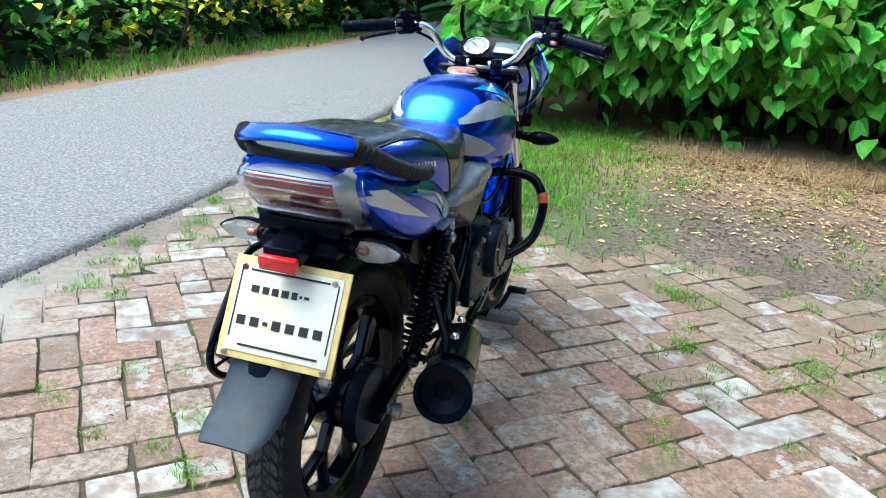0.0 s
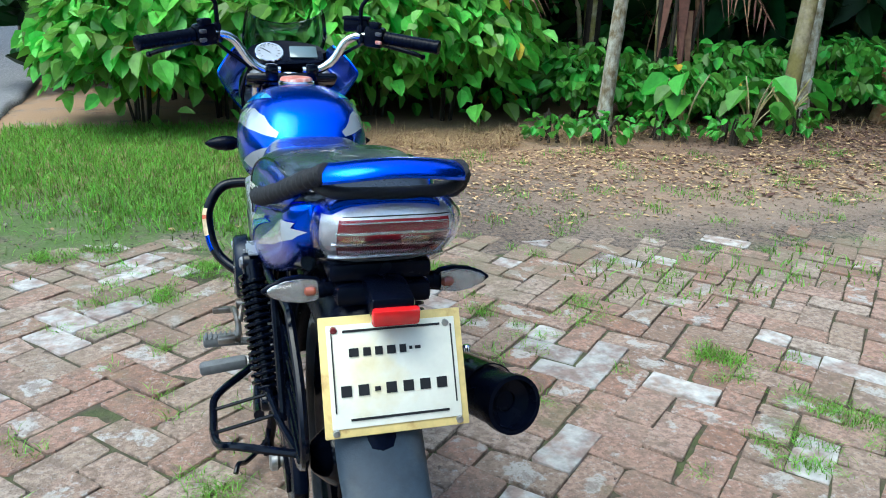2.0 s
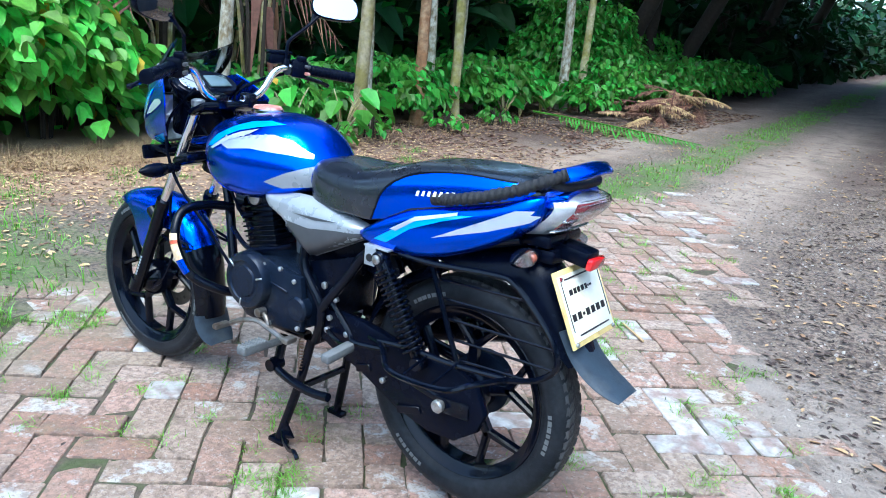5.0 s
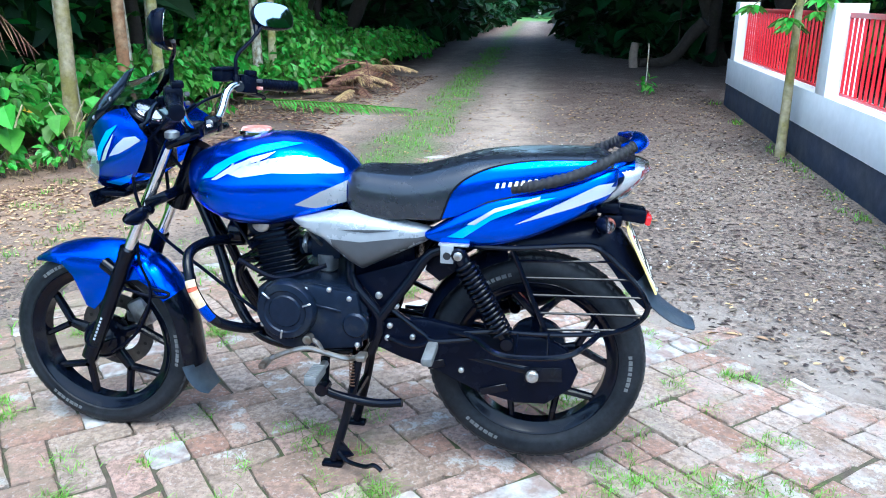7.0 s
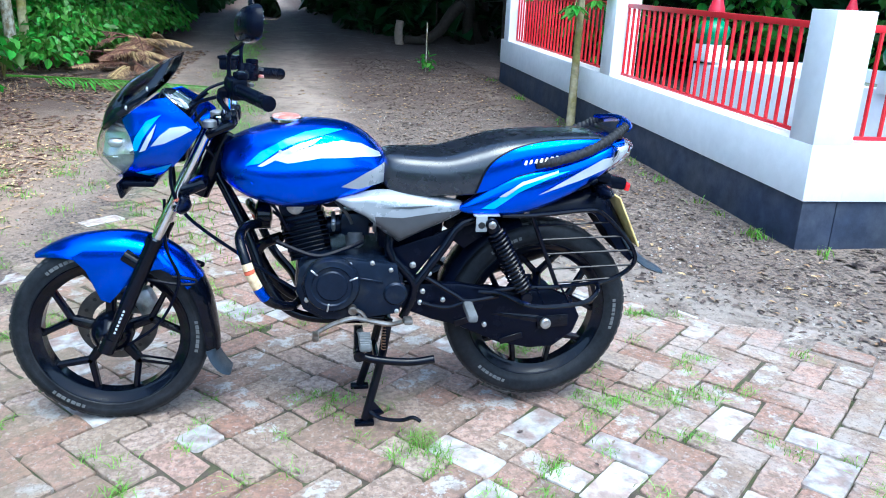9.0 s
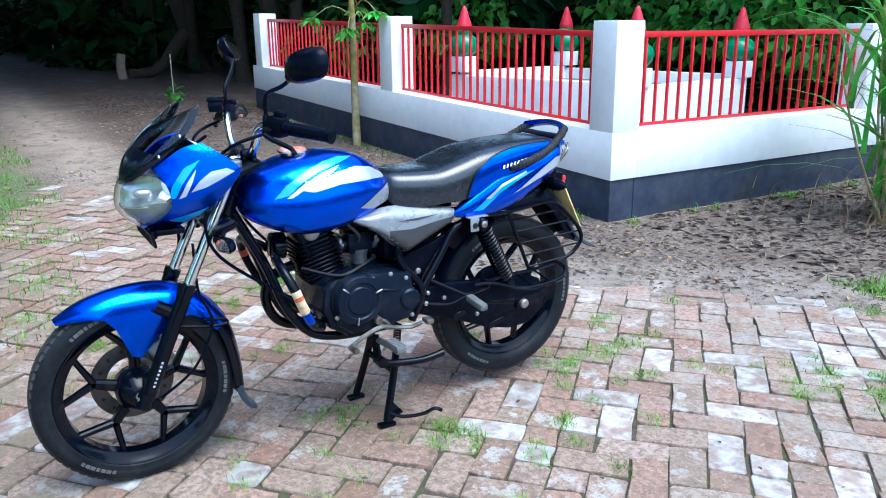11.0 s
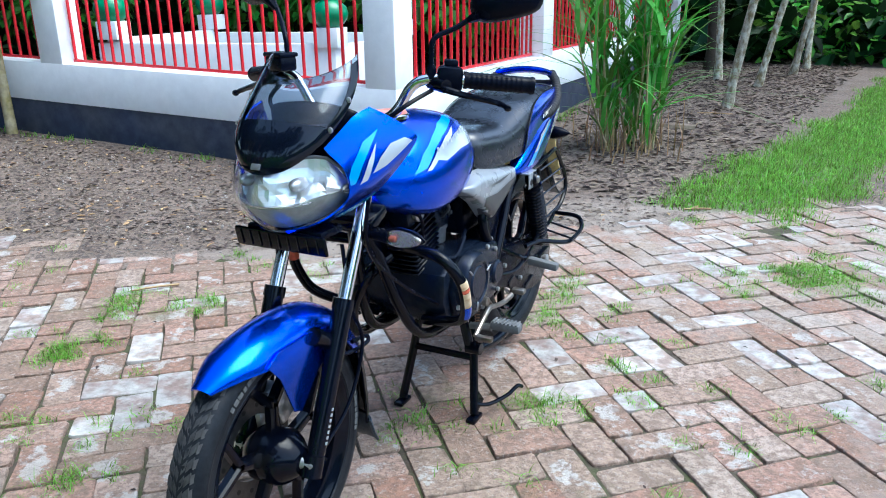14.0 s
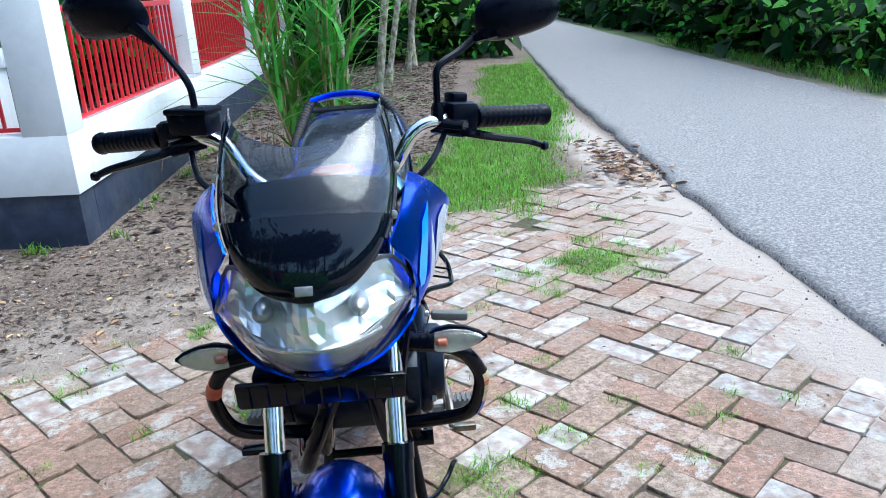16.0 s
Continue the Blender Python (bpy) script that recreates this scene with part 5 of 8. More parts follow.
bm = bmesh.new()
rings = []
for k in range(21):
    u = -1 + k / 10
    c = Vector((0.030 + 0.104 * u, -0.902 + 0.030 * abs(u) ** 3, 0.962 - 0.014 * abs(u) ** 2))
    rings.append([c + Vector((0, math.cos(t) * 0.023, math.sin(t) * 0.0115 + math.cos(t) * 0.006)) for t in [2 * math.pi * q / 14 for q in range(14)]])
skin(bm, rings)
part("grab_rail", bm, BLUE, bike, "glossy blue rear grab handle")
bm = bmesh.new()
tube(bm, [(-0.08, -0.850, 0.928), (-0.04, -0.878, 0.920), (0.10, -0.878, 0.920), (0.14, -0.850, 0.928)], 0.010, 10, 5)
part("grab_rail_inner", bm, ROPE, bike)

# rear fender, plate, lamps
bm = bmesh.new()
line = [(-0.560, 0.735), (-0.660, 0.742), (-0.770, 0.757), (-0.852, 0.740), (-0.905, 0.675), (-0.950, 0.598), (-0.985, 0.540)]
sheet(bm, guard_rows(line, [0.080, 0.080, 0.078, 0.074, 0.072, 0.068, 0.062], [0.05, 0.06, 0.07, 0.075, 0.07, 0.06, 0.04]), 0.005)
part("rear_mudguard", bm, MATT_BLACK, bike, "black plastic rear mudguard")
bm = bmesh.new()
line = [(-0.940, 0.612), (-0.975, 0.555), (-1.015, 0.518), (-1.050, 0.496), (-1.080, 0.480)]
sheet(bm, guard_rows(line, [0.066, 0.068, 0.066, 0.062, 0.050], [0.028, 0.024, 0.020, 0.014, 0.008]), 0.006)
part("rear_mudflap", bm, FLAP, bike, "dusty grey rubber mudflap")
bm = bmesh.new()
pts = [(0, RA.y + 0.338 * math.cos(a), RA.z + 0.338 * math.sin(a)) for a in [radians(12 + 7 * k) for k in range(10)]]
rows = []
for _, y, z in pts:
    d = Vector((0, y - RA.y, z - RA.z)).normalized()
    rows.append([Vector((0.072 * u, y, z)) - d * (0.03 * u ** 4) for u in (-1, -0.9, -0.6, 0, 0.6, 0.9, 1)])
sheet(bm, rows, 0.004)
part("inner_mudguard", bm, MATT_BLACK, bike)
PC = Vector((0.026, -0.926, 0.653))
pt = Matrix.Rotation(radians(-27), 3, "X")
bm = bmesh.new()
box(bm, PC, (0.220, 0.006, 0.178), pt, 0.002)
plate = part("number_plate", bm, PLATE_RIM, bike, "white number plate with a yellowed border")
bm = bmesh.new()
box(bm, PC + pt @ Vector((0, -0.0040, 0)), (0.198, 0.003, 0.152), pt, 0.001)
part("plate_face", bm, PLATE, plate)
bm = bmesh.new()
for z0 in (-0.064, 0.066):
    box(bm, PC + pt @ Vector((0.004 if z0 < 0 else 0, -0.0062, z0)), (0.150, 0.0016, 0.0035), pt)
for x0 in (-0.092, 0.092):
    box(bm, PC + pt @ Vector((x0, -0.0062, 0.006)), (0.0018, 0.0016, 0.118), pt)
part("plate_border", bm, INK, plate)
for row, (z0, h, widths) in enumerate(((0.034, 0.020, (0.020, 0.016, 0.016, 0.018, 0.014, 0.006, 0.012)), (-0.022, 0.026, (0.022, 0.022, 0.012, 0.022, 0.022, 0.022, 0.022)))):
    x = -0.070 if row == 0 else -0.086
    for wd in widths:
        bm = bmesh.new()
        box(bm, PC + pt @ Vector((x + wd / 2, -0.0062, z0)), (wd * 0.72, 0.0016, h * (0.25 if wd < 0.013 else 0.62)), pt)
        part("plate_bar", bm, INK, plate)
        x += wd + (0.002 if row == 0 else 0.004)
for x0, z0 in ((-0.088, 0.072), (0.084, 0.070), (-0.094, -0.078), (0.094, -0.078)):
    bm = bmesh.new()
    lathe(bm, [(-0.010, 0.0030), (-0.009, 0.0055), (-0.004, 0.0055)], PC + pt @ Vector((x0, 0, z0)), "y", 8)
    part("plate_screw", bm, DARK_RED if z0 > 0.071 else ALLOY, plate)
bm = bmesh.new()
box(bm, (0.022, -0.890, 0.763), (0.066, 0.085, 0.038), Matrix.Rotation(radians(8), 3, "X"), 0.008)
part("plate_lamp", bm, MATT_BLACK, bike)
bm = bmesh.new()
box(bm, (0.024, -0.938, 0.750), (0.072, 0.016, 0.028), Matrix.Rotation(radians(8), 3, "X"), 0.006)
part("rear_reflector", bm, RED_LENS, bike, "bright red rear reflector")
bm = bmesh.new()
box(bm, (0.022, -0.845, 0.755), (0.15, 0.05, 0.035), None, 0.010)
part("signal_bracket", bm, MATT_BLACK, bike)

# engine
tiltc = Matrix.Rotation(radians(-14), 3, "X")
CY = Vector((0, 0.075, 0.605))
for k in range(10):
    bm = bmesh.new()
    box(bm, CY + tiltc @ Vector((0, 0, -0.062 + 0.0145 * k)), (0.150 - 0.003 * abs(k - 5), 0.135 - 0.002 * abs(k - 5), 0.0055), tiltc, 0.002, segments=1)
    part("cooling_fin", bm, BLACK, bike)
bm = bmesh.new()
box(bm, CY, (0.112, 0.100, 0.16), tiltc, 0.012)
box(bm, CY + tiltc @ Vector((0, 0, 0.095)), (0.118, 0.115, 0.050), tiltc, 0.014)
part("cylinder", bm, ENGINE, bike)
for s in (-1, 1):
    bm = bmesh.new()
    lathe(bm, [(0.0, 0.026), (0.012, 0.025), (0.016, 0.018)], CY + tiltc @ Vector((s * 0.056, 0.008, 0.098)), "x", 16, squash=(1, 1), turn=Matrix.Diagonal((s, 1, 1)).to_3x3())
    part("head_cover", bm, ALLOY, bike)
    bm = bmesh.new()
    tube(bm, [CY + tiltc @ Vector((s * 0.062, 0.03, 0.045)), CY + tiltc @ Vector((s * 0.088, 0.045, 0.045))], 0.010, 8, 1)
    tube(bm, [CY + tiltc @ Vector((s * 0.088, 0.045, 0.045)), CY + Vector((s * 0.10, 0.09, 0.10)), Vector((s * 0.07, 0.20, 0.72))], 0.0045, 6, 5)
    part("spark_plug_lead", bm, MATT_BLACK, bike)
bm = bmesh.new()
prism(bm, [(0.110, 0.455), (0.100, 0.530), (0.060, 0.560), (-0.060, 0.562), (-0.190, 0.548), (-0.215, 0.500), (-0.215, 0.405), (-0.150, 0.372), (0.030, 0.360), (0.085, 0.395)], -0.135, 0.135, 0.018)
part("crankcase", bm, ENGINE, bike)
for s in (-1, 1):
    bm = bmesh.new()
    prism(bm, [(-0.030, 0.566), (-0.190, 0.545), (-0.206, 0.46), (-0.200, 0.390), (-0.06, 0.372), (0.02, 0.374), (0.07, 0.41), (0.09, 0.48), (0.06, 0.55)], s * 0.130, s * 0.158, 0.010)
    part("engine_cover", bm, ENGINE, bike, "dark grey engine side cover")
    bm = bmesh.new()
    c = Vector((0, 0.002, 0.490))
    prof = [(0.150, 0.084), (0.176, 0.082), (0.184, 0.076), (0.187, 0.060), (0.183, 0.056), (0.183, 0.046), (0.187, 0.042), (0.187, 0.012)]
    lathe(bm, [(s * a, r) for a, r in prof], c, "x", 36)
    disc = part("round_cover", bm, ENGINE, bike, "round dark alternator cover")
    for k in range(3):
        bm = bmesh.new()
        a = radians(40 + 120 * k)
        box(bm, c + Vector((s * 0.187, 0.066 * math.cos(a), 0.066 * math.sin(a))), (0.004, 0.026, 0.005), Matrix.Rotation(a, 3, "X"), 0.0015, segments=1)
        part("cover_rib", bm, ALLOY, disc)
    for y, z in ((-0.05, 0.548), (-0.17, 0.53), (-0.19, 0.40), (-0.08, 0.384), (0.075, 0.44), (-0.115, 0.552)):
        bm = bmesh.new()
        lathe(bm, [(s * 0.156, 0.007), (s * 0.163, 0.007), (s * 0.165, 0.004)], (0, y, z), "x", 8)
        part("cover_bolt", bm, ALLOY, bike)
    bm = bmesh.new()
    box(bm, (s * 0.160, -0.105, 0.500), (0.006, 0.085, 0.008), Matrix.Rotation(radians(10), 3, "X"), 0.002, segments=1)
    part("cover_ridge", bm, ENGINE, bike)
bm = bmesh.new()
lathe(bm, [(-0.135, 0.036), (-0.160, 0.036), (-0.166, 0.030), (-0.166, 0.014)], (0, -0.185, 0.455), "x", 20)
part("sprocket_cover", bm, ENGINE, bike)
bm = bmesh.new()
box(bm, (0, -0.070, 0.635), (0.090, 0.09, 0.075), None, 0.015)
tube(bm, [(0, 0.01, 0.62), (0, -0.12, 0.645), (0, -0.2, 0.66)], 0.028, 12, 4)
part("carburettor", bm, ENGINE, bike)
bm = bmesh.new()
box(bm, (0, -0.235, 0.640), (0.150, 0.20, 0.15), None, 0.02)
box(bm, (0, -0.130, 0.715), (0.12, 0.32, 0.05), None, 0.015)
part("air_box", bm, MATT_BLACK, bike)
bm = bmesh.new()
lathe(bm, [(0.560, 0.020), (0.566, 0.027), (0.600, 0.029), (0.606, 0.033), (0.612, 0.033)], (-0.020, -0.070, 0), "z", 14)
part("float_bowl", bm, ALLOY, bike, "dull alloy float bowl")
for y in (-0.132, -0.006):
    bm = bmesh.new()
    lathe(bm, [(-0.006, 0.031), (-0.003, 0.033), (0.003, 0.033), (0.006, 0.031)], (0, y, 0.632), "y", 16)
    box(bm, (-0.036, y, 0.634), (0.010, 0.010, 0.012), None, 0.002)
    part("hose_clamp", bm, ALLOY, bike)
for k in range(4):
    bm = bmesh.new()
    c = CY + tiltc @ Vector((-0.052, -0.045 + 0.03 * k, 0.122))
    lathe(bm, [(c.z, 0.007), (c.z + 0.008, 0.007), (c.z + 0.010, 0.004)], (c.x, c.y, 0), "z", 8)
    part("head_bolt", bm, ALLOY, bike)
bm = bmesh.new()
tube(bm, [(-0.045, -0.060, 0.64), (-0.075, -0.045, 0.675), (-0.060, -0.010, 0.715), (-0.040, 0.010, 0.745)], 0.0048, 7, 5)
part("fuel_hose", bm, GREY_PLASTIC, bike)
bm = bmesh.new()
tube(bm, [(-0.108 + 0.007 * math.cos(1.05 * k), -0.158 + 0.007 * math.sin(1.05 * k), 0.345 - 0.0016 * k) for k in range(60)], 0.0016, 5, 1)
part("stand_spring", bm, mat("rusty_steel", (0.16, 0.085, 0.05), 0.5, 0.5, vary=0.3, scale=80), bike, "rusty return spring")
for pts, r in (([(-0.10, 0.16, 0.60), (-0.13, 0.05, 0.565), (-0.12, -0.03, 0.58), (-0.10, -0.09, 0.60)], 0.007), ([(0.07, 0.33, 0.86), (0.12, 0.24, 0.70), (0.11, 0.12, 0.60), (0.09, -0.06, 0.63)], 0.005),
               ([(-0.10, 0.34, 0.98), (-0.13, 0.43, 0.86), (-0.11, 0.42, 0.70), (-0.10, 0.25, 0.55), (-0.12, 0.08, 0.44)], 0.005), ([(0.10, 0.36, 1.0), (0.12, 0.47, 0.90), (0.10, 0.47, 0.70), (0.085, 0.50, 0.55), (0.08, 0.56, 0.38)], 0.0055),
               ([(-0.20, 0.28, 1.03), (-0.17, 0.36, 1.00), (-0.10, 0.39, 0.94), (-0.06, 0.33, 0.84)], 0.005), ([(0.20, 0.29, 1.03), (0.17, 0.37, 1.00), (0.10, 0.40, 0.95), (0.06, 0.34, 0.85)], 0.005),
               ([(-0.075, 0.47, 0.72), (-0.09, 0.47, 0.58), (-0.095, 0.44, 0.48), (-0.088, 0.50, 0.35), (-0.07, 0.60, 0.27)], 0.0045)):
    bm = bmesh.new()
    tube(bm, pts, r, 6, 7)
    part("cable", bm, MATT_BLACK, bike)
bm = bmesh.new()
lathe(bm, [(-0.03, 0.018), (-0.025, 0.042), (0.01, 0.044), (0.02, 0.03)], (0.0, 0.205, 0.655), "y", 20)
part("horn", bm, BLACK, bike)

# frame
for s in (-1, 1):
    bm = bmesh.new()
    tube(bm, [(0, 0.340, 0.80), (s * 0.03, 0.255, 0.62), (s * 0.055, 0.20, 0.47), (s * 0.07, 0.13, 0.375), (s * 0.075, 0.02, 0.345), (s * 0.085, -0.16, 0.350)], 0.015, 10, 5)
    part("down_tube", bm, BLACK, bike)
    bm = bmesh.new()
    tube(bm, [(s * 0.10, -0.20, 0.72), (s * 0.125, -0.165, 0.585), (s * 0.128, -0.245, 0.470), (s * 0.11, -0.215, 0.360)], 0.014, 10, 4)
    tube(bm, [(s * 0.128, -0.245, 0.468), (s * 0.120, -0.330, 0.585), (s * 0.115, -0.385, 0.660), (s * 0.11, -0.50, 0.690)], 0.014, 10, 3)
    tube(bm, [(s * 0.10, -0.20, 0.735), (s * 0.105, -0.45, 0.712), (s * 0.10, -0.66, 0.748), (s * 0.085, -0.80, 0.790)], 0.013, 10, 4)
    part("frame_tube", bm, BLACK, bike)
    bm = bmesh.new()
    prism(bm, [(-0.172, 0.580), (-0.300, 0.622), (-0.365, 0.648), (-0.245, 0.490)], s * 0.095, s * 0.112, 0.005)
    part("frame_gusset", bm, MATT_BLACK, bike)
    bm = bmesh.new()
    lathe(bm, [(s * 0.110, 0.010), (s * 0.118, 0.010), (s * 0.120, 0.006)], (0, -0.240, 0.530), "x", 10)
    part("frame_bolt", bm, ALLOY, bike)
    bm = bmesh.new()
    prism(bm, [(-0.375, 0.655), (-0.440, 0.668), (-0.470, 0.620), (-0.400, 0.570), (-0.36, 0.60)], s * 0.060, s * 0.085, 0.005)
    part("side_shield", bm, MATT_BLACK, bike)
    # silver side cover with a dark lower band
    bm = bmesh.new()
    top = spline([(0, 0.002, 0.737), (0, -0.070, 0.750), (0, -0.145, 0.760), (0, -0.25, 0.750), (0, -0.368, 0.731), (0, -0.392, 0.714)], 6)
    low = [(0, 0.002, 0.735), (0, -0.096, 0.679), (0, -0.160, 0.622), (0, -0.195, 0.600), (0, -0.29, 0.648), (0, -0.378, 0.694), (0, -0.392, 0.712)]

    def height(line, y):
        for q, r in zip(line, line[1:]):
            if r[1] <= y <= q[1]:
                return q[2] + (r[2] - q[2]) * (q[1] - y) / max(q[1] - r[1], 1e-6)
        return line[-1][2]
    rows = []
    for k in range(41):
        y = 0.0015 - 0.393 * k / 40
        zt, zb = height(top, y), height(low, y)
        ends = min(1.0, min(0.002 - y, y + 0.392) / 0.05 + 0.02) ** 0.5
        rows.append([Vector((s * (0.104 + 0.046 * ends * (1 - abs(2 * v - 1) ** 5) ** 0.6), y, zb + (zt - zb) * v)) for v in [q / 10 for q in range(11)]])
    sheet(bm, rows, 0.003)
    cov = part("side_cover", bm, COVER, bike, "silver plastic side cover", sharp=70)
    sticker("cover_band", cov, [(-0.388, 0.711), (-0.30, 0.702), (-0.20, 0.686), (-0.12, 0.690), (-0.128, 0.655), (-0.160, 0.625), (-0.195, 0.604), (-0.29, 0.651), (-0.376, 0.696)], s, GREY_COVER, cov, "dark grey lower band")
    sticker("cover_line", cov, [(-0.140, 0.716), (-0.220, 0.712), (-0.310, 0.724), (-0.220, 0.720)], s, GREY_COVER, cov)

# swing arm, chain case, shocks
for s in (-1, 1):
    bm = bmesh.new()
    tube(bm, [(s * 0.085, -0.225, 0.405), (s * 0.098, -0.45, 0.375), (s * 0.105, -0.70, 0.340)], 0.019, 10, 4)
    part("swing_arm", bm, BLACK, bike)
    top, bot = Vector((s * 0.158, -0.462, 0.672)), Vector((s * 0.140, -0.592, 0.432))
    d = (bot - top).normalized()
    bm = bmesh.new()
    tube(bm, [top, top + d * 0.10], 0.020, 12, 1)
    tube(bm, [top + d * 0.10, bot], 0.014, 12, 1)
    for p in (top, bot):
        lathe(bm, [(-0.018, 0.016), (-0.014, 0.019), (0.014, 0.019), (0.018, 0.016)], p, "x", 12)
    shock = part("shock_absorber", bm, BLACK, bike)
    bm = bmesh.new()
    e1 = d.orthogonal().normalized()
    e2 = d.cross(e1)
    length = (bot - top).length - 0.055
    pts = [top + d * (0.028 + length * k / 160) + 0.0275 * (math.cos(2 * math.pi * k / 10) * e1 + math.sin(2 * math.pi * k / 10) * e2) for k in range(161)]
    tube(bm, pts, 0.0042, 6, 1)
    part("spring", bm, BLACK, shock, "black coil spring")
    bm = bmesh.new()
    lathe(bm, [(s * 0.012, 0.012), (s * 0.022, 0.012), (s * 0.025, 0.007)], top, "x", 8)
    part("shock_bolt", bm, ALLOY, shock)
bm = bmesh.new()
prism(bm, [(-0.215, 0.470), (-0.207, 0.390), (-0.30, 0.352), (-0.381, 0.330), (-0.52, 0.268), (-0.62, 0.246), (-0.70, 0.250), (-0.765, 0.300), (-0.782, 0.350), (-0.750, 0.415), (-0.683, 0.446), (-0.56, 0.440), (-0.38, 0.470)], -0.118, -0.088, 0.010)
part("chain_case", bm, MATT_BLACK, bike, "black chain case")
for y0, z0, w0 in ((-0.40, 0.345, 0.05), (-0.56, 0.285, 0.075)):
    bm = bmesh.new()
    box(bm, (-0.120, y0, z0), (0.005, w0, 0.022), Matrix.Rotation(radians(-16), 3, "X"), 0.002, segments=1)
    part("case_rib", bm, BLACK, bike)
bm = bmesh.new()
box(bm, (-0.122, -0.690, 0.342), (0.008, 0.10, 0.040), Matrix.Rotation(radians(-4), 3, "X"), 0.002)
part("chain_adjuster", bm, BLACK, bike)
for y, z in ((-0.290, 0.505), (-0.272, 0.448), (-0.265, 0.412), (-0.335, 0.420), (-0.47, 0.335), (-0.255, 0.476)):
    bm = bmesh.new()
    lathe(bm, [(-0.116, 0.008), (-0.126, 0.008), (-0.128, 0.005)], (0, y, z), "x", 8)
    part("case_bolt", bm, ALLOY, bike)

# foot pegs, pedals, stands
for s in (-1, 1):
    bm = bmesh.new()
    tube(bm, [(s * 0.12, -0.085, 0.318), (s * 0.185, -0.088, 0.322)], 0.011, 8, 1)
    box(bm, (s * 0.228, -0.092, 0.332), (0.088, 0.036, 0.026), None, 0.007)
    peg = part("foot_peg", bm, PEG, bike, "worn ribbed rubber foot peg")
    for k in range(7):
        bm = bmesh.new()
        box(bm, (s * (0.194 + 0.0115 * k), -0.092, 0.345), (0.0055, 0.034, 0.006), None, 0.001, segments=1)
        part("rib", bm, PEG, peg)
    bm = bmesh.new()
    tube(bm, [(s * 0.12, -0.270, 0.500), (s * 0.150, -0.370, 0.445), (s * 0.165, -0.405, 0.432), (s * 0.15, -0.50, 0.440)], 0.0075, 8, 4)
    tube(bm, [(s * 0.12, -0.262, 0.412), (s * 0.150, -0.340, 0.405), (s * 0.165, -0.395, 0.428)], 0.0065, 8, 4)
    part("peg_bracket", bm, BLACK, bike)
    bm = bmesh.new()
    box(bm, (s * 0.224, -0.401, 0.420), (0.098, 0.030, 0.024), Matrix.Rotation(radians(6 * s), 3, "Y"), 0.007)
    part("pillion_peg", bm, PEG, bike, "worn grey rubber pillion peg")
    bm = bmesh.new()
    box(bm, (s * 0.150, -0.448, 0.696), (0.030, 0.078, 0.005), None, 0.0015)
    box(bm, (s * 0.165, -0.432, 0.672), (0.005, 0.034, 0.048), None, 0.002)
    bracket = part("shock_bracket", bm, COVER, bike, "pale metal bracket")
    bm = bmesh.new()
    lathe(bm, [(s * 0.1665, 0.011), (s * 0.1690, 0.010), (s * 0.1690, 0.005)], (0, -0.432, 0.668), "x", 10)
    part("bracket_nut", bm, INK, bracket)
bm = bmesh.new()
tube(bm, [(-0.195, 0.045, 0.352), (-0.195, 0.000, 0.376), (-0.190, -0.060, 0.392), (-0.185, -0.110, 0.380), (-0.188, -0.170, 0.370), (-0.200, -0.205, 0.384)], 0.0075, 8, 5)
box(bm, (-0.215, -0.218, 0.392), (0.040, 0.026, 0.016), None, 0.005)
box(bm, (-0.222, 0.050, 0.352), (0.050, 0.020, 0.016), None, 0.005)
tube(bm, [(-0.17, -0.050, 0.412), (-0.175, -0.082, 0.404), (-0.18, -0.098, 0.380)], 0.007, 8, 3)
lathe(bm, [(-0.160, 0.013), (-0.186, 0.013), (-0.188, 0.008)], (0, -0.058, 0.412), "x", 12)
part("gear_lever", bm, DISC, bike, "worn alloy gear lever")
bm = bmesh.new()
tube(bm, [(0.16, -0.14, 0.345), (0.195, -0.04, 0.330), (0.205, 0.06, 0.345)], 0.0075, 8, 4)
box(bm, (0.225, 0.07, 0.350), (0.055, 0.028, 0.014), None, 0.004)
part("brake_pedal", bm, BLACK, bike)
bm = bmesh.new()
for s in (-1, 1):
    tube(bm, [(s * 0.085, -0.175, 0.345), (s * 0.100, -0.150, 0.200), (s * 0.123, -0.104, 0.020)], 0.0135, 10, 4)
    box(bm, (s * 0.124, -0.102, 0.008), (0.030, 0.062, 0.014), None, 0.004)
tube(bm, [(-0.102, -0.145, 0.185), (0.102, -0.145, 0.185)], 0.011, 8, 1)
tube(bm, [(-0.088, -0.172, 0.335), (0.088, -0.172, 0.335)], 0.014, 8, 1)
part("centre_stand", bm, BLACK, bike, "black centre stand")
bm = bmesh.new()
tube(bm, [(-0.120, -0.112, 0.050), (-0.150, -0.150, 0.036), (-0.185, -0.210, 0.045), (-0.204, -0.245, 0.064), (-0.212, -0.268, 0.054)], 0.0065, 8, 5)
prism(bm, [(-0.100, 0.012), (-0.128, 0.085), (-0.165, 0.040)], -0.128, -0.122)
part("stand_tang", bm, BLACK, bike)
bm = bmesh.new()
tube(bm, [(-0.130, -0.070, 0.262), (-0.140, -0.110, 0.238), (-0.150, -0.230, 0.226), (-0.152, -0.312, 0.236)], 0.0125, 10, 4)
lathe(bm, [(-0.155, 0.018), (-0.110, 0.018)], (0, -0.082, 0.250), "x", 12)
tube(bm, [(-0.12, -0.08, 0.25), (-0.10, -0.08, 0.33)], 0.014, 8, 1)
part("side_stand", bm, BLACK, bike)

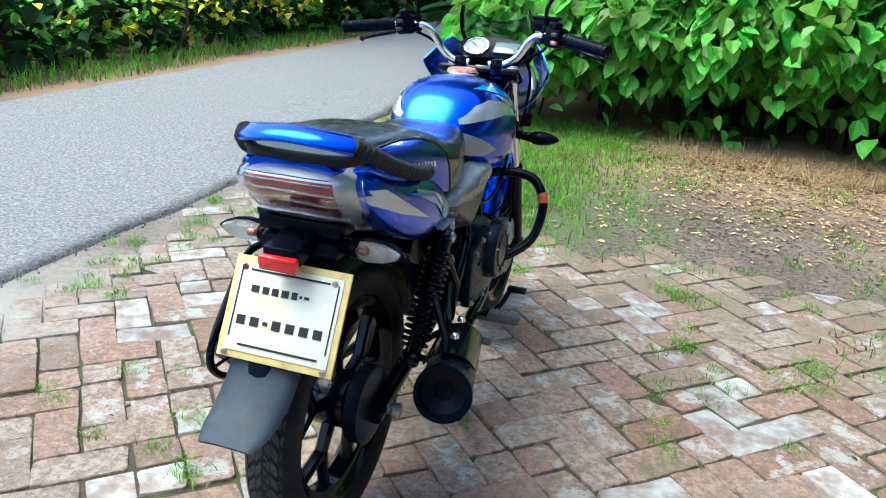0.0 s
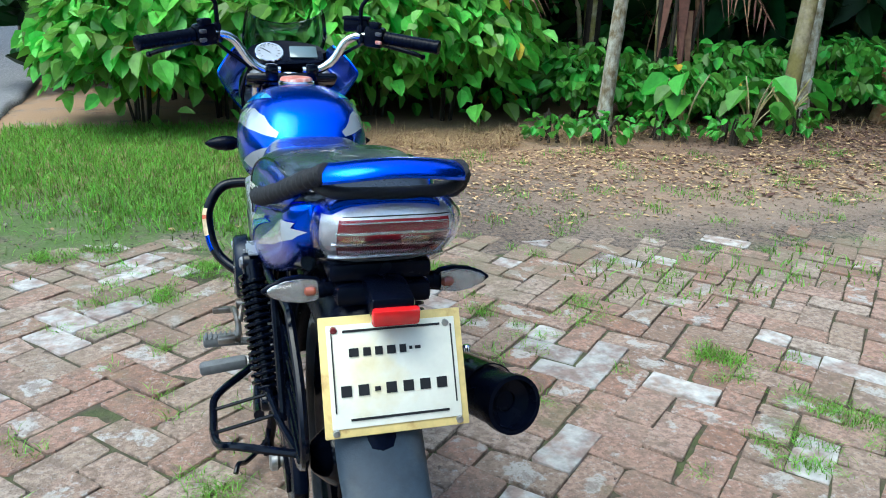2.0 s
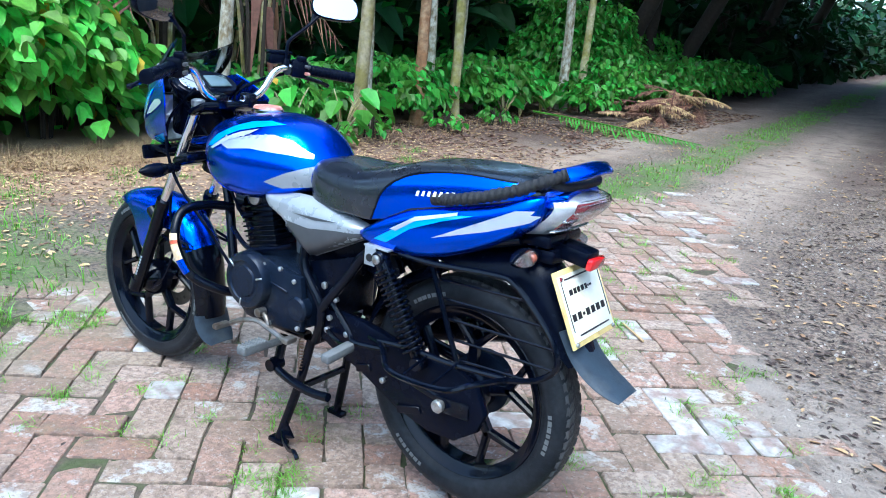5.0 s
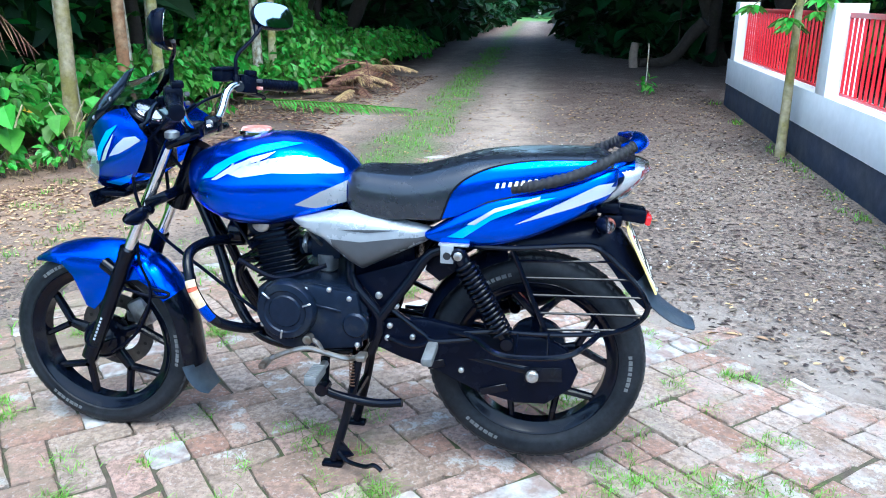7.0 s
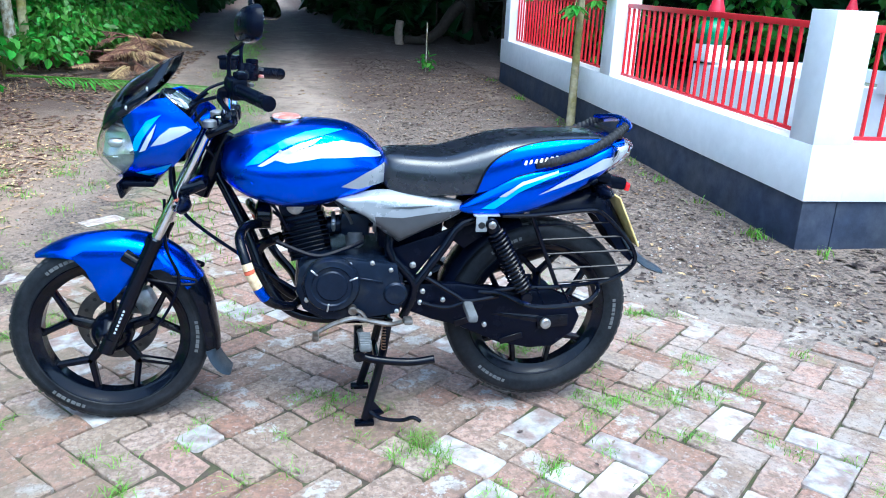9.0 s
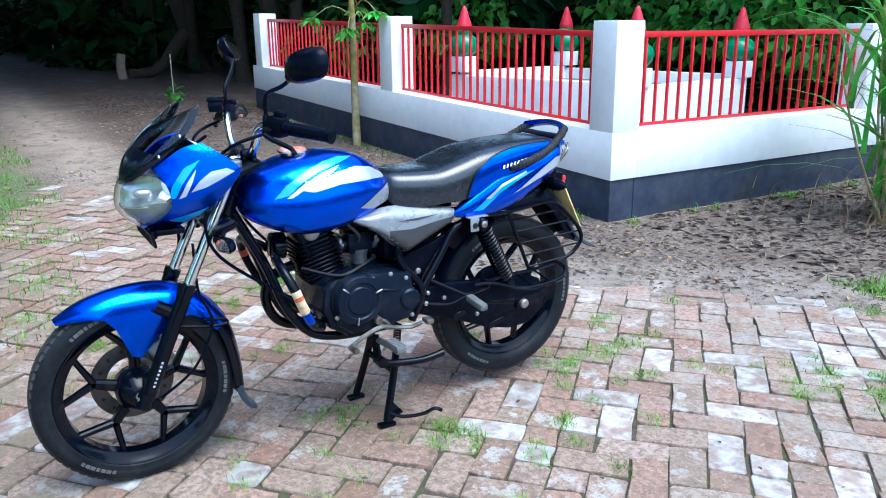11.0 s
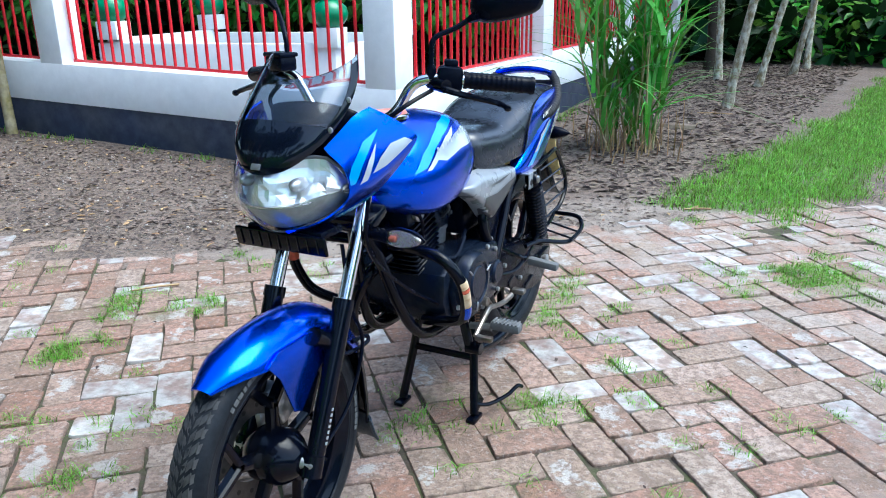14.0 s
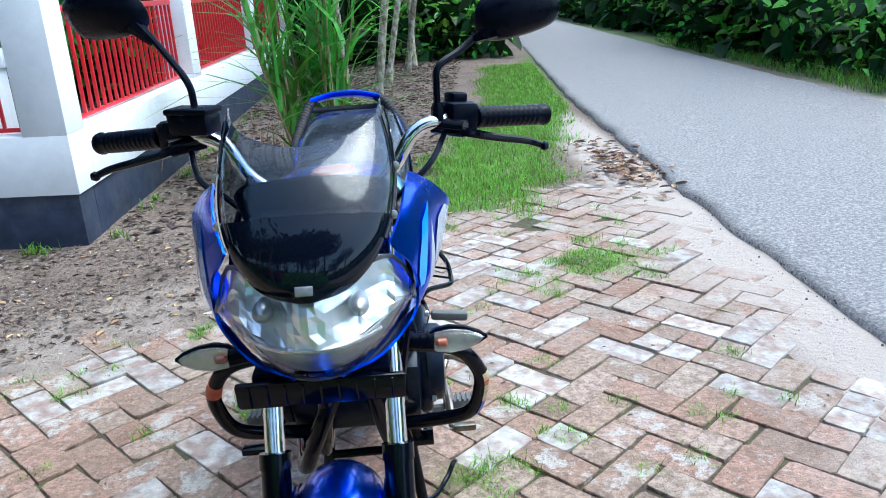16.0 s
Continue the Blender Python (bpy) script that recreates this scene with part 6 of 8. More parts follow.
# crash guard
for s in (-1, 1):
    pts = [(s * 0.05, 0.215, 0.640), (s * 0.12, 0.245, 0.650), (s * 0.200, 0.255, 0.640), (s * 0.240, 0.238, 0.590), (s * 0.246, 0.218, 0.535), (s * 0.225, 0.180, 0.465), (s * 0.155, 0.125, 0.420), (s * 0.07, 0.100, 0.400)]
    bm = bmesh.new()
    tube(bm, pts, 0.0140, 12, 6)
    guard = part("crash_guard", bm, BLACK, bike, "black tubular crash guard")
    line = spline(pts, 6)
    for i0, i1, m, lab in ((19, 21, TAPE, "cream tape band"), (21, 22, RED_TAPE, "red tape band"), (22, 26, TAPE, "cream tape band"), (26, 29, BLUE, "blue tape band")) if s < 0 else ((17, 20, RED_TAPE, "red tape band"),):
        bm = bmesh.new()
        tube(bm, line[i0:i1 + 1], 0.0152, 12, 1)
        if s < 0:
            bmesh.ops.recalc_face_normals(bm, faces=bm.faces[:])
            bmesh.ops.delete(bm, geom=[f for f in bm.faces if f.normal.x > -0.25], context="FACES")
        part("tape_band", bm, m, guard, lab)

# saree guard and step on the near side of the rear wheel
G = -0.112
bm = bmesh.new()
tube(bm, [(-0.135, -0.500, 0.690), (G - 0.02, -0.600, 0.690), (G - 0.006, -0.760, 0.702), (G - 0.004, -0.815, 0.695), (G, -0.890, 0.630), (G, -0.935, 0.575), (G, -0.943, 0.530), (G, -0.900, 0.488), (G, -0.828, 0.462)], 0.0075, 8, 5)
tube(bm, [(G - 0.016, -0.594, 0.688), (G - 0.014, -0.645, 0.570), (G - 0.012, -0.698, 0.450)], 0.0070, 8, 2)
sg = part("saree_guard", bm, BLACK, bike, "black tubular wheel guard with wire bars")
for y0, y1, z0, z1 in ((-0.610, -0.852, 0.650, 0.664), (-0.630, -0.898, 0.606, 0.618), (-0.650, -0.936, 0.560, 0.572), (-0.672, -0.938, 0.512, 0.524), (-0.694, -0.878, 0.466, 0.480)):
    bm = bmesh.new()
    tube(bm, [(G, y0, z0), (G, y1, z1)], 0.0036, 6, 1)
    part("wire_bar", bm, BLACK, sg)
bm = bmesh.new()
tube(bm, [(-0.150, -0.440, 0.455), (-0.175, -0.500, 0.458), (-0.238, -0.570, 0.444), (-0.246, -0.640, 0.440), (-0.240, -0.745, 0.450), (-0.205, -0.795, 0.470), (G, -0.828, 0.464)], 0.0075, 8, 5)
tube(bm, [(-0.165, -0.480, 0.462), (-0.150, -0.560, 0.466), (-0.135, -0.70, 0.462), (G, -0.82, 0.464)], 0.0070, 8, 4)
step = part("side_step", bm, BLACK, bike, "black tubular side step")
for y in (-0.62, -0.70):
    bm = bmesh.new()
    tube(bm, [(-0.142, y, 0.465), (-0.246, y, 0.442)], 0.0035, 6, 1)
    part("step_bar", bm, BLACK, step)

# exhaust on the far side
bm = bmesh.new()
tube(bm, [(0.0, 0.150, 0.585), (0.03, 0.215, 0.545), (0.07, 0.225, 0.460), (0.105, 0.170, 0.365), (0.125, 0.050, 0.325), (0.140, -0.120, 0.322), (0.165, -0.250, 0.345)], 0.0165, 12, 6)
part("exhaust_pipe", bm, BLACK, bike)
m0, m1 = Vector((0.165, -0.240, 0.345)), Vector((0.280, -0.800, 0.490))
d = (m1 - m0).normalized()
turn = d.to_track_quat("X", "Z").to_matrix()
L = (m1 - m0).length
bm = bmesh.new()
lathe(bm, [(0, 0.020), (0.05, 0.030), (0.12, 0.043), (0.20, 0.049), (L - 0.05, 0.052), (L - 0.015, 0.056), (L, 0.055), (L, 0.047), (L - 0.02, 0.043), (L - 0.03, 0.020), (L - 0.035, 0.019)], m0, "x", 32, turn=turn)
muf = part("muffler", bm, MATT_BLACK, bike, "black muffler with a flared end")
bm = bmesh.new()
rows = []
for k in range(9):
    a = radians(30 + 15 * k)
    rows.append([m0 + turn @ Vector((x, 0.060 * math.cos(a), 0.060 * math.sin(a))) for x in (0.20, 0.28, 0.38, 0.50)])
sheet(bm, rows, 0.003)
part("heat_shield", bm, BLACK, muf, "black metal heat shield")
for x in (0.24, 0.42):
    bm = bmesh.new()
    lathe(bm, [(0.070, 0.010), (0.078, 0.010), (0.082, 0.006)], m0 + turn @ Vector((x, 0, 0)), "z", 10, turn=turn)
    part("shield_bolt", bm, CHROME, muf)
bm = bmesh.new()
tube(bm, [m0 + turn @ Vector((0.36, -0.02, 0.05)), (0.155, -0.52, 0.58)], 0.010, 8, 1)
part("muffler_bracket", bm, BLACK, bike)

# ---- plants ----
rng = np.random.default_rng(5)


def leaves(name, pos, way, size, width, material, parent=None, label="", fold=0.18, droop=0.25, roll=1.0):
    """Many folded leaves in one mesh: a base, a direction and a length for each."""
    n = len(pos)
    pos, way, size = np.asarray(pos, float), np.asarray(way, float), np.asarray(size, float)[:, None]
    way = way / np.maximum(np.linalg.norm(way, axis=1, keepdims=True), 1e-6)
    ref = np.tile([0.0, 0.0, 1.0], (n, 1)) + rng.normal(0, 0.35 * roll, (n, 3))
    side = np.cross(way, ref)
    side /= np.maximum(np.linalg.norm(side, axis=1, keepdims=True), 1e-6)
    up = np.cross(side, way)
    w = size * width
    pts = []
    for f, s in ((0.0, 0.0), (0.14, 0.33), (0.44, 0.50), (0.80, 0.27), (1.0, 0.0), (0.80, -0.27), (0.44, -0.50), (0.14, -0.33)):
        pts.append(pos + way * size * f + side * w * s + up * (w * fold * abs(s) * 2 - size * droop * f * f))
    verts = np.stack(pts, 1).reshape(-1, 3)
    faces = []
    for k in range(n):
        b = 8 * k
        faces += [(b, b + 1, b + 2, b + 3, b + 4), (b, b + 4, b + 5, b + 6, b + 7)]
    ob = quick(name, verts.tolist(), faces, material, parent, label)
    ob["kind"] = "stuff"
    return ob


def blades(name, pos, height, width, lean, material, parent=None, label="", seg=3):
    """Many tapering bent blades in one mesh."""
    n = len(pos)
    pos, height = np.asarray(pos, float), np.asarray(height, float)[:, None]
    a = rng.uniform(0, 2 * np.pi, n)
    out = np.stack([np.cos(a), np.sin(a), np.zeros(n)], 1)
    t = a + np.pi / 2 + rng.normal(0, 0.5, n)
    side = np.stack([np.cos(t), np.sin(t), np.zeros(n)], 1)
    bend = np.abs(rng.normal(lean, lean * 0.5, n))[:, None]
    cols = []
    for k in range(seg + 1):
        f = k / seg
        c = pos + out * height * bend * f ** 1.8 + np.array([0, 0, 1.0]) * height * (f - 0.45 * np.minimum(bend, 1.6) * f ** 2.6)
        w = width * (1 - f) ** 0.7 * np.ones((n, 1))
        cols += [c - side * w, c + side * w] if k < seg else [c]
    verts = np.stack(cols, 1).reshape(-1, 3)
    m = 2 * seg + 1
    faces = []
    for i in range(n):
        b = i * m
        for k in range(seg - 1):
            faces.append((b + 2 * k, b + 2 * k + 1, b + 2 * k + 3, b + 2 * k + 2))
        faces.append((b + 2 * seg - 2, b + 2 * seg - 1, b + 2 * seg))
    ob = quick(name, verts.tolist(), faces, material, parent, label)
    ob["kind"] = "stuff"
    return ob


def local(ob, parent):
    ob.matrix_parent_inverse = Matrix.Translation(parent.location).inverted()
    return ob


def shell_points(n, c, r, low=0.0, deep=0.45):
    """Random places in the outer part of a lumpy dome, with outward directions."""
    d = rng.normal(0, 1, (n, 3))
    d[:, 2] = np.abs(d[:, 2]) * 0.9 - 0.25
    d /= np.linalg.norm(d, axis=1, keepdims=True)
    lump = 1 + 0.16 * np.sin(d[:, 0] * 7 + c[0] * 3) * np.cos(d[:, 1] * 6 + c[1]) + 0.10 * np.sin(d[:, 2] * 11 + c[0])
    f = 1 - deep * rng.random(n) ** 1.7
    p = np.array(c) + d * np.array(r) * (lump * f)[:, None]
    p[:, 2] = np.maximum(p[:, 2], low + 0.03 + 0.1 * rng.random(n))
    return p, d


def shrub(x, y, r, h, n, size, material, label, group="shrubs beside the track", yellow=0, width=0.80, category="shrub"):
    z = gz(x, y)
    t = root("shrub", x, y, z, label, category, group)
    bm = bmesh.new()
    for k in range(7):
        a = rng.uniform(0, 6.28)
        q = rng.uniform(0.2, 0.75)
        tube(bm, [(0.08 * math.cos(a), 0.08 * math.sin(a), -0.03), (r * q * 0.5 * math.cos(a), r * q * 0.5 * math.sin(a), h * 0.5), (r * q * math.cos(a), r * q * math.sin(a), h * rng.uniform(0.75, 0.95))], (0.014, 0.005), 5, 3)
    part("stem_mass", bm, DARK_BARK, t)["kind"] = "stuff"
    p, d = shell_points(n, (0, 0, h * 0.42), (r, r, h * 0.58))
    way = d * np.array([1, 1, 0.1]) + rng.normal(0, 0.5, (n, 3)) + np.array([0, 0, -0.65])
    leaves("foliage", p, way, rng.uniform(0.6, 1.15, n) * size, width, material, t)
    if yellow:
        i = rng.integers(0, n, yellow)
        leaves("yellow_leaves", p[i] + d[i] * 0.05, way[i], rng.uniform(0.7, 1.1, yellow) * size, width, LEAF_C, t, "yellowing leaves")
    return t


# the leafy hedge north of the paving
HL = "dense green shrub with broad leaves behind the bike"
for x, y, r, h in ((-0.75, 4.75, 0.75, 1.35), (-0.1, 5.0, 0.9, 1.8), (0.55, 4.85, 0.85, 1.75), (1.15, 4.95, 0.95, 1.9), (1.75, 4.8, 0.75, 1.5), (2.15, 5.2, 0.6, 1.3), (0.5, 5.9, 1.1, 2.3), (1.6, 6.0, 1.1, 2.4), (-0.5, 6.0, 1.0, 2.0)):
    shrub(x, y, r, h, int(1150 * r * h), 0.175, LEAF_H, HL, "hedge shrubs", yellow=4)
for x, y, r, h in ((3.1, 4.75, 0.55, 0.72), (3.75, 4.5, 0.5, 0.62), (4.3, 4.5, 0.5, 0.75), (4.9, 4.75, 0.55, 0.70), (5.7, 4.45, 0.6, 0.80), (6.5, 4.75, 0.6, 0.75), (7.3, 4.6, 0.6, 0.80), (8.1, 4.6, 0.7, 0.85), (9.0, 4.7, 0.6, 0.75), (10.6, 5.0, 0.8, 1.0), (11.3, 5.2, 0.9, 1.9), (12.3, 5.0, 0.9, 1.8), (13.6, 5.4, 1.0, 1.4), (15.5, 5.5, 1.2, 1.3)):
    shrub(x, y, r, h, int(1000 * r * h + 200), 0.13, LEAF_A, "leafy green undergrowth plant at the wood's edge", "undergrowth at the wood's edge", yellow=2 if x < 5 else 0)
for x, y, r, h in ((9.7, 3.75, 0.45, 0.5), (10.6, 3.7, 0.6, 0.8), (11.4, 3.9, 0.6, 0.9), (12.4, 3.75, 0.6, 0.7), (13.4, 3.8, 0.7, 0.8), (14.5, 3.7, 0.7, 0.9), (15.7, 3.6, 0.7, 0.8), (17.0, 3.5, 0.7, 0.8)):
    shrub(x, y, r, h, int(900 * r * h + 150), 0.13, LEAF_A, "leafy green undergrowth beside the far track", "undergrowth along the far track")
for x, y, r, h in ((4.6, -8.9, 0.9, 1.9), (6.2, -9.2, 1.0, 2.2), (7.9, -8.8, 0.9, 1.8), (9.9, -6.9, 0.9, 1.8), (3.0, -9.6, 0.9, 2.0), (11.0, -5.0, 0.9, 1.6)):
    shrub(x, y, r, h, int(380 * r * h), 0.20, LEAF_A, "green shrub beyond the walled plot", "shrubs beyond the plot")
for x, y in ((2.35, 3.75), (2.75, 3.62), (3.3, 3.7), (3.8, 3.45), (4.6, 3.65), (5.8, 3.6), (7.0, 3.65)):
    shrub(x, y, 0.22, 0.26, 60, 0.09, LEAF_A, "low green seedling plant at the wood's edge", "seedlings at the wood's edge")
# broad arum leaves low at the edge
for x, y in ((3.55, 3.75), (4.05, 3.55), (4.55, 3.75), (7.6, 3.9), (8.2, 4.0), (8.6, 3.9)):
    z = gz(x, y)
    t = root("taro_plant", x, y, z, "low taro plant with large green heart-shaped leaves", "plant", "taro plants")
    n = 8
    a = rng.uniform(0, 6.28, n)
    p = np.stack([0.16 * np.cos(a), 0.16 * np.sin(a), rng.uniform(0.22, 0.55, n)], 1)
    leaves("leaf", p, np.stack([np.cos(a), np.sin(a), -0.5 * np.ones(n)], 1), rng.uniform(0.18, 0.30, n), 0.82, LEAF_A, t)
    bm = bmesh.new()
    for q in p:
        tube(bm, [(0, 0, -0.02), (q[0] * 0.4, q[1] * 0.4, q[2] * 0.6), tuple(q)], (0.010, 0.006), 5, 3)
    part("stalk_mass", bm, BARK_GREEN, t)["kind"] = "stuff"


def tree(x, y, r, h, bark, label, lean=(0, 0), crown=1.5, n=150, leaf=0.30, group="trees at the wood's edge", first=None, dark=True):
    z = gz(x, y)
    t = root("tree", x, y, z, label, "tree", group)
    bm = bmesh.new()
    kx, ky = rng.uniform(-0.04, 0.04, 2) * h
    tube(bm, [(0, 0, -0.05), (lean[0] * 0.25 + kx * 0.4, lean[1] * 0.25 + ky * 0.4, h * 0.25), (lean[0] * 0.6 + kx, lean[1] * 0.6 + ky, h * 0.6), (lean[0], lean[1], h)], (r, r * 0.62), 12, 8)
    for v in bm.verts:
        if v.co.z < 0.25:
            k = 1 + 0.35 * (0.25 - max(v.co.z, 0)) / 0.25
            v.co.x, v.co.y = v.co.x * k, v.co.y * k
        w = 1 + 0.10 * noise.noise(Vector((v.co.x * 9 + x, v.co.y * 9 + y, v.co.z * 3)))
        ax, ay = lean[0] * v.co.z / h, lean[1] * v.co.z / h
        v.co.x, v.co.y = ax + (v.co.x - ax) * w, ay + (v.co.y - ay) * w
    part("trunk", bm, bark, t)
    for k in range(5):
        bm = bmesh.new()
        a = rng.uniform(0, 6.28)
        b = h * rng.uniform(0.72, 0.95)
        f = b / h
        s = Vector((lean[0] * f, lean[1] * f, b))
        e = s + Vector((math.cos(a) * crown * 0.7, math.sin(a) * crown * 0.7, crown * rng.uniform(0.2, 0.6)))
        tube(bm, [s, (s + e) / 2 + Vector((0, 0, 0.12)), e], (r * 0.45, r * 0.12), 6, 3)
        part("limb", bm, bark, t)
    p, d = shell_points(n, (lean[0], lean[1], h + crown * 0.25), (crown, crown, crown * 0.8), deep=0.8)
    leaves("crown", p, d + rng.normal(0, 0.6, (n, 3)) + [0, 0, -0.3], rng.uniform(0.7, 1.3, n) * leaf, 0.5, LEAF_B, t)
    return t


LT = "slender tree trunk blotched with pale lichen"
for x, y, r, h, bark, lean in ((2.93, 4.00, 0.066, 4.2, BARK, (0.12, 0.15)), (4.74, 3.98, 0.075, 4.4, BARK_GREEN, (0.1, 0.2)), (5.02, 4.12, 0.070, 4.6, BARK, (0.30, 0.1)), (5.94, 4.11, 0.075, 4.4, RED_BARK, (0.15, 0.2)),
                               (6.55, 4.40, 0.065, 4.8, BARK, (0.1, 0.1)), (6.80, 4.18, 0.070, 4.2, BARK_GREEN, (0.3, 0.2)), (7.25, 4.50, 0.075, 4.8, BARK, (0.2, 0.1)), (8.9, 5.6, 0.11, 5.0, DARK_BARK, (0.0, 0.2)),
                               (9.68, 4.12, 0.085, 4.6, BARK, (0.25, 0.1)), (10.45, 4.20, 0.070, 4.2, BARK_GREEN, (0.3, 0.1)), (10.9, 6.3, 0.12, 5.2, BARK_GREEN, (0.1, 0.1)), (14.2, 6.6, 0.13, 5.2, DARK_BARK, (0.1, -0.2)), (3.6, 6.3, 0.13, 5.0, DARK_BARK, (0, 0)), (5.7, 6.6, 0.12, 5.2, DARK_BARK, (0.2, 0)), (7.9, 7.2, 0.14, 5.4, DARK_BARK, (0, 0.2)), (11.2, 7.2, 0.14, 5.4, DARK_BARK, (0, 0))):
    tree(x, y, r, h, bark, LT if bark is BARK else "slender reddish brown tree trunk" if bark is RED_BARK else "slender mossy brown tree trunk" if bark is BARK_GREEN else "dark-barked tree in the shaded wood", lean)
for x, y, r, h, bark, lean in ((0.12, -7.15, 0.050, 4.0, BARK, (-0.55, -0.1)), (0.02, -9.2, 0.046, 4.2, BARK, (-0.75, 0.0)), (-0.28, -10.95, 0.050, 4.2, BARK, (-0.70, 0.0)), (-0.42, -12.0, 0.050, 4.2, BARK, (0.1, 0.0)), (0.95, -11.4, 0.08, 4.4, DARK_BARK, (0.0, 0.1)), (0.6, -9.9, 0.05, 4.2, BARK, (0.2, 0.1))):
    tree(x, y, r, h, bark, LT, lean, group="trees along the road")
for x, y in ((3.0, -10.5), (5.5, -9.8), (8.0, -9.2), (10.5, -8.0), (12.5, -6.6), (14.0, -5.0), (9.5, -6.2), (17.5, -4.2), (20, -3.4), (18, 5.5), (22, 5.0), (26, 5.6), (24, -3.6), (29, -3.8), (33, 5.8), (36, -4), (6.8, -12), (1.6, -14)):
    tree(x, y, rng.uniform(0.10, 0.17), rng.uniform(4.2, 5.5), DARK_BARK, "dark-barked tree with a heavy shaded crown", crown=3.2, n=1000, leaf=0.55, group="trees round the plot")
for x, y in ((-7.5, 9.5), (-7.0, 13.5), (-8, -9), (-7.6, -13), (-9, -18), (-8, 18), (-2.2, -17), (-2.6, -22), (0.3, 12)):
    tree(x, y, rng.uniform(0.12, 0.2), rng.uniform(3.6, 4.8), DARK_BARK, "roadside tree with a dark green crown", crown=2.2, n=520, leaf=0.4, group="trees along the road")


# dense growth closing the wood on all sides, shade put into its leaf colour
def thicket(name, x0, x1, y0, y1, h, n, size, label, material=None):
    mx, my = (x0 + x1) / 2, (y0 + y1) / 2
    t = root(name, mx, my, gz(mx, my), label, "undergrowth")
    x, y = rng.uniform(x0, x1, n) - mx, rng.uniform(y0, y1, n) - my
    z = h * rng.random(n) ** 0.9 * (0.65 + 0.35 * np.sin(x * 1.7 + y * 2.3) * np.cos(y * 1.1))
    z = np.abs(z) + 0.02
    p = np.stack([x, y, z], 1)
    for i in range(n):
        p[i, 2] += gz(x[i] + mx, y[i] + my) - t.location.z
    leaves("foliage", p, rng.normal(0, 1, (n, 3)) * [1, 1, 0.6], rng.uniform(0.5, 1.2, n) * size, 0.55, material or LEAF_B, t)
    bm = bmesh.new()
    for k in range(max(6, n // 260)):
        a, b = rng.uniform(x0, x1) - mx, rng.uniform(y0, y1) - my
        tube(bm, [(a, b, -0.1), (a + rng.uniform(-0.2, 0.2), b + rng.uniform(-0.2, 0.2), h * 0.5), (a + rng.uniform(-0.5, 0.5), b + rng.uniform(-0.5, 0.5), h * 0.95)], (0.022, 0.008), 5, 3)
    # oversized leaves fill the gaps; inner shade is in their LEAF_B colour
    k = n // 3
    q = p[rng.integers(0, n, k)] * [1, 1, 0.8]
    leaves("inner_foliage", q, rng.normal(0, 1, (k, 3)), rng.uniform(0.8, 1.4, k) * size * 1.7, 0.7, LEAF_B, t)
    part("stem_mass", bm, DARK_BARK, t)["kind"] = "stuff"
    return t


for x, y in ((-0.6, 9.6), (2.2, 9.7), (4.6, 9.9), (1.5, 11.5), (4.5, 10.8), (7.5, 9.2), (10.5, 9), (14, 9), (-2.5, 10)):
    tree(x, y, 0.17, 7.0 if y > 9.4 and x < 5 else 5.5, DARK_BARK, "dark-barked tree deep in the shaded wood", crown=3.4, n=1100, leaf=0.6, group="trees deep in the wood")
# low dense crowns above the view, added to shade the far track
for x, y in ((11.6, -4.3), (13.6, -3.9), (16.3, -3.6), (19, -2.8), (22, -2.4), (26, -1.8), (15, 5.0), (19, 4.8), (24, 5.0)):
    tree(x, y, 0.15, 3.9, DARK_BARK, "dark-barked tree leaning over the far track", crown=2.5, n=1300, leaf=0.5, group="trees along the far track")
DT = "dense undergrowth closing the wood, green darkened for shade"
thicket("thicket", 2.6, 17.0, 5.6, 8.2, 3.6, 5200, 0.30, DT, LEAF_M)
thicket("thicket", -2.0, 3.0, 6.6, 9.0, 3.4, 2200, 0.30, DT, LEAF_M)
thicket("thicket", 16.0, 46.0, 4.6, 8.0, 3.6, 4200, 0.42, DT)
thicket("thicket", 16.5, 46.0, -6.5, -2.9, 3.4, 4200, 0.42, DT)
thicket("thicket", 18.0, 27.0, -3.4, -1.0, 2.8, 2200, 0.30, DT)
thicket("thicket", 26.0, 48.0, -3.4, 0.2, 3.0, 2600, 0.40, DT)
thicket("thicket", 17.0, 48.0, 3.2, 4.8, 2.0, 2600, 0.30, DT)
thicket("thicket", 2.2, 17.0, -14.0, -9.2, 3.6, 4600, 0.38, DT)
thicket("thicket", 10.2, 17.0, -9.2, -4.4, 3.4, 3400, 0.36, DT)
thicket("thicket", 0.4, 2.6, -17.0, -12.6, 3.0, 1500, 0.30, DT)
thicket("thicket", -2.1, 0.4, -17.0, -12.6, 1.5, 1300, 0.24, "leafy green roadside growth", LEAF_H)
thicket("thicket", -5.2, -3.4, -60, -30, 2.6, 900, 0.5, DT)
thicket("thicket", -3.0, 4.0, -40, -17.5, 3.2, 2400, 0.5, DT)
thicket("thicket", 60.0, 90.0, -16.0, 24.0, 6.0, 2600, 1.1, "distant green trees beyond the field")
RV = "tangled green roadside hedge"
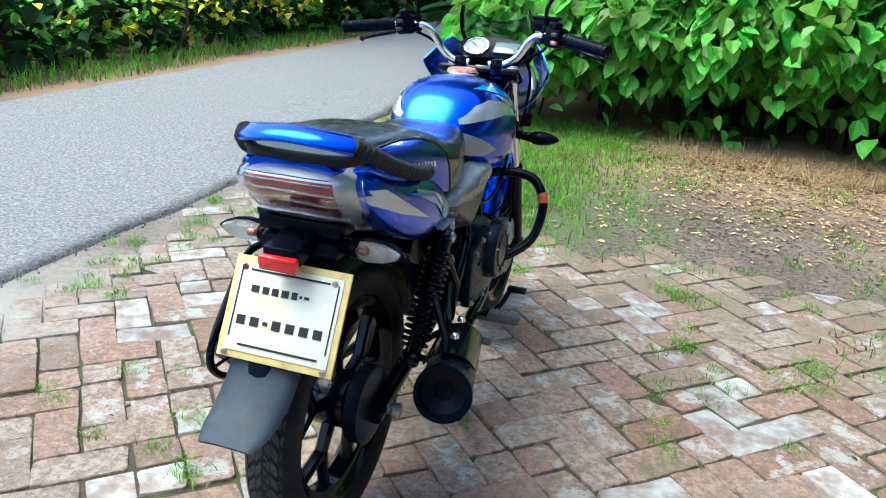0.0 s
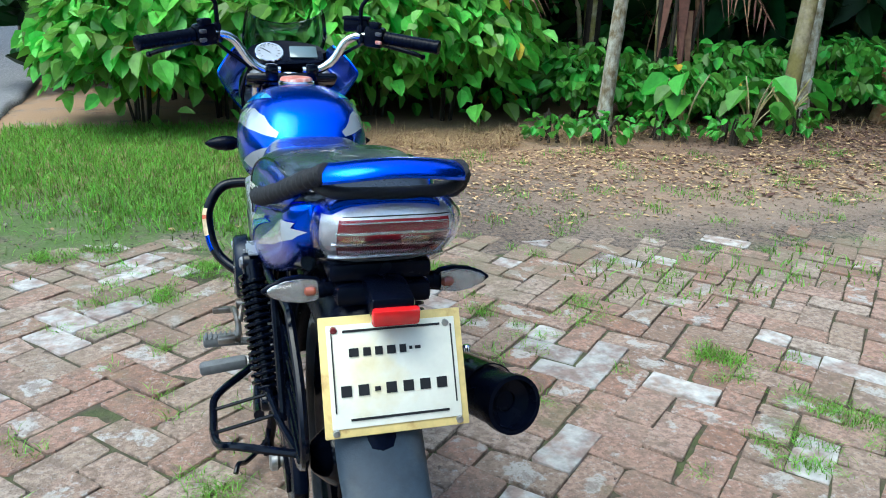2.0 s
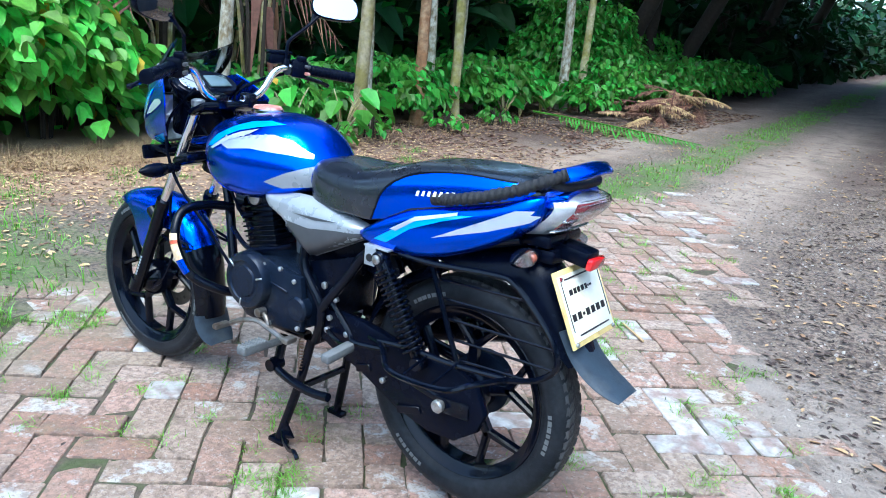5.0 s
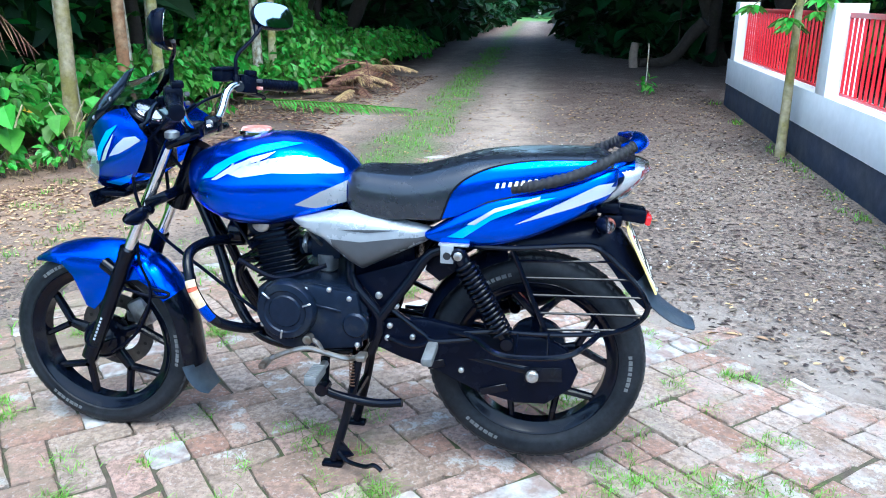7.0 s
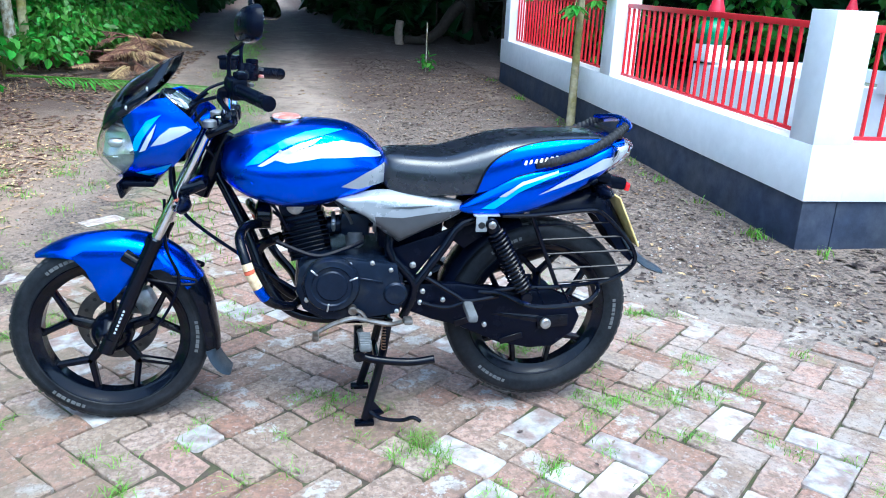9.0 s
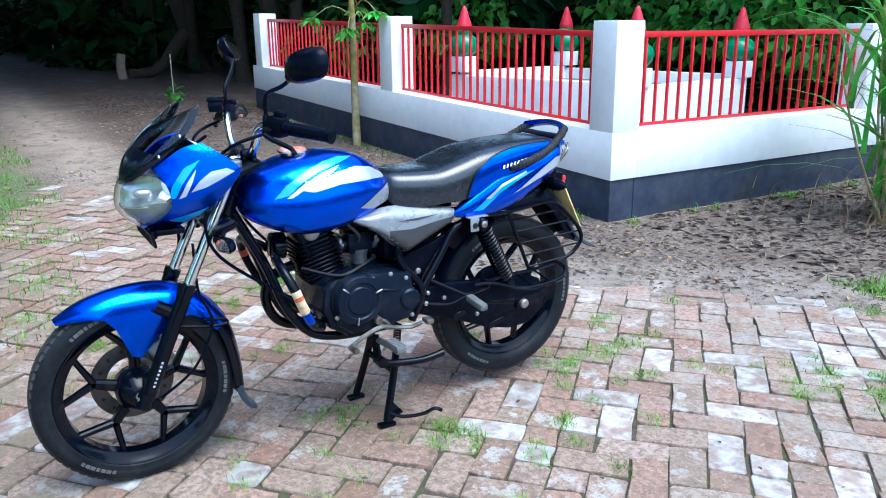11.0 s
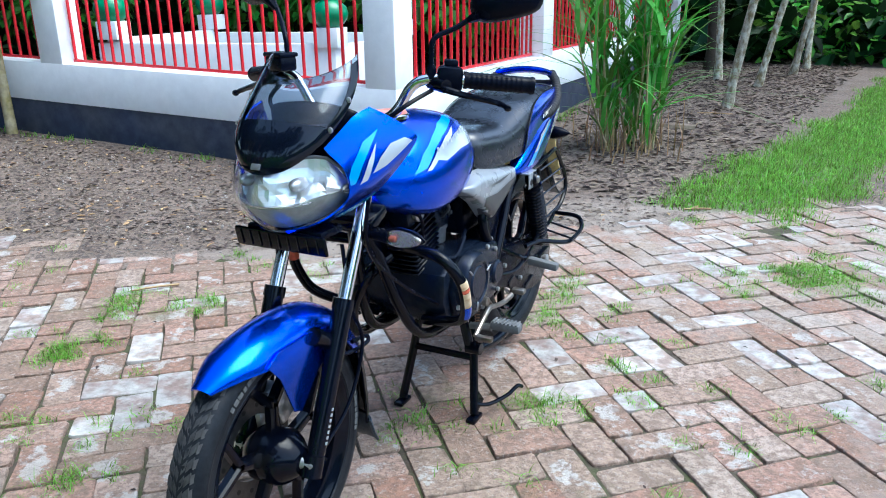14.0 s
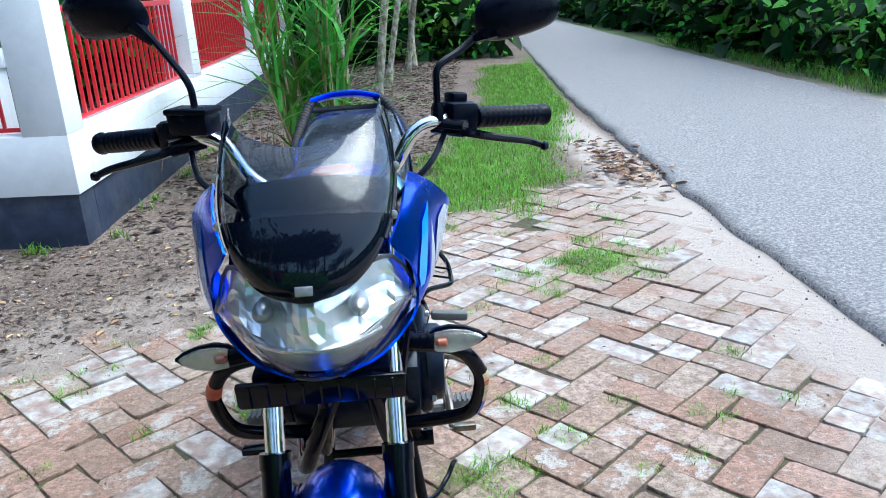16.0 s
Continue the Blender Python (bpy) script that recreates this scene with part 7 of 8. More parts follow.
for y0, y1, h in ((-30, -20, 1.9), (-20, -13, 1.9), (-13, -8.5, 1.7), (-8.5, -4, 1.5), (-4, 1.0, 1.3), (1.0, 5.0, 1.15), (5.0, 9.0, 1.3), (9.0, 15.0, 1.6), (15, 26, 2.2)):
    thicket("roadside_hedge", -7.2 - (0.5 if y0 < -13 else 0), -5.15 - (0.5 if y0 < -19 else 0), y0, y1, h, int(330 * (y1 - y0)), 0.16 if -9 < y0 < 9 else 0.24, RV, LEAF_H if -21 < y0 < 10 else LEAF_A)
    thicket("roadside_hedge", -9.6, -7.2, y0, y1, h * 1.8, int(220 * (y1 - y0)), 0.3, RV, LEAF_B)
n = 260
p = np.stack([rng.uniform(-6.0, -5.1, n), rng.uniform(3.4, 10.5, n), rng.uniform(0.35, 1.15, n)], 1)
leaves("yellow_flowers", p, rng.normal(0, 1, (n, 3)), rng.uniform(0.07, 0.14, n), 0.9, mat("yellow_flower", (0.72, 0.66, 0.03), 0.6, vary=0.15, scale=20), None)
tagged(bpy.data.objects["yellow_flowers"], "small yellow flowers in the roadside hedge", "flowers", kind="stuff")

# a blue-green sheet fence behind the roadside hedge
bm = bmesh.new()
rows = [[Vector((-7.9 + 0.05 * math.sin(y * 5) + 0.03 * math.sin(y * 13), y, z)) for y in [-1 + 0.12 * k for k in range(76)]] for z in (0, 0.6, 1.2, 1.9)]
sheet(bm, rows, 0.004)
fence = root("sheet_fence", -7.9, 3.5, 0, "faded blue-green sheet fence behind the hedge", "fence")
ob = part("sheet", bm, mat("faded_blue_sheet", (0.03, 0.13, 0.17), 0.6, vary=0.2, scale=4), fence)
local(ob, fence)
for y in (-0.9, 2.0, 5.0, 7.9):
    bm = bmesh.new()
    tube(bm, [(-7.98, y, -0.1), (-7.98, y, 1.95)], 0.03, 8, 1)
    local(part("post", bm, BARK, fence), fence)


# palms: stemless young palms with hanging fronds, some dry
def frond(bm, base, way, length, droop, leaflets=26, wide=0.34, hang=0.5):
    base, way = Vector(base), Vector(way).normalized()
    side = way.cross(Vector((0, 0, 1)))
    side = side.normalized() if side.length > 0.01 else Vector((1, 0, 0))
    line = [base + way * length * f + Vector((0, 0, -droop * length * f * f)) for f in [k / 10 for k in range(11)]]
    tube(bm, line, (0.016, 0.004), 5, 1)
    for k in range(leaflets):
        f = 0.18 + 0.80 * k / leaflets
        i = min(9, int(f * 10))
        c = line[i].lerp(line[i + 1], f * 10 - i)
        t = (line[i + 1] - line[i]).normalized()
        w = wide * length * (0.35 + 0.65 * math.sin(math.pi * min(1, f * 1.05))) * (1 + 0.45 * noise.noise(c * 17))
        for s in (-1, 1):
            e = c + side * s * w * 0.8 + t * w * (0.55 + 0.5 * noise.noise(c * 23 + side * s)) + Vector((0, 0, -hang * w))
            m = c + side * s * w * 0.42 + t * w * 0.25 + Vector((0, 0, -hang * w * 0.25))
            d = t * 0.016
            bm.faces.new([bm.verts.new(q) for q in (c - d * 0.5, c + d * 0.5, m + d, m - d)])
            bm.faces.new([bm.verts.new(q) for q in (m - d, m + d, e)])


for x, y, dry, n in ((3.6, 5.7, True, 6), (4.6, 6.0, False, 9), (6.0, 6.0, False, 9), (7.3, 6.2, False, 8), (2.7, 6.0, True, 6), (8.8, 6.2, False, 7)):
    t = root("young_palm", x, y, gz(x, y), "young palm with hanging dry brown fronds" if dry else "young palm with arching green fronds", "palm", "young palms in the wood")
    bm = bmesh.new()
    tube(bm, [(0, 0, -0.05), (0.02, 0.02, 1.2), (0.05, 0.0, 2.4)], (0.09, 0.07), 9, 4)
    part("trunk", bm, DARK_BARK, t)
    for k in range(n):
        a = 6.28 * k / n + rng.uniform(-0.3, 0.3)
        bm = bmesh.new()
        up = rng.uniform(-0.5, 0.3) if dry else rng.uniform(0.2, 0.9)
        frond(bm, (0, 0, 2.3 if dry else 2.2), (math.cos(a), math.sin(a), up), 1.9, 0.55 if dry else 0.5)
        part("frond", bm, (HUSK if dry else LEAF_A), t, flat=True)
    for k in range(3):
        bm = bmesh.new()
        a = rng.uniform(0, 6.28)
        tube(bm, [(0.05 * math.cos(a), 0.05 * math.sin(a), 0), (0.16 * math.cos(a), 0.16 * math.sin(a), 0.9), (0.40 * math.cos(a), 0.40 * math.sin(a), 1.8)], (0.032, 0.018), 7, 4)
        part("leaf_stalk", bm, BARK_GREEN, t)

# upright stalk bundle of an old palm, brown and yellow-green
t = root("dry_palm_clump", 3.85, 4.55, gz(3.85, 4.55), "bundle of dry brown and yellowish palm stalks", "palm")
for k in range(8):
    bm = bmesh.new()
    a = 2.4 * k
    r = 0.05 + 0.012 * k
    o = Vector((r * math.cos(a), r * math.sin(a), -0.03))
    e = o + Vector((0.35 * math.cos(a) * rng.uniform(0.3, 1), 0.35 * math.sin(a) * rng.uniform(0.3, 1), rng.uniform(1.7, 2.5)))
    tube(bm, [o, o.lerp(e, 0.5) - Vector((0.03 * math.cos(a), 0.03 * math.sin(a), 0)), e], (0.026, 0.012), 7, 5)
    part("stalk", bm, BARK_GREEN if k % 3 == 0 else DARK_BARK, t)
for k in range(9):
    a = rng.uniform(0, 6.28)
    bm = bmesh.new()
    z = rng.uniform(0.9, 1.8)
    c = Vector((0.16 * math.cos(a), 0.16 * math.sin(a), z))
    sheet(bm, [[c + Vector((0.12 * f * math.cos(a) + w * math.sin(a), 0.12 * f * math.sin(a) - w * math.cos(a), -0.75 * f)) for w in (-0.05 * (1.1 - f), 0, 0.05 * (1.1 - f))] for f in (0, 0.3, 0.6, 1)], 0.003)
    part("dry_leaf", bm, HUSK, t)

# a cut green frond and a heap of dry fronds beside the track
t = root("cut_palm_frond", 7.7, 3.2, gz(7.7, 3.2), "cut green palm frond lying beside the track", "frond")
bm = bmesh.new()
frond(bm, (0.25, 0.45, 0.13), (-0.06, -1.0, 0.0), 2.4, 0.02, 40, 0.20, 0.22)
part("frond", bm, LEAF_A, t, flat=True)
t = root("dry_frond_heap", 10.7, 2.75, gz(10.7, 2.75), "heap of dry brown palm fronds beside the track", "fronds")
for k in range(34):
    bm = bmesh.new()
    a, f = rng.uniform(0, 6.28), rng.uniform(-1, 1)
    top = 0.42 * (1 - f * f) * rng.random() ** 0.6
    frond(bm, (1.2 * f, rng.uniform(-0.45, 0.40) * (1 - 0.5 * abs(f)), 0.06 + top), (math.cos(a), 0.7 * math.sin(a), rng.uniform(-0.1, 0.25)), rng.uniform(0.5, 0.95), 0.20 + 0.5 * top, 16, 0.20, 0.55)
    part("frond", bm, HUSK if k % 3 else DRY, t, flat=True)

# papaya sapling by the wall
px, py = 5.47, -2.60
t = root("papaya_sapling", px, py, gz(px, py), "young papaya tree with deeply cut green leaves", "tree")
bm = bmesh.new()
tube(bm, [(0, 0, -0.03), (0.01, 0.0, 0.6), (-0.02, 0.01, 1.3), (0.0, 0.02, 1.95)], (0.048, 0.026), 10, 6)
part("trunk", bm, BARK_GREEN, t)
for k in range(15):
    a = 2.4 * k
    z = 1.18 + 0.055 * k
    L = 0.42 if k > 2 else 0.16
    e = Vector((L * math.cos(a), L * math.sin(a), z + (0.10 if k > 5 else -0.02)))
    bm = bmesh.new()
    tube(bm, [(0, 0, z), (e.x * 0.5, e.y * 0.5, z + 0.10), tuple(e)], (0.008, 0.005), 5, 3)
    part("leaf_stalk", bm, BARK_GREEN, t)
    nl = 9
    ang = a + np.linspace(-2.3, 2.3, nl)
    leaves("leaf", np.tile(np.array(e), (nl, 1)), np.stack([np.cos(ang), np.sin(ang), -0.25 * np.ones(nl)], 1), 0.21 - 0.012 * np.abs(np.arange(nl) - 4), 0.42, LEAF_A, t, roll=0.3)

# tall cane grass at the corner of the wall
t = root("cane_grass_clump", 0.52, -4.45, 0, "tall clump of green cane grass with dry stalks", "grass clump")
n = 20
bm = bmesh.new()
tips = []
for k in range(n):
    a, r = rng.uniform(0, 6.28), 0.32 * math.sqrt(rng.random())
    b = Vector((r * math.cos(a), r * math.sin(a), -0.02)) * 0.8
    h = rng.uniform(0.7, 1.7)
    e = b + Vector((b.x * 1.1 + rng.uniform(-0.2, 0.2), b.y * 1.1 + rng.uniform(-0.2, 0.2), h))
    tips.append((b, e))
    tube(bm, [b, (b + e) / 2 + Vector((0.02, 0.02, 0)), e], (0.011, 0.006), 6, 3)
part("stalk_mass", bm, BARK_GREEN, t)["kind"] = "stuff"
pos, hs = [], []
for b, e in tips:
    for k in range(11):
        f = rng.uniform(0.03, 1.0)
        pos.append(b.lerp(e, f))
        hs.append(rng.uniform(0.55, 1.15))
blades("long_leaves", pos, hs, 0.019, 1.0, LEAF_A, t, seg=6)
pos = [(0.30 * rng.normal(), 0.30 * rng.normal(), 0) for k in range(90)]
blades("dry_stem_litter", pos, rng.uniform(0.15, 0.5, 90), 0.006, 0.35, DRY, t)

# the sawn stump and bent bole in the distance
t = root("felled_log", 15.4, -2.3, gz(15.4, -2.3), "sawn leaning log and stump beside the track", "log")
bm = bmesh.new()
tube(bm, [(-0.2, -0.95, 0.95), (-0.1, -0.72, 0.70), (0.05, -0.50, 0.34), (0.1, -0.25, 0.14), (0.1, 0.0, 0.10), (0, 0.30, 0.10)], (0.14, 0.09), 12, 6)
for v in bm.verts:
    v.co += v.co.normalized() * 0.03 * noise.noise(v.co * 5)
part("bole", bm, DARK_BARK, t)
bm = bmesh.new()
tube(bm, [(0.0, 0.40, -0.05), (0.02, 0.43, 0.25), (0.0, 0.40, 0.50)], (0.10, 0.085), 12, 4)
part("stump", bm, mat("pale_cut_wood", (0.25, 0.185, 0.14), 0.85, vary=0.2, scale=12, bump=1, bump_scale=20), t)
t = root("seedling", 10.2, -1.75, gz(10.2, -1.75), "small green seedling tied to a stick", "plant")
bm = bmesh.new()
tube(bm, [(0, 0, -0.03), (0.01, 0, 0.75)], 0.010, 6, 1)
part("stick", bm, BARK, t)
leaves("foliage", rng.normal(0, 0.05, (26, 3)) * [1, 1, 1.2] + [0, 0, 0.14], rng.normal(0, 1, (26, 3)), rng.uniform(0.08, 0.16, 26), 0.5, LEAF_A, t)

# ---- grass, litter, straw ----
def scatter(n, x0, x1, y0, y1, keep=None):
    out = []
    while len(out) < n:
        x, y = rng.uniform(x0, x1), rng.uniform(y0, y1)
        if keep is None or keep(x, y):
            out.append((x, y, gz(x, y) - 0.004))
    return out


def tufts(spots, per, spread, n_out):
    pos = []
    for x, y, z in spots:
        for k in range(per):
            pos.append((x + rng.normal(0, spread), y + rng.normal(0, spread), z))
    return pos[:n_out] if n_out else pos


def on_verge(x, y):
    """Thick towards the road and the hedge, thinning in clumps towards the bricks."""
    if x < along(NEAR, y) + 0.12:
        return False
    n = noise.noise(Vector((x * 1.6, y * 1.6, 2))) + 0.6 * noise.noise(Vector((x * 4.5, y * 4.5, 6)))
    inside = min((-0.15 + 0.25 * (y - 2) - x) / 0.5, (y - 1.75 + 0.55 * x) / 0.5)
    return rng.random() < 0.02 + 0.98 / (1 + math.exp(-4.0 * (inside + 0.9 * n)))


tagged(blades("verge_grass", scatter(22000, -1.75, 0.9, 1.2, 4.6, on_verge), rng.uniform(0.02, 0.11, 22000), 0.0030, 0.75, BLADE), "uneven green grass on the road verge", "grass")
tagged(blades("corner_grass", scatter(34000, -2.5, 0.1, -11.0, -2.7, lambda x, y: x > along(NEAR, y) + 0.10 and abs(x - 0.24 * (y + 2.9) * (1 if y > -7 else 0.6) - (0 if y > -7 else -0.39) + 0.50) < 0.40 + 0.26 * noise.noise(Vector((x * 1.8, y * 1.8, 0))) + 0.22 * rng.random() ** 2 and y < -2.75 + 0.2 * noise.noise(Vector((x * 3, 0, 5))) - 0.25 * rng.random() ** 2), rng.uniform(0.02, 0.095, 34000), 0.0027, 0.75, BLADE), "lush green grass patch beside the road", "grass")
tagged(blades("track_grass", scatter(5200, 1.2, 22, -0.2, 2.4, lambda x, y: abs(y - 0.80 - 0.048 * max(0, x - 4)) < 0.30 + 0.22 * noise.noise(Vector((x * 1.2, y * 2, 9))) and noise.noise(Vector((x * 2, y * 2, 1))) > -0.2), rng.uniform(0.02, 0.075, 5200), 0.0035, 0.7, BLADE), "thin grass strip between the wheel tracks", "grass")
tagged(blades("far_verge_grass", scatter(6500, -5.4, -4.6, -14, 12, lambda x, y: x < along(FAR, y) - 0.22 + 0.15 * noise.noise(Vector((x, y, 0)))), rng.uniform(0.08, 0.25, 6500), 0.005, 0.6, BLADE), "rough grass along the far road edge", "grass")
spots = scatter(230, -1.4, 3.4, -2.9, 1.6, lambda x, y: paved(x, y) and noise.noise(Vector((x * 1.3, y * 1.3, 21))) > -0.1)
for x, y, k in ((1.56, -0.26, 5), (1.28, -0.39, 4), (1.44, 0.12, 4), (-0.68, -1.49, 2), (-0.50, -0.62, 2), (0.0, -1.16, 1), (-0.56, -1.73, 2), (-0.31, -0.28, 2), (0.72, 0.66, 3), (0.03, 0.03, 2),
                (1.41, 0.09, 3), (1.66, -0.36, 3), (0.36, -0.71, 2), (1.14, 0.64, 2), (-0.29, -0.31, 1), (-0.75, 1.60, 6), (-0.92, 1.50, 6), (-0.27, 1.34, 6), (-0.06, 1.09, 5), (-0.43, 1.04, 5), (-0.07, -0.90, 2), (-0.04, -1.22, 2), (-0.60, 1.08, 3), (0.66, 1.14, 3)):
    spots += [(x + rng.normal(0, 0.05), y + rng.normal(0, 0.05), gz(x, y)) for q in range(2 * k)]
spots += [(rng.uniform(-1.68, -1.25), rng.uniform(0.1, 1.9), 0.004) for k in range(46)]
moss = [(-1.03 + rng.normal(0, 0.13), -1.87 + rng.normal(0, 0.12), 0) for k in range(55)]
pos = tufts(spots, 42, 0.023, 0)
tagged(blades("joint_grass", pos, rng.uniform(0.008, 0.045, len(pos)), 0.0015, 1.1, BLADE), "small grass tufts growing between the bricks", "grass")
pos = tufts(moss, 60, 0.030, 0)
tagged(blades("low_grass_patch", pos, rng.uniform(0.008, 0.038, len(pos)), 0.0016, 1.1, BLADE), "low green grass patch spreading over bricks", "grass")
spots = scatter(110, -1.3, 4.5, 0.9, 3.4, lambda x, y: not paved(x, y))
pos = tufts(spots, 44, 0.05, 0)
tagged(blades("weed_tufts", pos, rng.uniform(0.015, 0.075, len(pos)), 0.0020, 0.9, BLADE), "scattered weed tufts on bare earth", "grass")


TAN_LITTER = mat("tan_litter", (0.42, 0.265, 0.155), 0.85, vary=0.3, scale=30, spread=0.7)
RUSSET = mat("russet_litter", (0.215, 0.125, 0.088), 0.85, vary=0.3, scale=30, spread=0.8)


def litter(name, spots, size, material, label, lift=0.006):
    n = len(spots)
    p = np.array(spots) + np.stack([np.zeros(n), np.zeros(n), rng.uniform(0.003, lift + 0.008, n)], 1)
    a = rng.uniform(0, 6.28, n)
    ob = leaves(name, p, np.stack([np.cos(a), np.sin(a), rng.normal(0.05, 0.10, n)], 1), rng.uniform(0.5, 1.3, n) * size, 0.45, material, droop=0.05, fold=0.25, roll=0.4)
    return tagged(ob, label, "leaf litter", kind="stuff")


def stones(name, spots, size, material, label):
    """Many small angular stones in one mesh."""
    verts, faces = [], []
    for x, y, z in spots:
        r = size * rng.uniform(0.35, 1.0) ** 1.5
        b = len(verts)
        a0 = rng.uniform(0, 6.28)
        for k in range(5):
            a = a0 + 1.257 * k + rng.uniform(-0.3, 0.3)
            q = r * rng.uniform(0.7, 1.1)
            verts.append((x + q * math.cos(a), y + q * math.sin(a), z - 0.004))
        for k in range(5):
            a = a0 + 1.257 * k + rng.uniform(-0.3, 0.3)
            q = r * rng.uniform(0.4, 0.8)
            verts.append((x + q * math.cos(a), y + q * math.sin(a), z + r * rng.uniform(0.35, 0.8)))
        faces += [(b + k, b + (k + 1) % 5, b + 5 + (k + 1) % 5, b + 5 + k) for k in range(5)] + [(b + 5, b + 6, b + 7, b + 8, b + 9)]
    return tagged(quick(name, verts, faces, material), label, "gravel", kind="stuff")


STONE = mat("grey_gravel", (0.30, 0.27, 0.25), 0.85, vary=0.3, scale=60, spread=0.5, bump=0.8, bump_scale=150)
CRUMB = mat("asphalt_crumb", (0.11, 0.105, 0.11), 0.9, vary=0.3, scale=60, spread=0.5)
stones("road_gravel", [(x + along(NEAR, y), y, 0.012 - 0.02 * max(0, x)) for x, y in [(rng.normal(0.005, 0.030), rng.uniform(-9, 6)) for k in range(700)]], 0.007, CRUMB, "loose gravel crumbled from the road edge")
stones("shoulder_grit", [(x + along(NEAR, y), y, gz(x, y)) for x, y in [(abs(rng.normal(0.12, 0.20)) + 0.05, rng.uniform(-6, 5)) for k in range(250)]], 0.005, SHOULDER, "fine pale grit on the road shoulder")
stones("pebbles", scatter(2600, 0.0, 6.5, -2.7, 0.4, lambda x, y: inset(x, y) < 0.1), 0.013, STONE, "small grey pebbles scattered over bare earth")
stones("brick_chips", scatter(500, -1.4, 4.0, -2.7, 2.2, lambda x, y: inset(x, y) < 0.15), 0.017, BRICK, "small broken brick chips on the ground")

pos = [(rng.uniform(WX + 0.05, 9.3), WY + 0.07 + abs(rng.normal(0, 0.05)), 0) for k in range(24)] + [(WX - 0.07 - abs(rng.normal(0, 0.06)), rng.uniform(-13, WY), 0) for k in range(60)]
pos = tufts([(x, y, gz(x, y) - 0.004) for x, y, z in pos], 16, 0.035, 0)
tagged(blades("wall_foot_weeds", pos, rng.uniform(0.02, 0.09, len(pos)), 0.004, 0.7, BLADE), "thin weeds along the foot of the wall", "grass")

bare = lambda x, y: not paved(x, y) and not (x > WX - 0.05 and WY - 0.3 < y < WY + 0.05) and x > along(NEAR, y) + 0.2
litter("leaf_litter", scatter(9000, -0.2, 12.0, -2.8, -0.5, lambda x, y: bare(x, y) and y < -0.55 - 0.25 * rng.random() + 0.12 * x * (rng.random() < 0.25)), 0.036, LITTER, "brown fallen leaves over bare earth")
litter("leaf_litter", scatter(10000, -1.4, 2.2, -14, -2.8, lambda x, y: x > -0.25 - 0.1 * (-y - 2.7) and not (x > WX - 0.05 and y > -14.6)), 0.060, LITTER, "brown fallen leaves over bare earth")
litter("leaf_litter", scatter(6500, 0.2, 5.2, 1.7, 4.3, lambda x, y: rng.random() < min(1.0, (y - 1.5) * (0.3 + 0.25 * x)) * min(1.0, (5.6 - x) / 2) and noise.noise(Vector((x, y, 4))) > -0.35), 0.036, TAN_LITTER, "tan and brown dry leaves before the hedge")
litter("leaf_litter", scatter(7500, 1.6, 13.0, 1.9, 4.3, lambda x, y: noise.noise(Vector((x, y, 4))) > -0.35 and rng.random() < (x - 1.8) / 4), 0.055, RUSSET, "reddish brown leaf litter at the wood's edge")
litter("leaf_litter", scatter(3000, 2.0, 9.3, -9.0, -3.2), 0.07, LITTER, "brown fallen leaves inside the walled plot")
litter("earth_crumbs", scatter(12000, -1.5, 5.5, -2.8, 3.6, lambda x, y: bare(x, y) or inset(x, y) < 0.25 * rng.random() or rng.random() < 0.03), 0.020, LITTER, "brown crumbs and chips strewn over the earth", 0.003)
litter("leaf_litter", [(-1.63 + rng.normal(0, 0.12), -3.75 + rng.normal(0, 0.42), 0.004) for k in range(260)], 0.07, RUSSET, "dry brown leaves gathered at the road's edge", 0.02)
litter("pale_leaves", scatter(2400, -1.2, 10.0, -2.7, 4.0, bare), 0.042, STRAW, "pale dry leaves and chips on the earth")
pos = scatter(2600, 0.35, 2.6, 3.25, 4.25, lambda x, y: y > 3.45 + 0.3 * abs(x - 1.4) + 0.3 * noise.noise(Vector((x * 2.5, y * 2.5, 0))))
tagged(blades("dry_straw", pos, rng.uniform(0.05, 0.18, 2600), 0.0035, 2.4, STRAW), "flattened tan straw along the hedge foot", "straw")
pos = scatter(700, 2.4, 8.0, 3.3, 4.3)
tagged(blades("dry_stem_litter", pos, rng.uniform(0.04, 0.18, 700), 0.0035, 1.6, DRY), "dry broken stems at the wood's edge", "stems")

pos = [(0.15 * rng.normal(), 0.15 * rng.normal(), rng.uniform(0.3, 1.0)) for k in range(12)]
broad = blades("broad_leaves", pos, rng.uniform(1.0, 1.6, 12), 0.042, 0.9, LEAF_A, bpy.data.objects["cane_grass_clump"], "broad arching leaves", seg=8)
t = root("palm_sheath", 0.30, -5.3, gz(0.3, -5.3) + 0.02, "curled brown palm sheath lying in leaf litter", "palm sheath")
bm = bmesh.new()
sheet(bm, [[Vector((0.36 * (f - 0.5), 0.055 * math.cos(q) * (1 - 0.5 * f), 0.045 * math.sin(q) + 0.03)) for q in (0.2, 0.9, 1.57, 2.2, 2.9)] for f in (0, 0.25, 0.5, 0.75, 1)], 0.004)
part("sheath", bm, LITTER, t)
for x, y, a, L in ((-0.32, -2.78, 0.5, 0.16), (-0.30, -2.80, 1.2, 0.10), (1.60, -0.50, 0.85, 0.20), (0.15, -6.6, 0.1, 0.35)):
    t = root("twig", x, y, gz(x, y) + 0.010, "pale broken twig lying on the ground", "twig")
    bm = bmesh.new()
    tube(bm, [(-L / 2 * math.cos(a), -L / 2 * math.sin(a), 0), (0, 0.01, 0.006), (L / 2 * math.cos(a), L / 2 * math.sin(a), 0)], (0.006, 0.004), 6, 3)
    part("stick", bm, STRAW, t)

# fuller clusters of blossom in the roadside hedge
n = 480
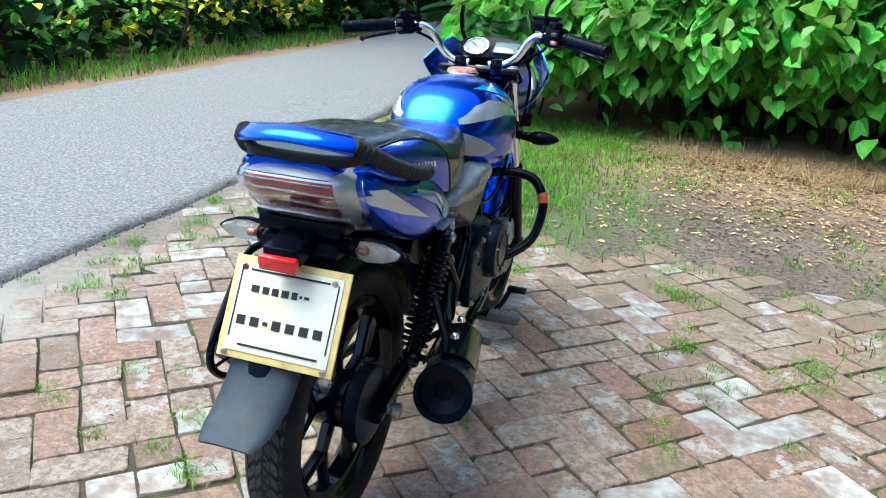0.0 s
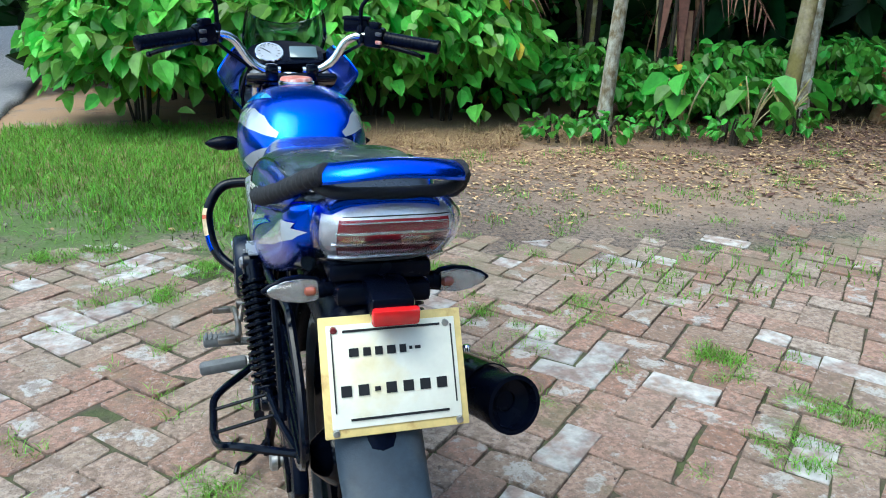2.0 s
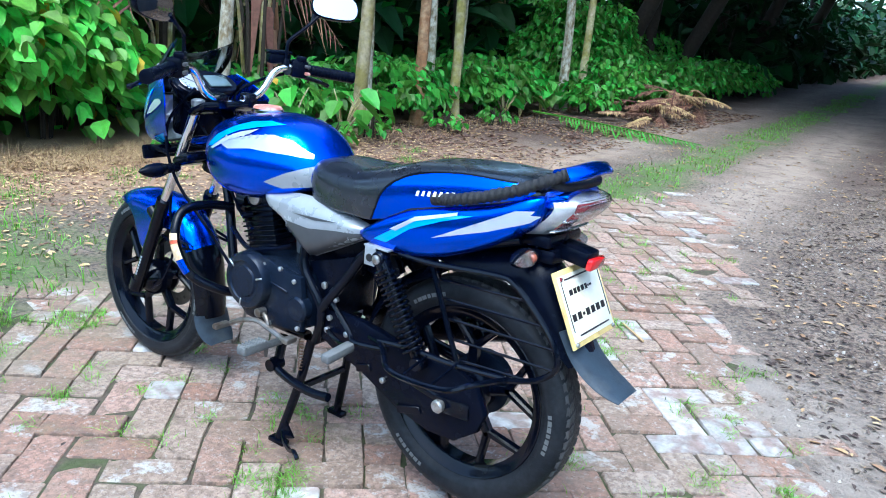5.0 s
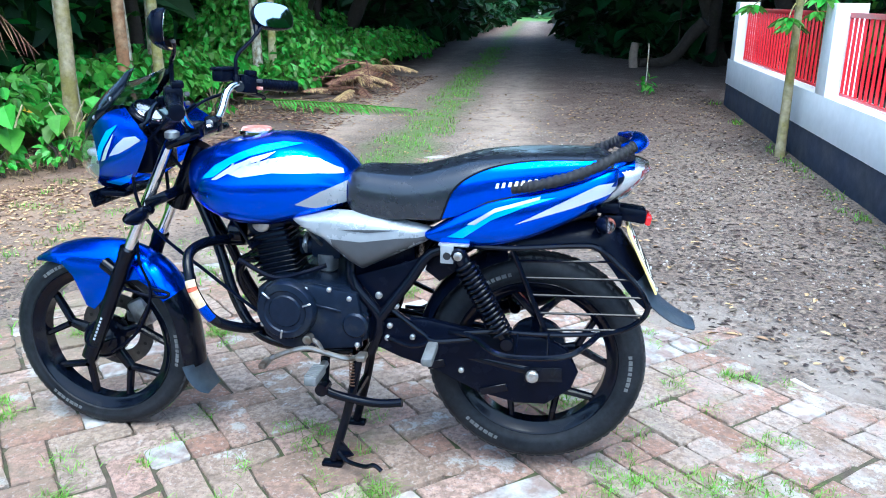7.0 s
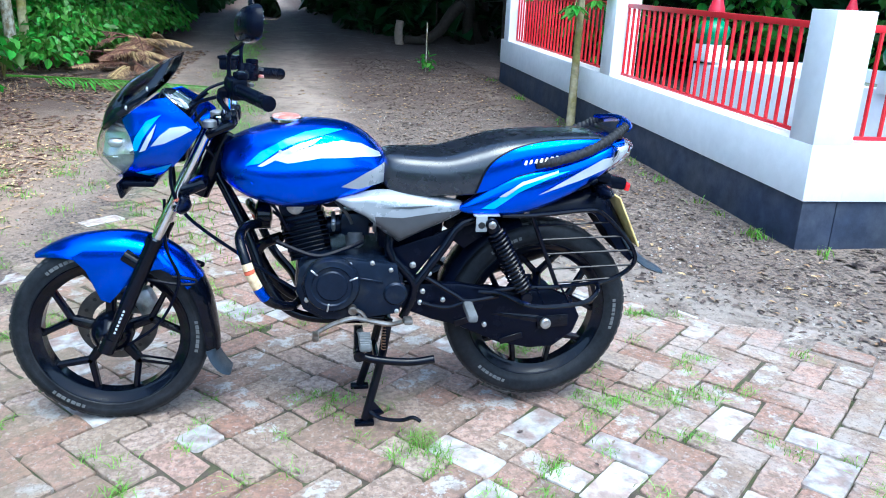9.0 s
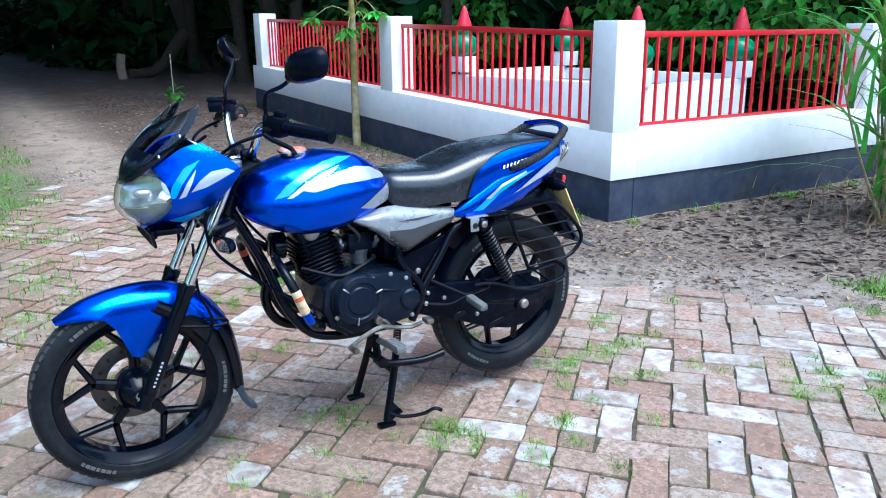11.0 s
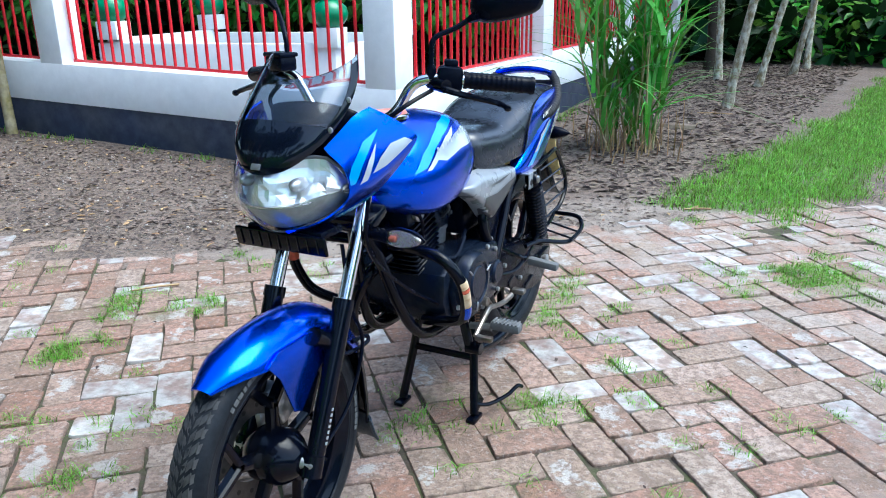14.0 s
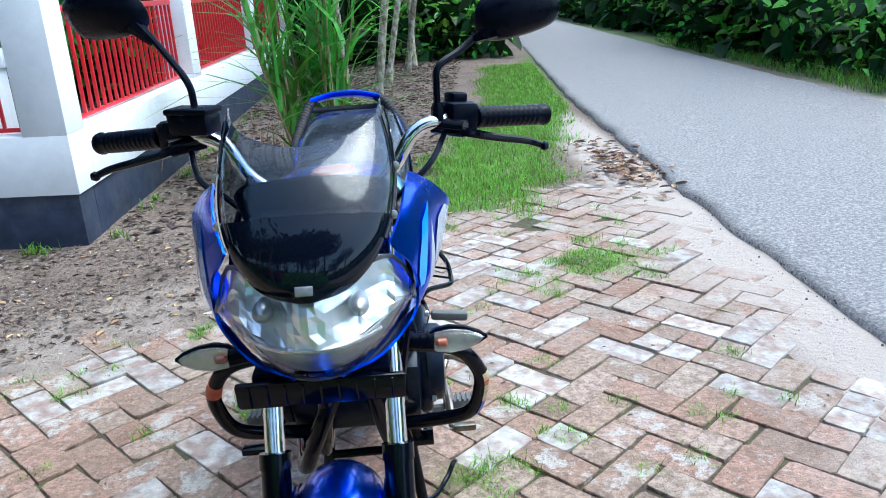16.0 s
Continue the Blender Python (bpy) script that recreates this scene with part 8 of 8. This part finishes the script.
p = np.stack([rng.uniform(-5.7, -5.0, n), rng.uniform(4.6, 12.5, n), rng.uniform(0.25, 1.1, n)], 1)[np.repeat(np.arange(0, n, 8), 8)] + rng.normal(0, 0.07, (n, 3))
leaves("yellow_blossom", p, rng.normal(0, 1, (n, 3)), rng.uniform(0.07, 0.14, n), 0.9, bpy.data.materials["yellow_flower"], None)
tagged(bpy.data.objects["yellow_blossom"], "clusters of yellow blossom in the roadside hedge", "flowers", kind="stuff")

# tall trees added with crowns out of view, meeting over the far track for shade
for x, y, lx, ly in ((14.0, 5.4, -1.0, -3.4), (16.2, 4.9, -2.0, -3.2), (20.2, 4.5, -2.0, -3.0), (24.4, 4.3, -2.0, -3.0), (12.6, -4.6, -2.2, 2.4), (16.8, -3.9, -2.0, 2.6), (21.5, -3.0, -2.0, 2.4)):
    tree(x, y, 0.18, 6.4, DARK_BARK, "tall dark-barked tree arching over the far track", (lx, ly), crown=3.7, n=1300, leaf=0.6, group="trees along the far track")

# ---- brick paving, herringbone slantwise to the road ----
paving = root("pavement", 0, 0, 0, "worn herringbone brick paving with weedy joints", "paving", kind="structure")
UNIT = 0.117


def brick_mesh(seed, material, share=1.0):
    r = random.Random(seed)
    L, W, H = (UNIT * 2 * share - 0.001) * (1 - 0.015 * r.random() ** 2), (UNIT - 0.001) * (1 - 0.02 * r.random() ** 2), 0.030
    pts = []
    for su, sv in ((-1, -1), (1, -1), (1, 1), (-1, 1)):
        cut, x, y = 0.003 + 0.013 * r.random() ** 2, su * (L / 2 - 0.010 * r.random() ** 3), sv * (W / 2 - 0.008 * r.random() ** 3)
        ends = [(x, y - sv * cut * r.uniform(0.7, 1.3)), (x - su * cut * r.uniform(0.7, 1.3), y)]
        pts += ends if su * sv > 0 else ends[::-1]
    for at, sv in ((2, -1), (7, 1)):
        pts.insert(at, (r.uniform(-0.3, 0.3) * L / 2, sv * (W / 2 - 0.007 * r.random() ** 2)))
    top = [(x * (0.988 - 0.010 * r.random()), y * (0.978 - 0.02 * r.random()), H / 2 - 0.003 * r.random()) for x, y in pts]
    rim = [(x, y, H / 2 - 0.0035 - 0.003 * r.random()) for x, y in pts]
    low = [(x, y, -H / 2) for x, y in pts]
    n = len(pts)
    faces = [tuple(range(n))]
    for a in (0, n):
        faces += [(a + k, a + n + k, a + n + (k + 1) % n, a + (k + 1) % n) for k in range(n)]
    me = bpy.data.meshes.new("brick")
    me.from_pydata(top + rim + low, [], faces)
    me.materials.append(material)
    me.polygons.foreach_set("use_smooth", [i > 0 for i in range(len(me.polygons))])
    face = me.uv_layers.new(name="face")
    for loop, at in zip(me.loops, face.data):
        c = me.vertices[loop.vertex_index].co
        at.uv = (2 * c.x / L, 2 * c.y / W)
    return me


shapes = [brick_mesh(k, BRICK) for k in range(16)]
halves = [brick_mesh(70 + k, BRICK, 0.5) for k in range(8)]
pale = [brick_mesh(40 + k, PALE) for k in range(6)]
pale_halves = [brick_mesh(90 + k, PALE, 0.5) for k in range(4)]
near, rest = [], []
pick = random.Random(3)
ca, sa = math.cos(radians(42.5)), math.sin(radians(42.5))
for i in range(-48, 49):
    for j in range(-48, 49):
        d = (i - j) % 4
        if d == 0:
            u, v, turn = (i + 1.0) * UNIT, (j + 0.5) * UNIT, 0
        elif d == 3:
            u, v, turn = (i + 0.5) * UNIT, (j + 1.0) * UNIT, 90
        else:
            continue
        x, y = u * ca - v * sa - 0.02 + pick.gauss(0, 0.0025), u * sa + v * ca - 0.03 + pick.gauss(0, 0.0025)
        if paved(x, y):
            centre = (x + 0.15) ** 2 * 1.1 + (y + 0.25) ** 2
            a = radians(42.5 + turn)
            cut = pick.random() < 0.22
            for side in ((-0.5, 0.5) if cut else (0,)):
                (near if centre < 3.2 else rest).append((x + side * UNIT * math.cos(a), y + side * UNIT * math.sin(a), turn, cut))
near.sort(key=lambda b: (b[0] + 0.15) ** 2 * 1.1 + (b[1] + 0.25) ** 2)
near, rest = near[:300], near[300:] + rest


def brick_pose(x, y, turn):
    h = noise.noise(Vector((x * 2.2, y * 2.2, 31)))
    return pose(x, y, gz(x, y) - 0.0115 + 0.005 * h + pick.uniform(-0.005, 0.004) - 0.008 * pick.random() * max(0.0, 1 - inset(x, y) / 0.5), pick.gauss(0, 0.9), pick.gauss(0, 0.9), 42.5 + turn + pick.gauss(0, 1.1))


def is_pale(x, y):
    if (x + 0.077) ** 2 + (y + 0.32) ** 2 < 0.0036:
        return True
    return pick.random() < 0.10 + 0.22 * noise.noise(Vector((x * 1.1, y * 1.1, 17))) + (0.05 if x < -0.5 else 0)


def choose(light, cut):
    return pick.choice((pale_halves if light else halves) if cut else pale if light else shapes)


for x, y, turn, cut in near:
    ob = new("brick", choose(is_pale(x, y), cut))
    ob.matrix_world = brick_pose(x, y, turn)
    ob.parent = paving
verts, faces, mats, spread = [], [], [], []
for x, y, turn, cut in rest:
    light = is_pale(x, y)
    me = choose(light, cut)
    m = brick_pose(x, y, turn)
    base = len(verts)
    verts += [tuple(m @ v.co) for v in me.vertices]
    faces += [tuple(base + k for k in p.vertices) for p in me.polygons]
    mats += [1 if light else 0] * len(me.polygons)
    for at in me.uv_layers["face"].data:
        spread += at.uv[:]
me = bpy.data.meshes.new("outer_bricks")
me.from_pydata(verts, [], faces)
me.materials.append(BRICK)
me.materials.append(PALE)
me.polygons.foreach_set("material_index", mats)
me.uv_layers.new(name="face").data.foreach_set("uv", spread)
outer = new("outer_bricks", me)
outer.parent = paving
outer["kind"] = "stuff"
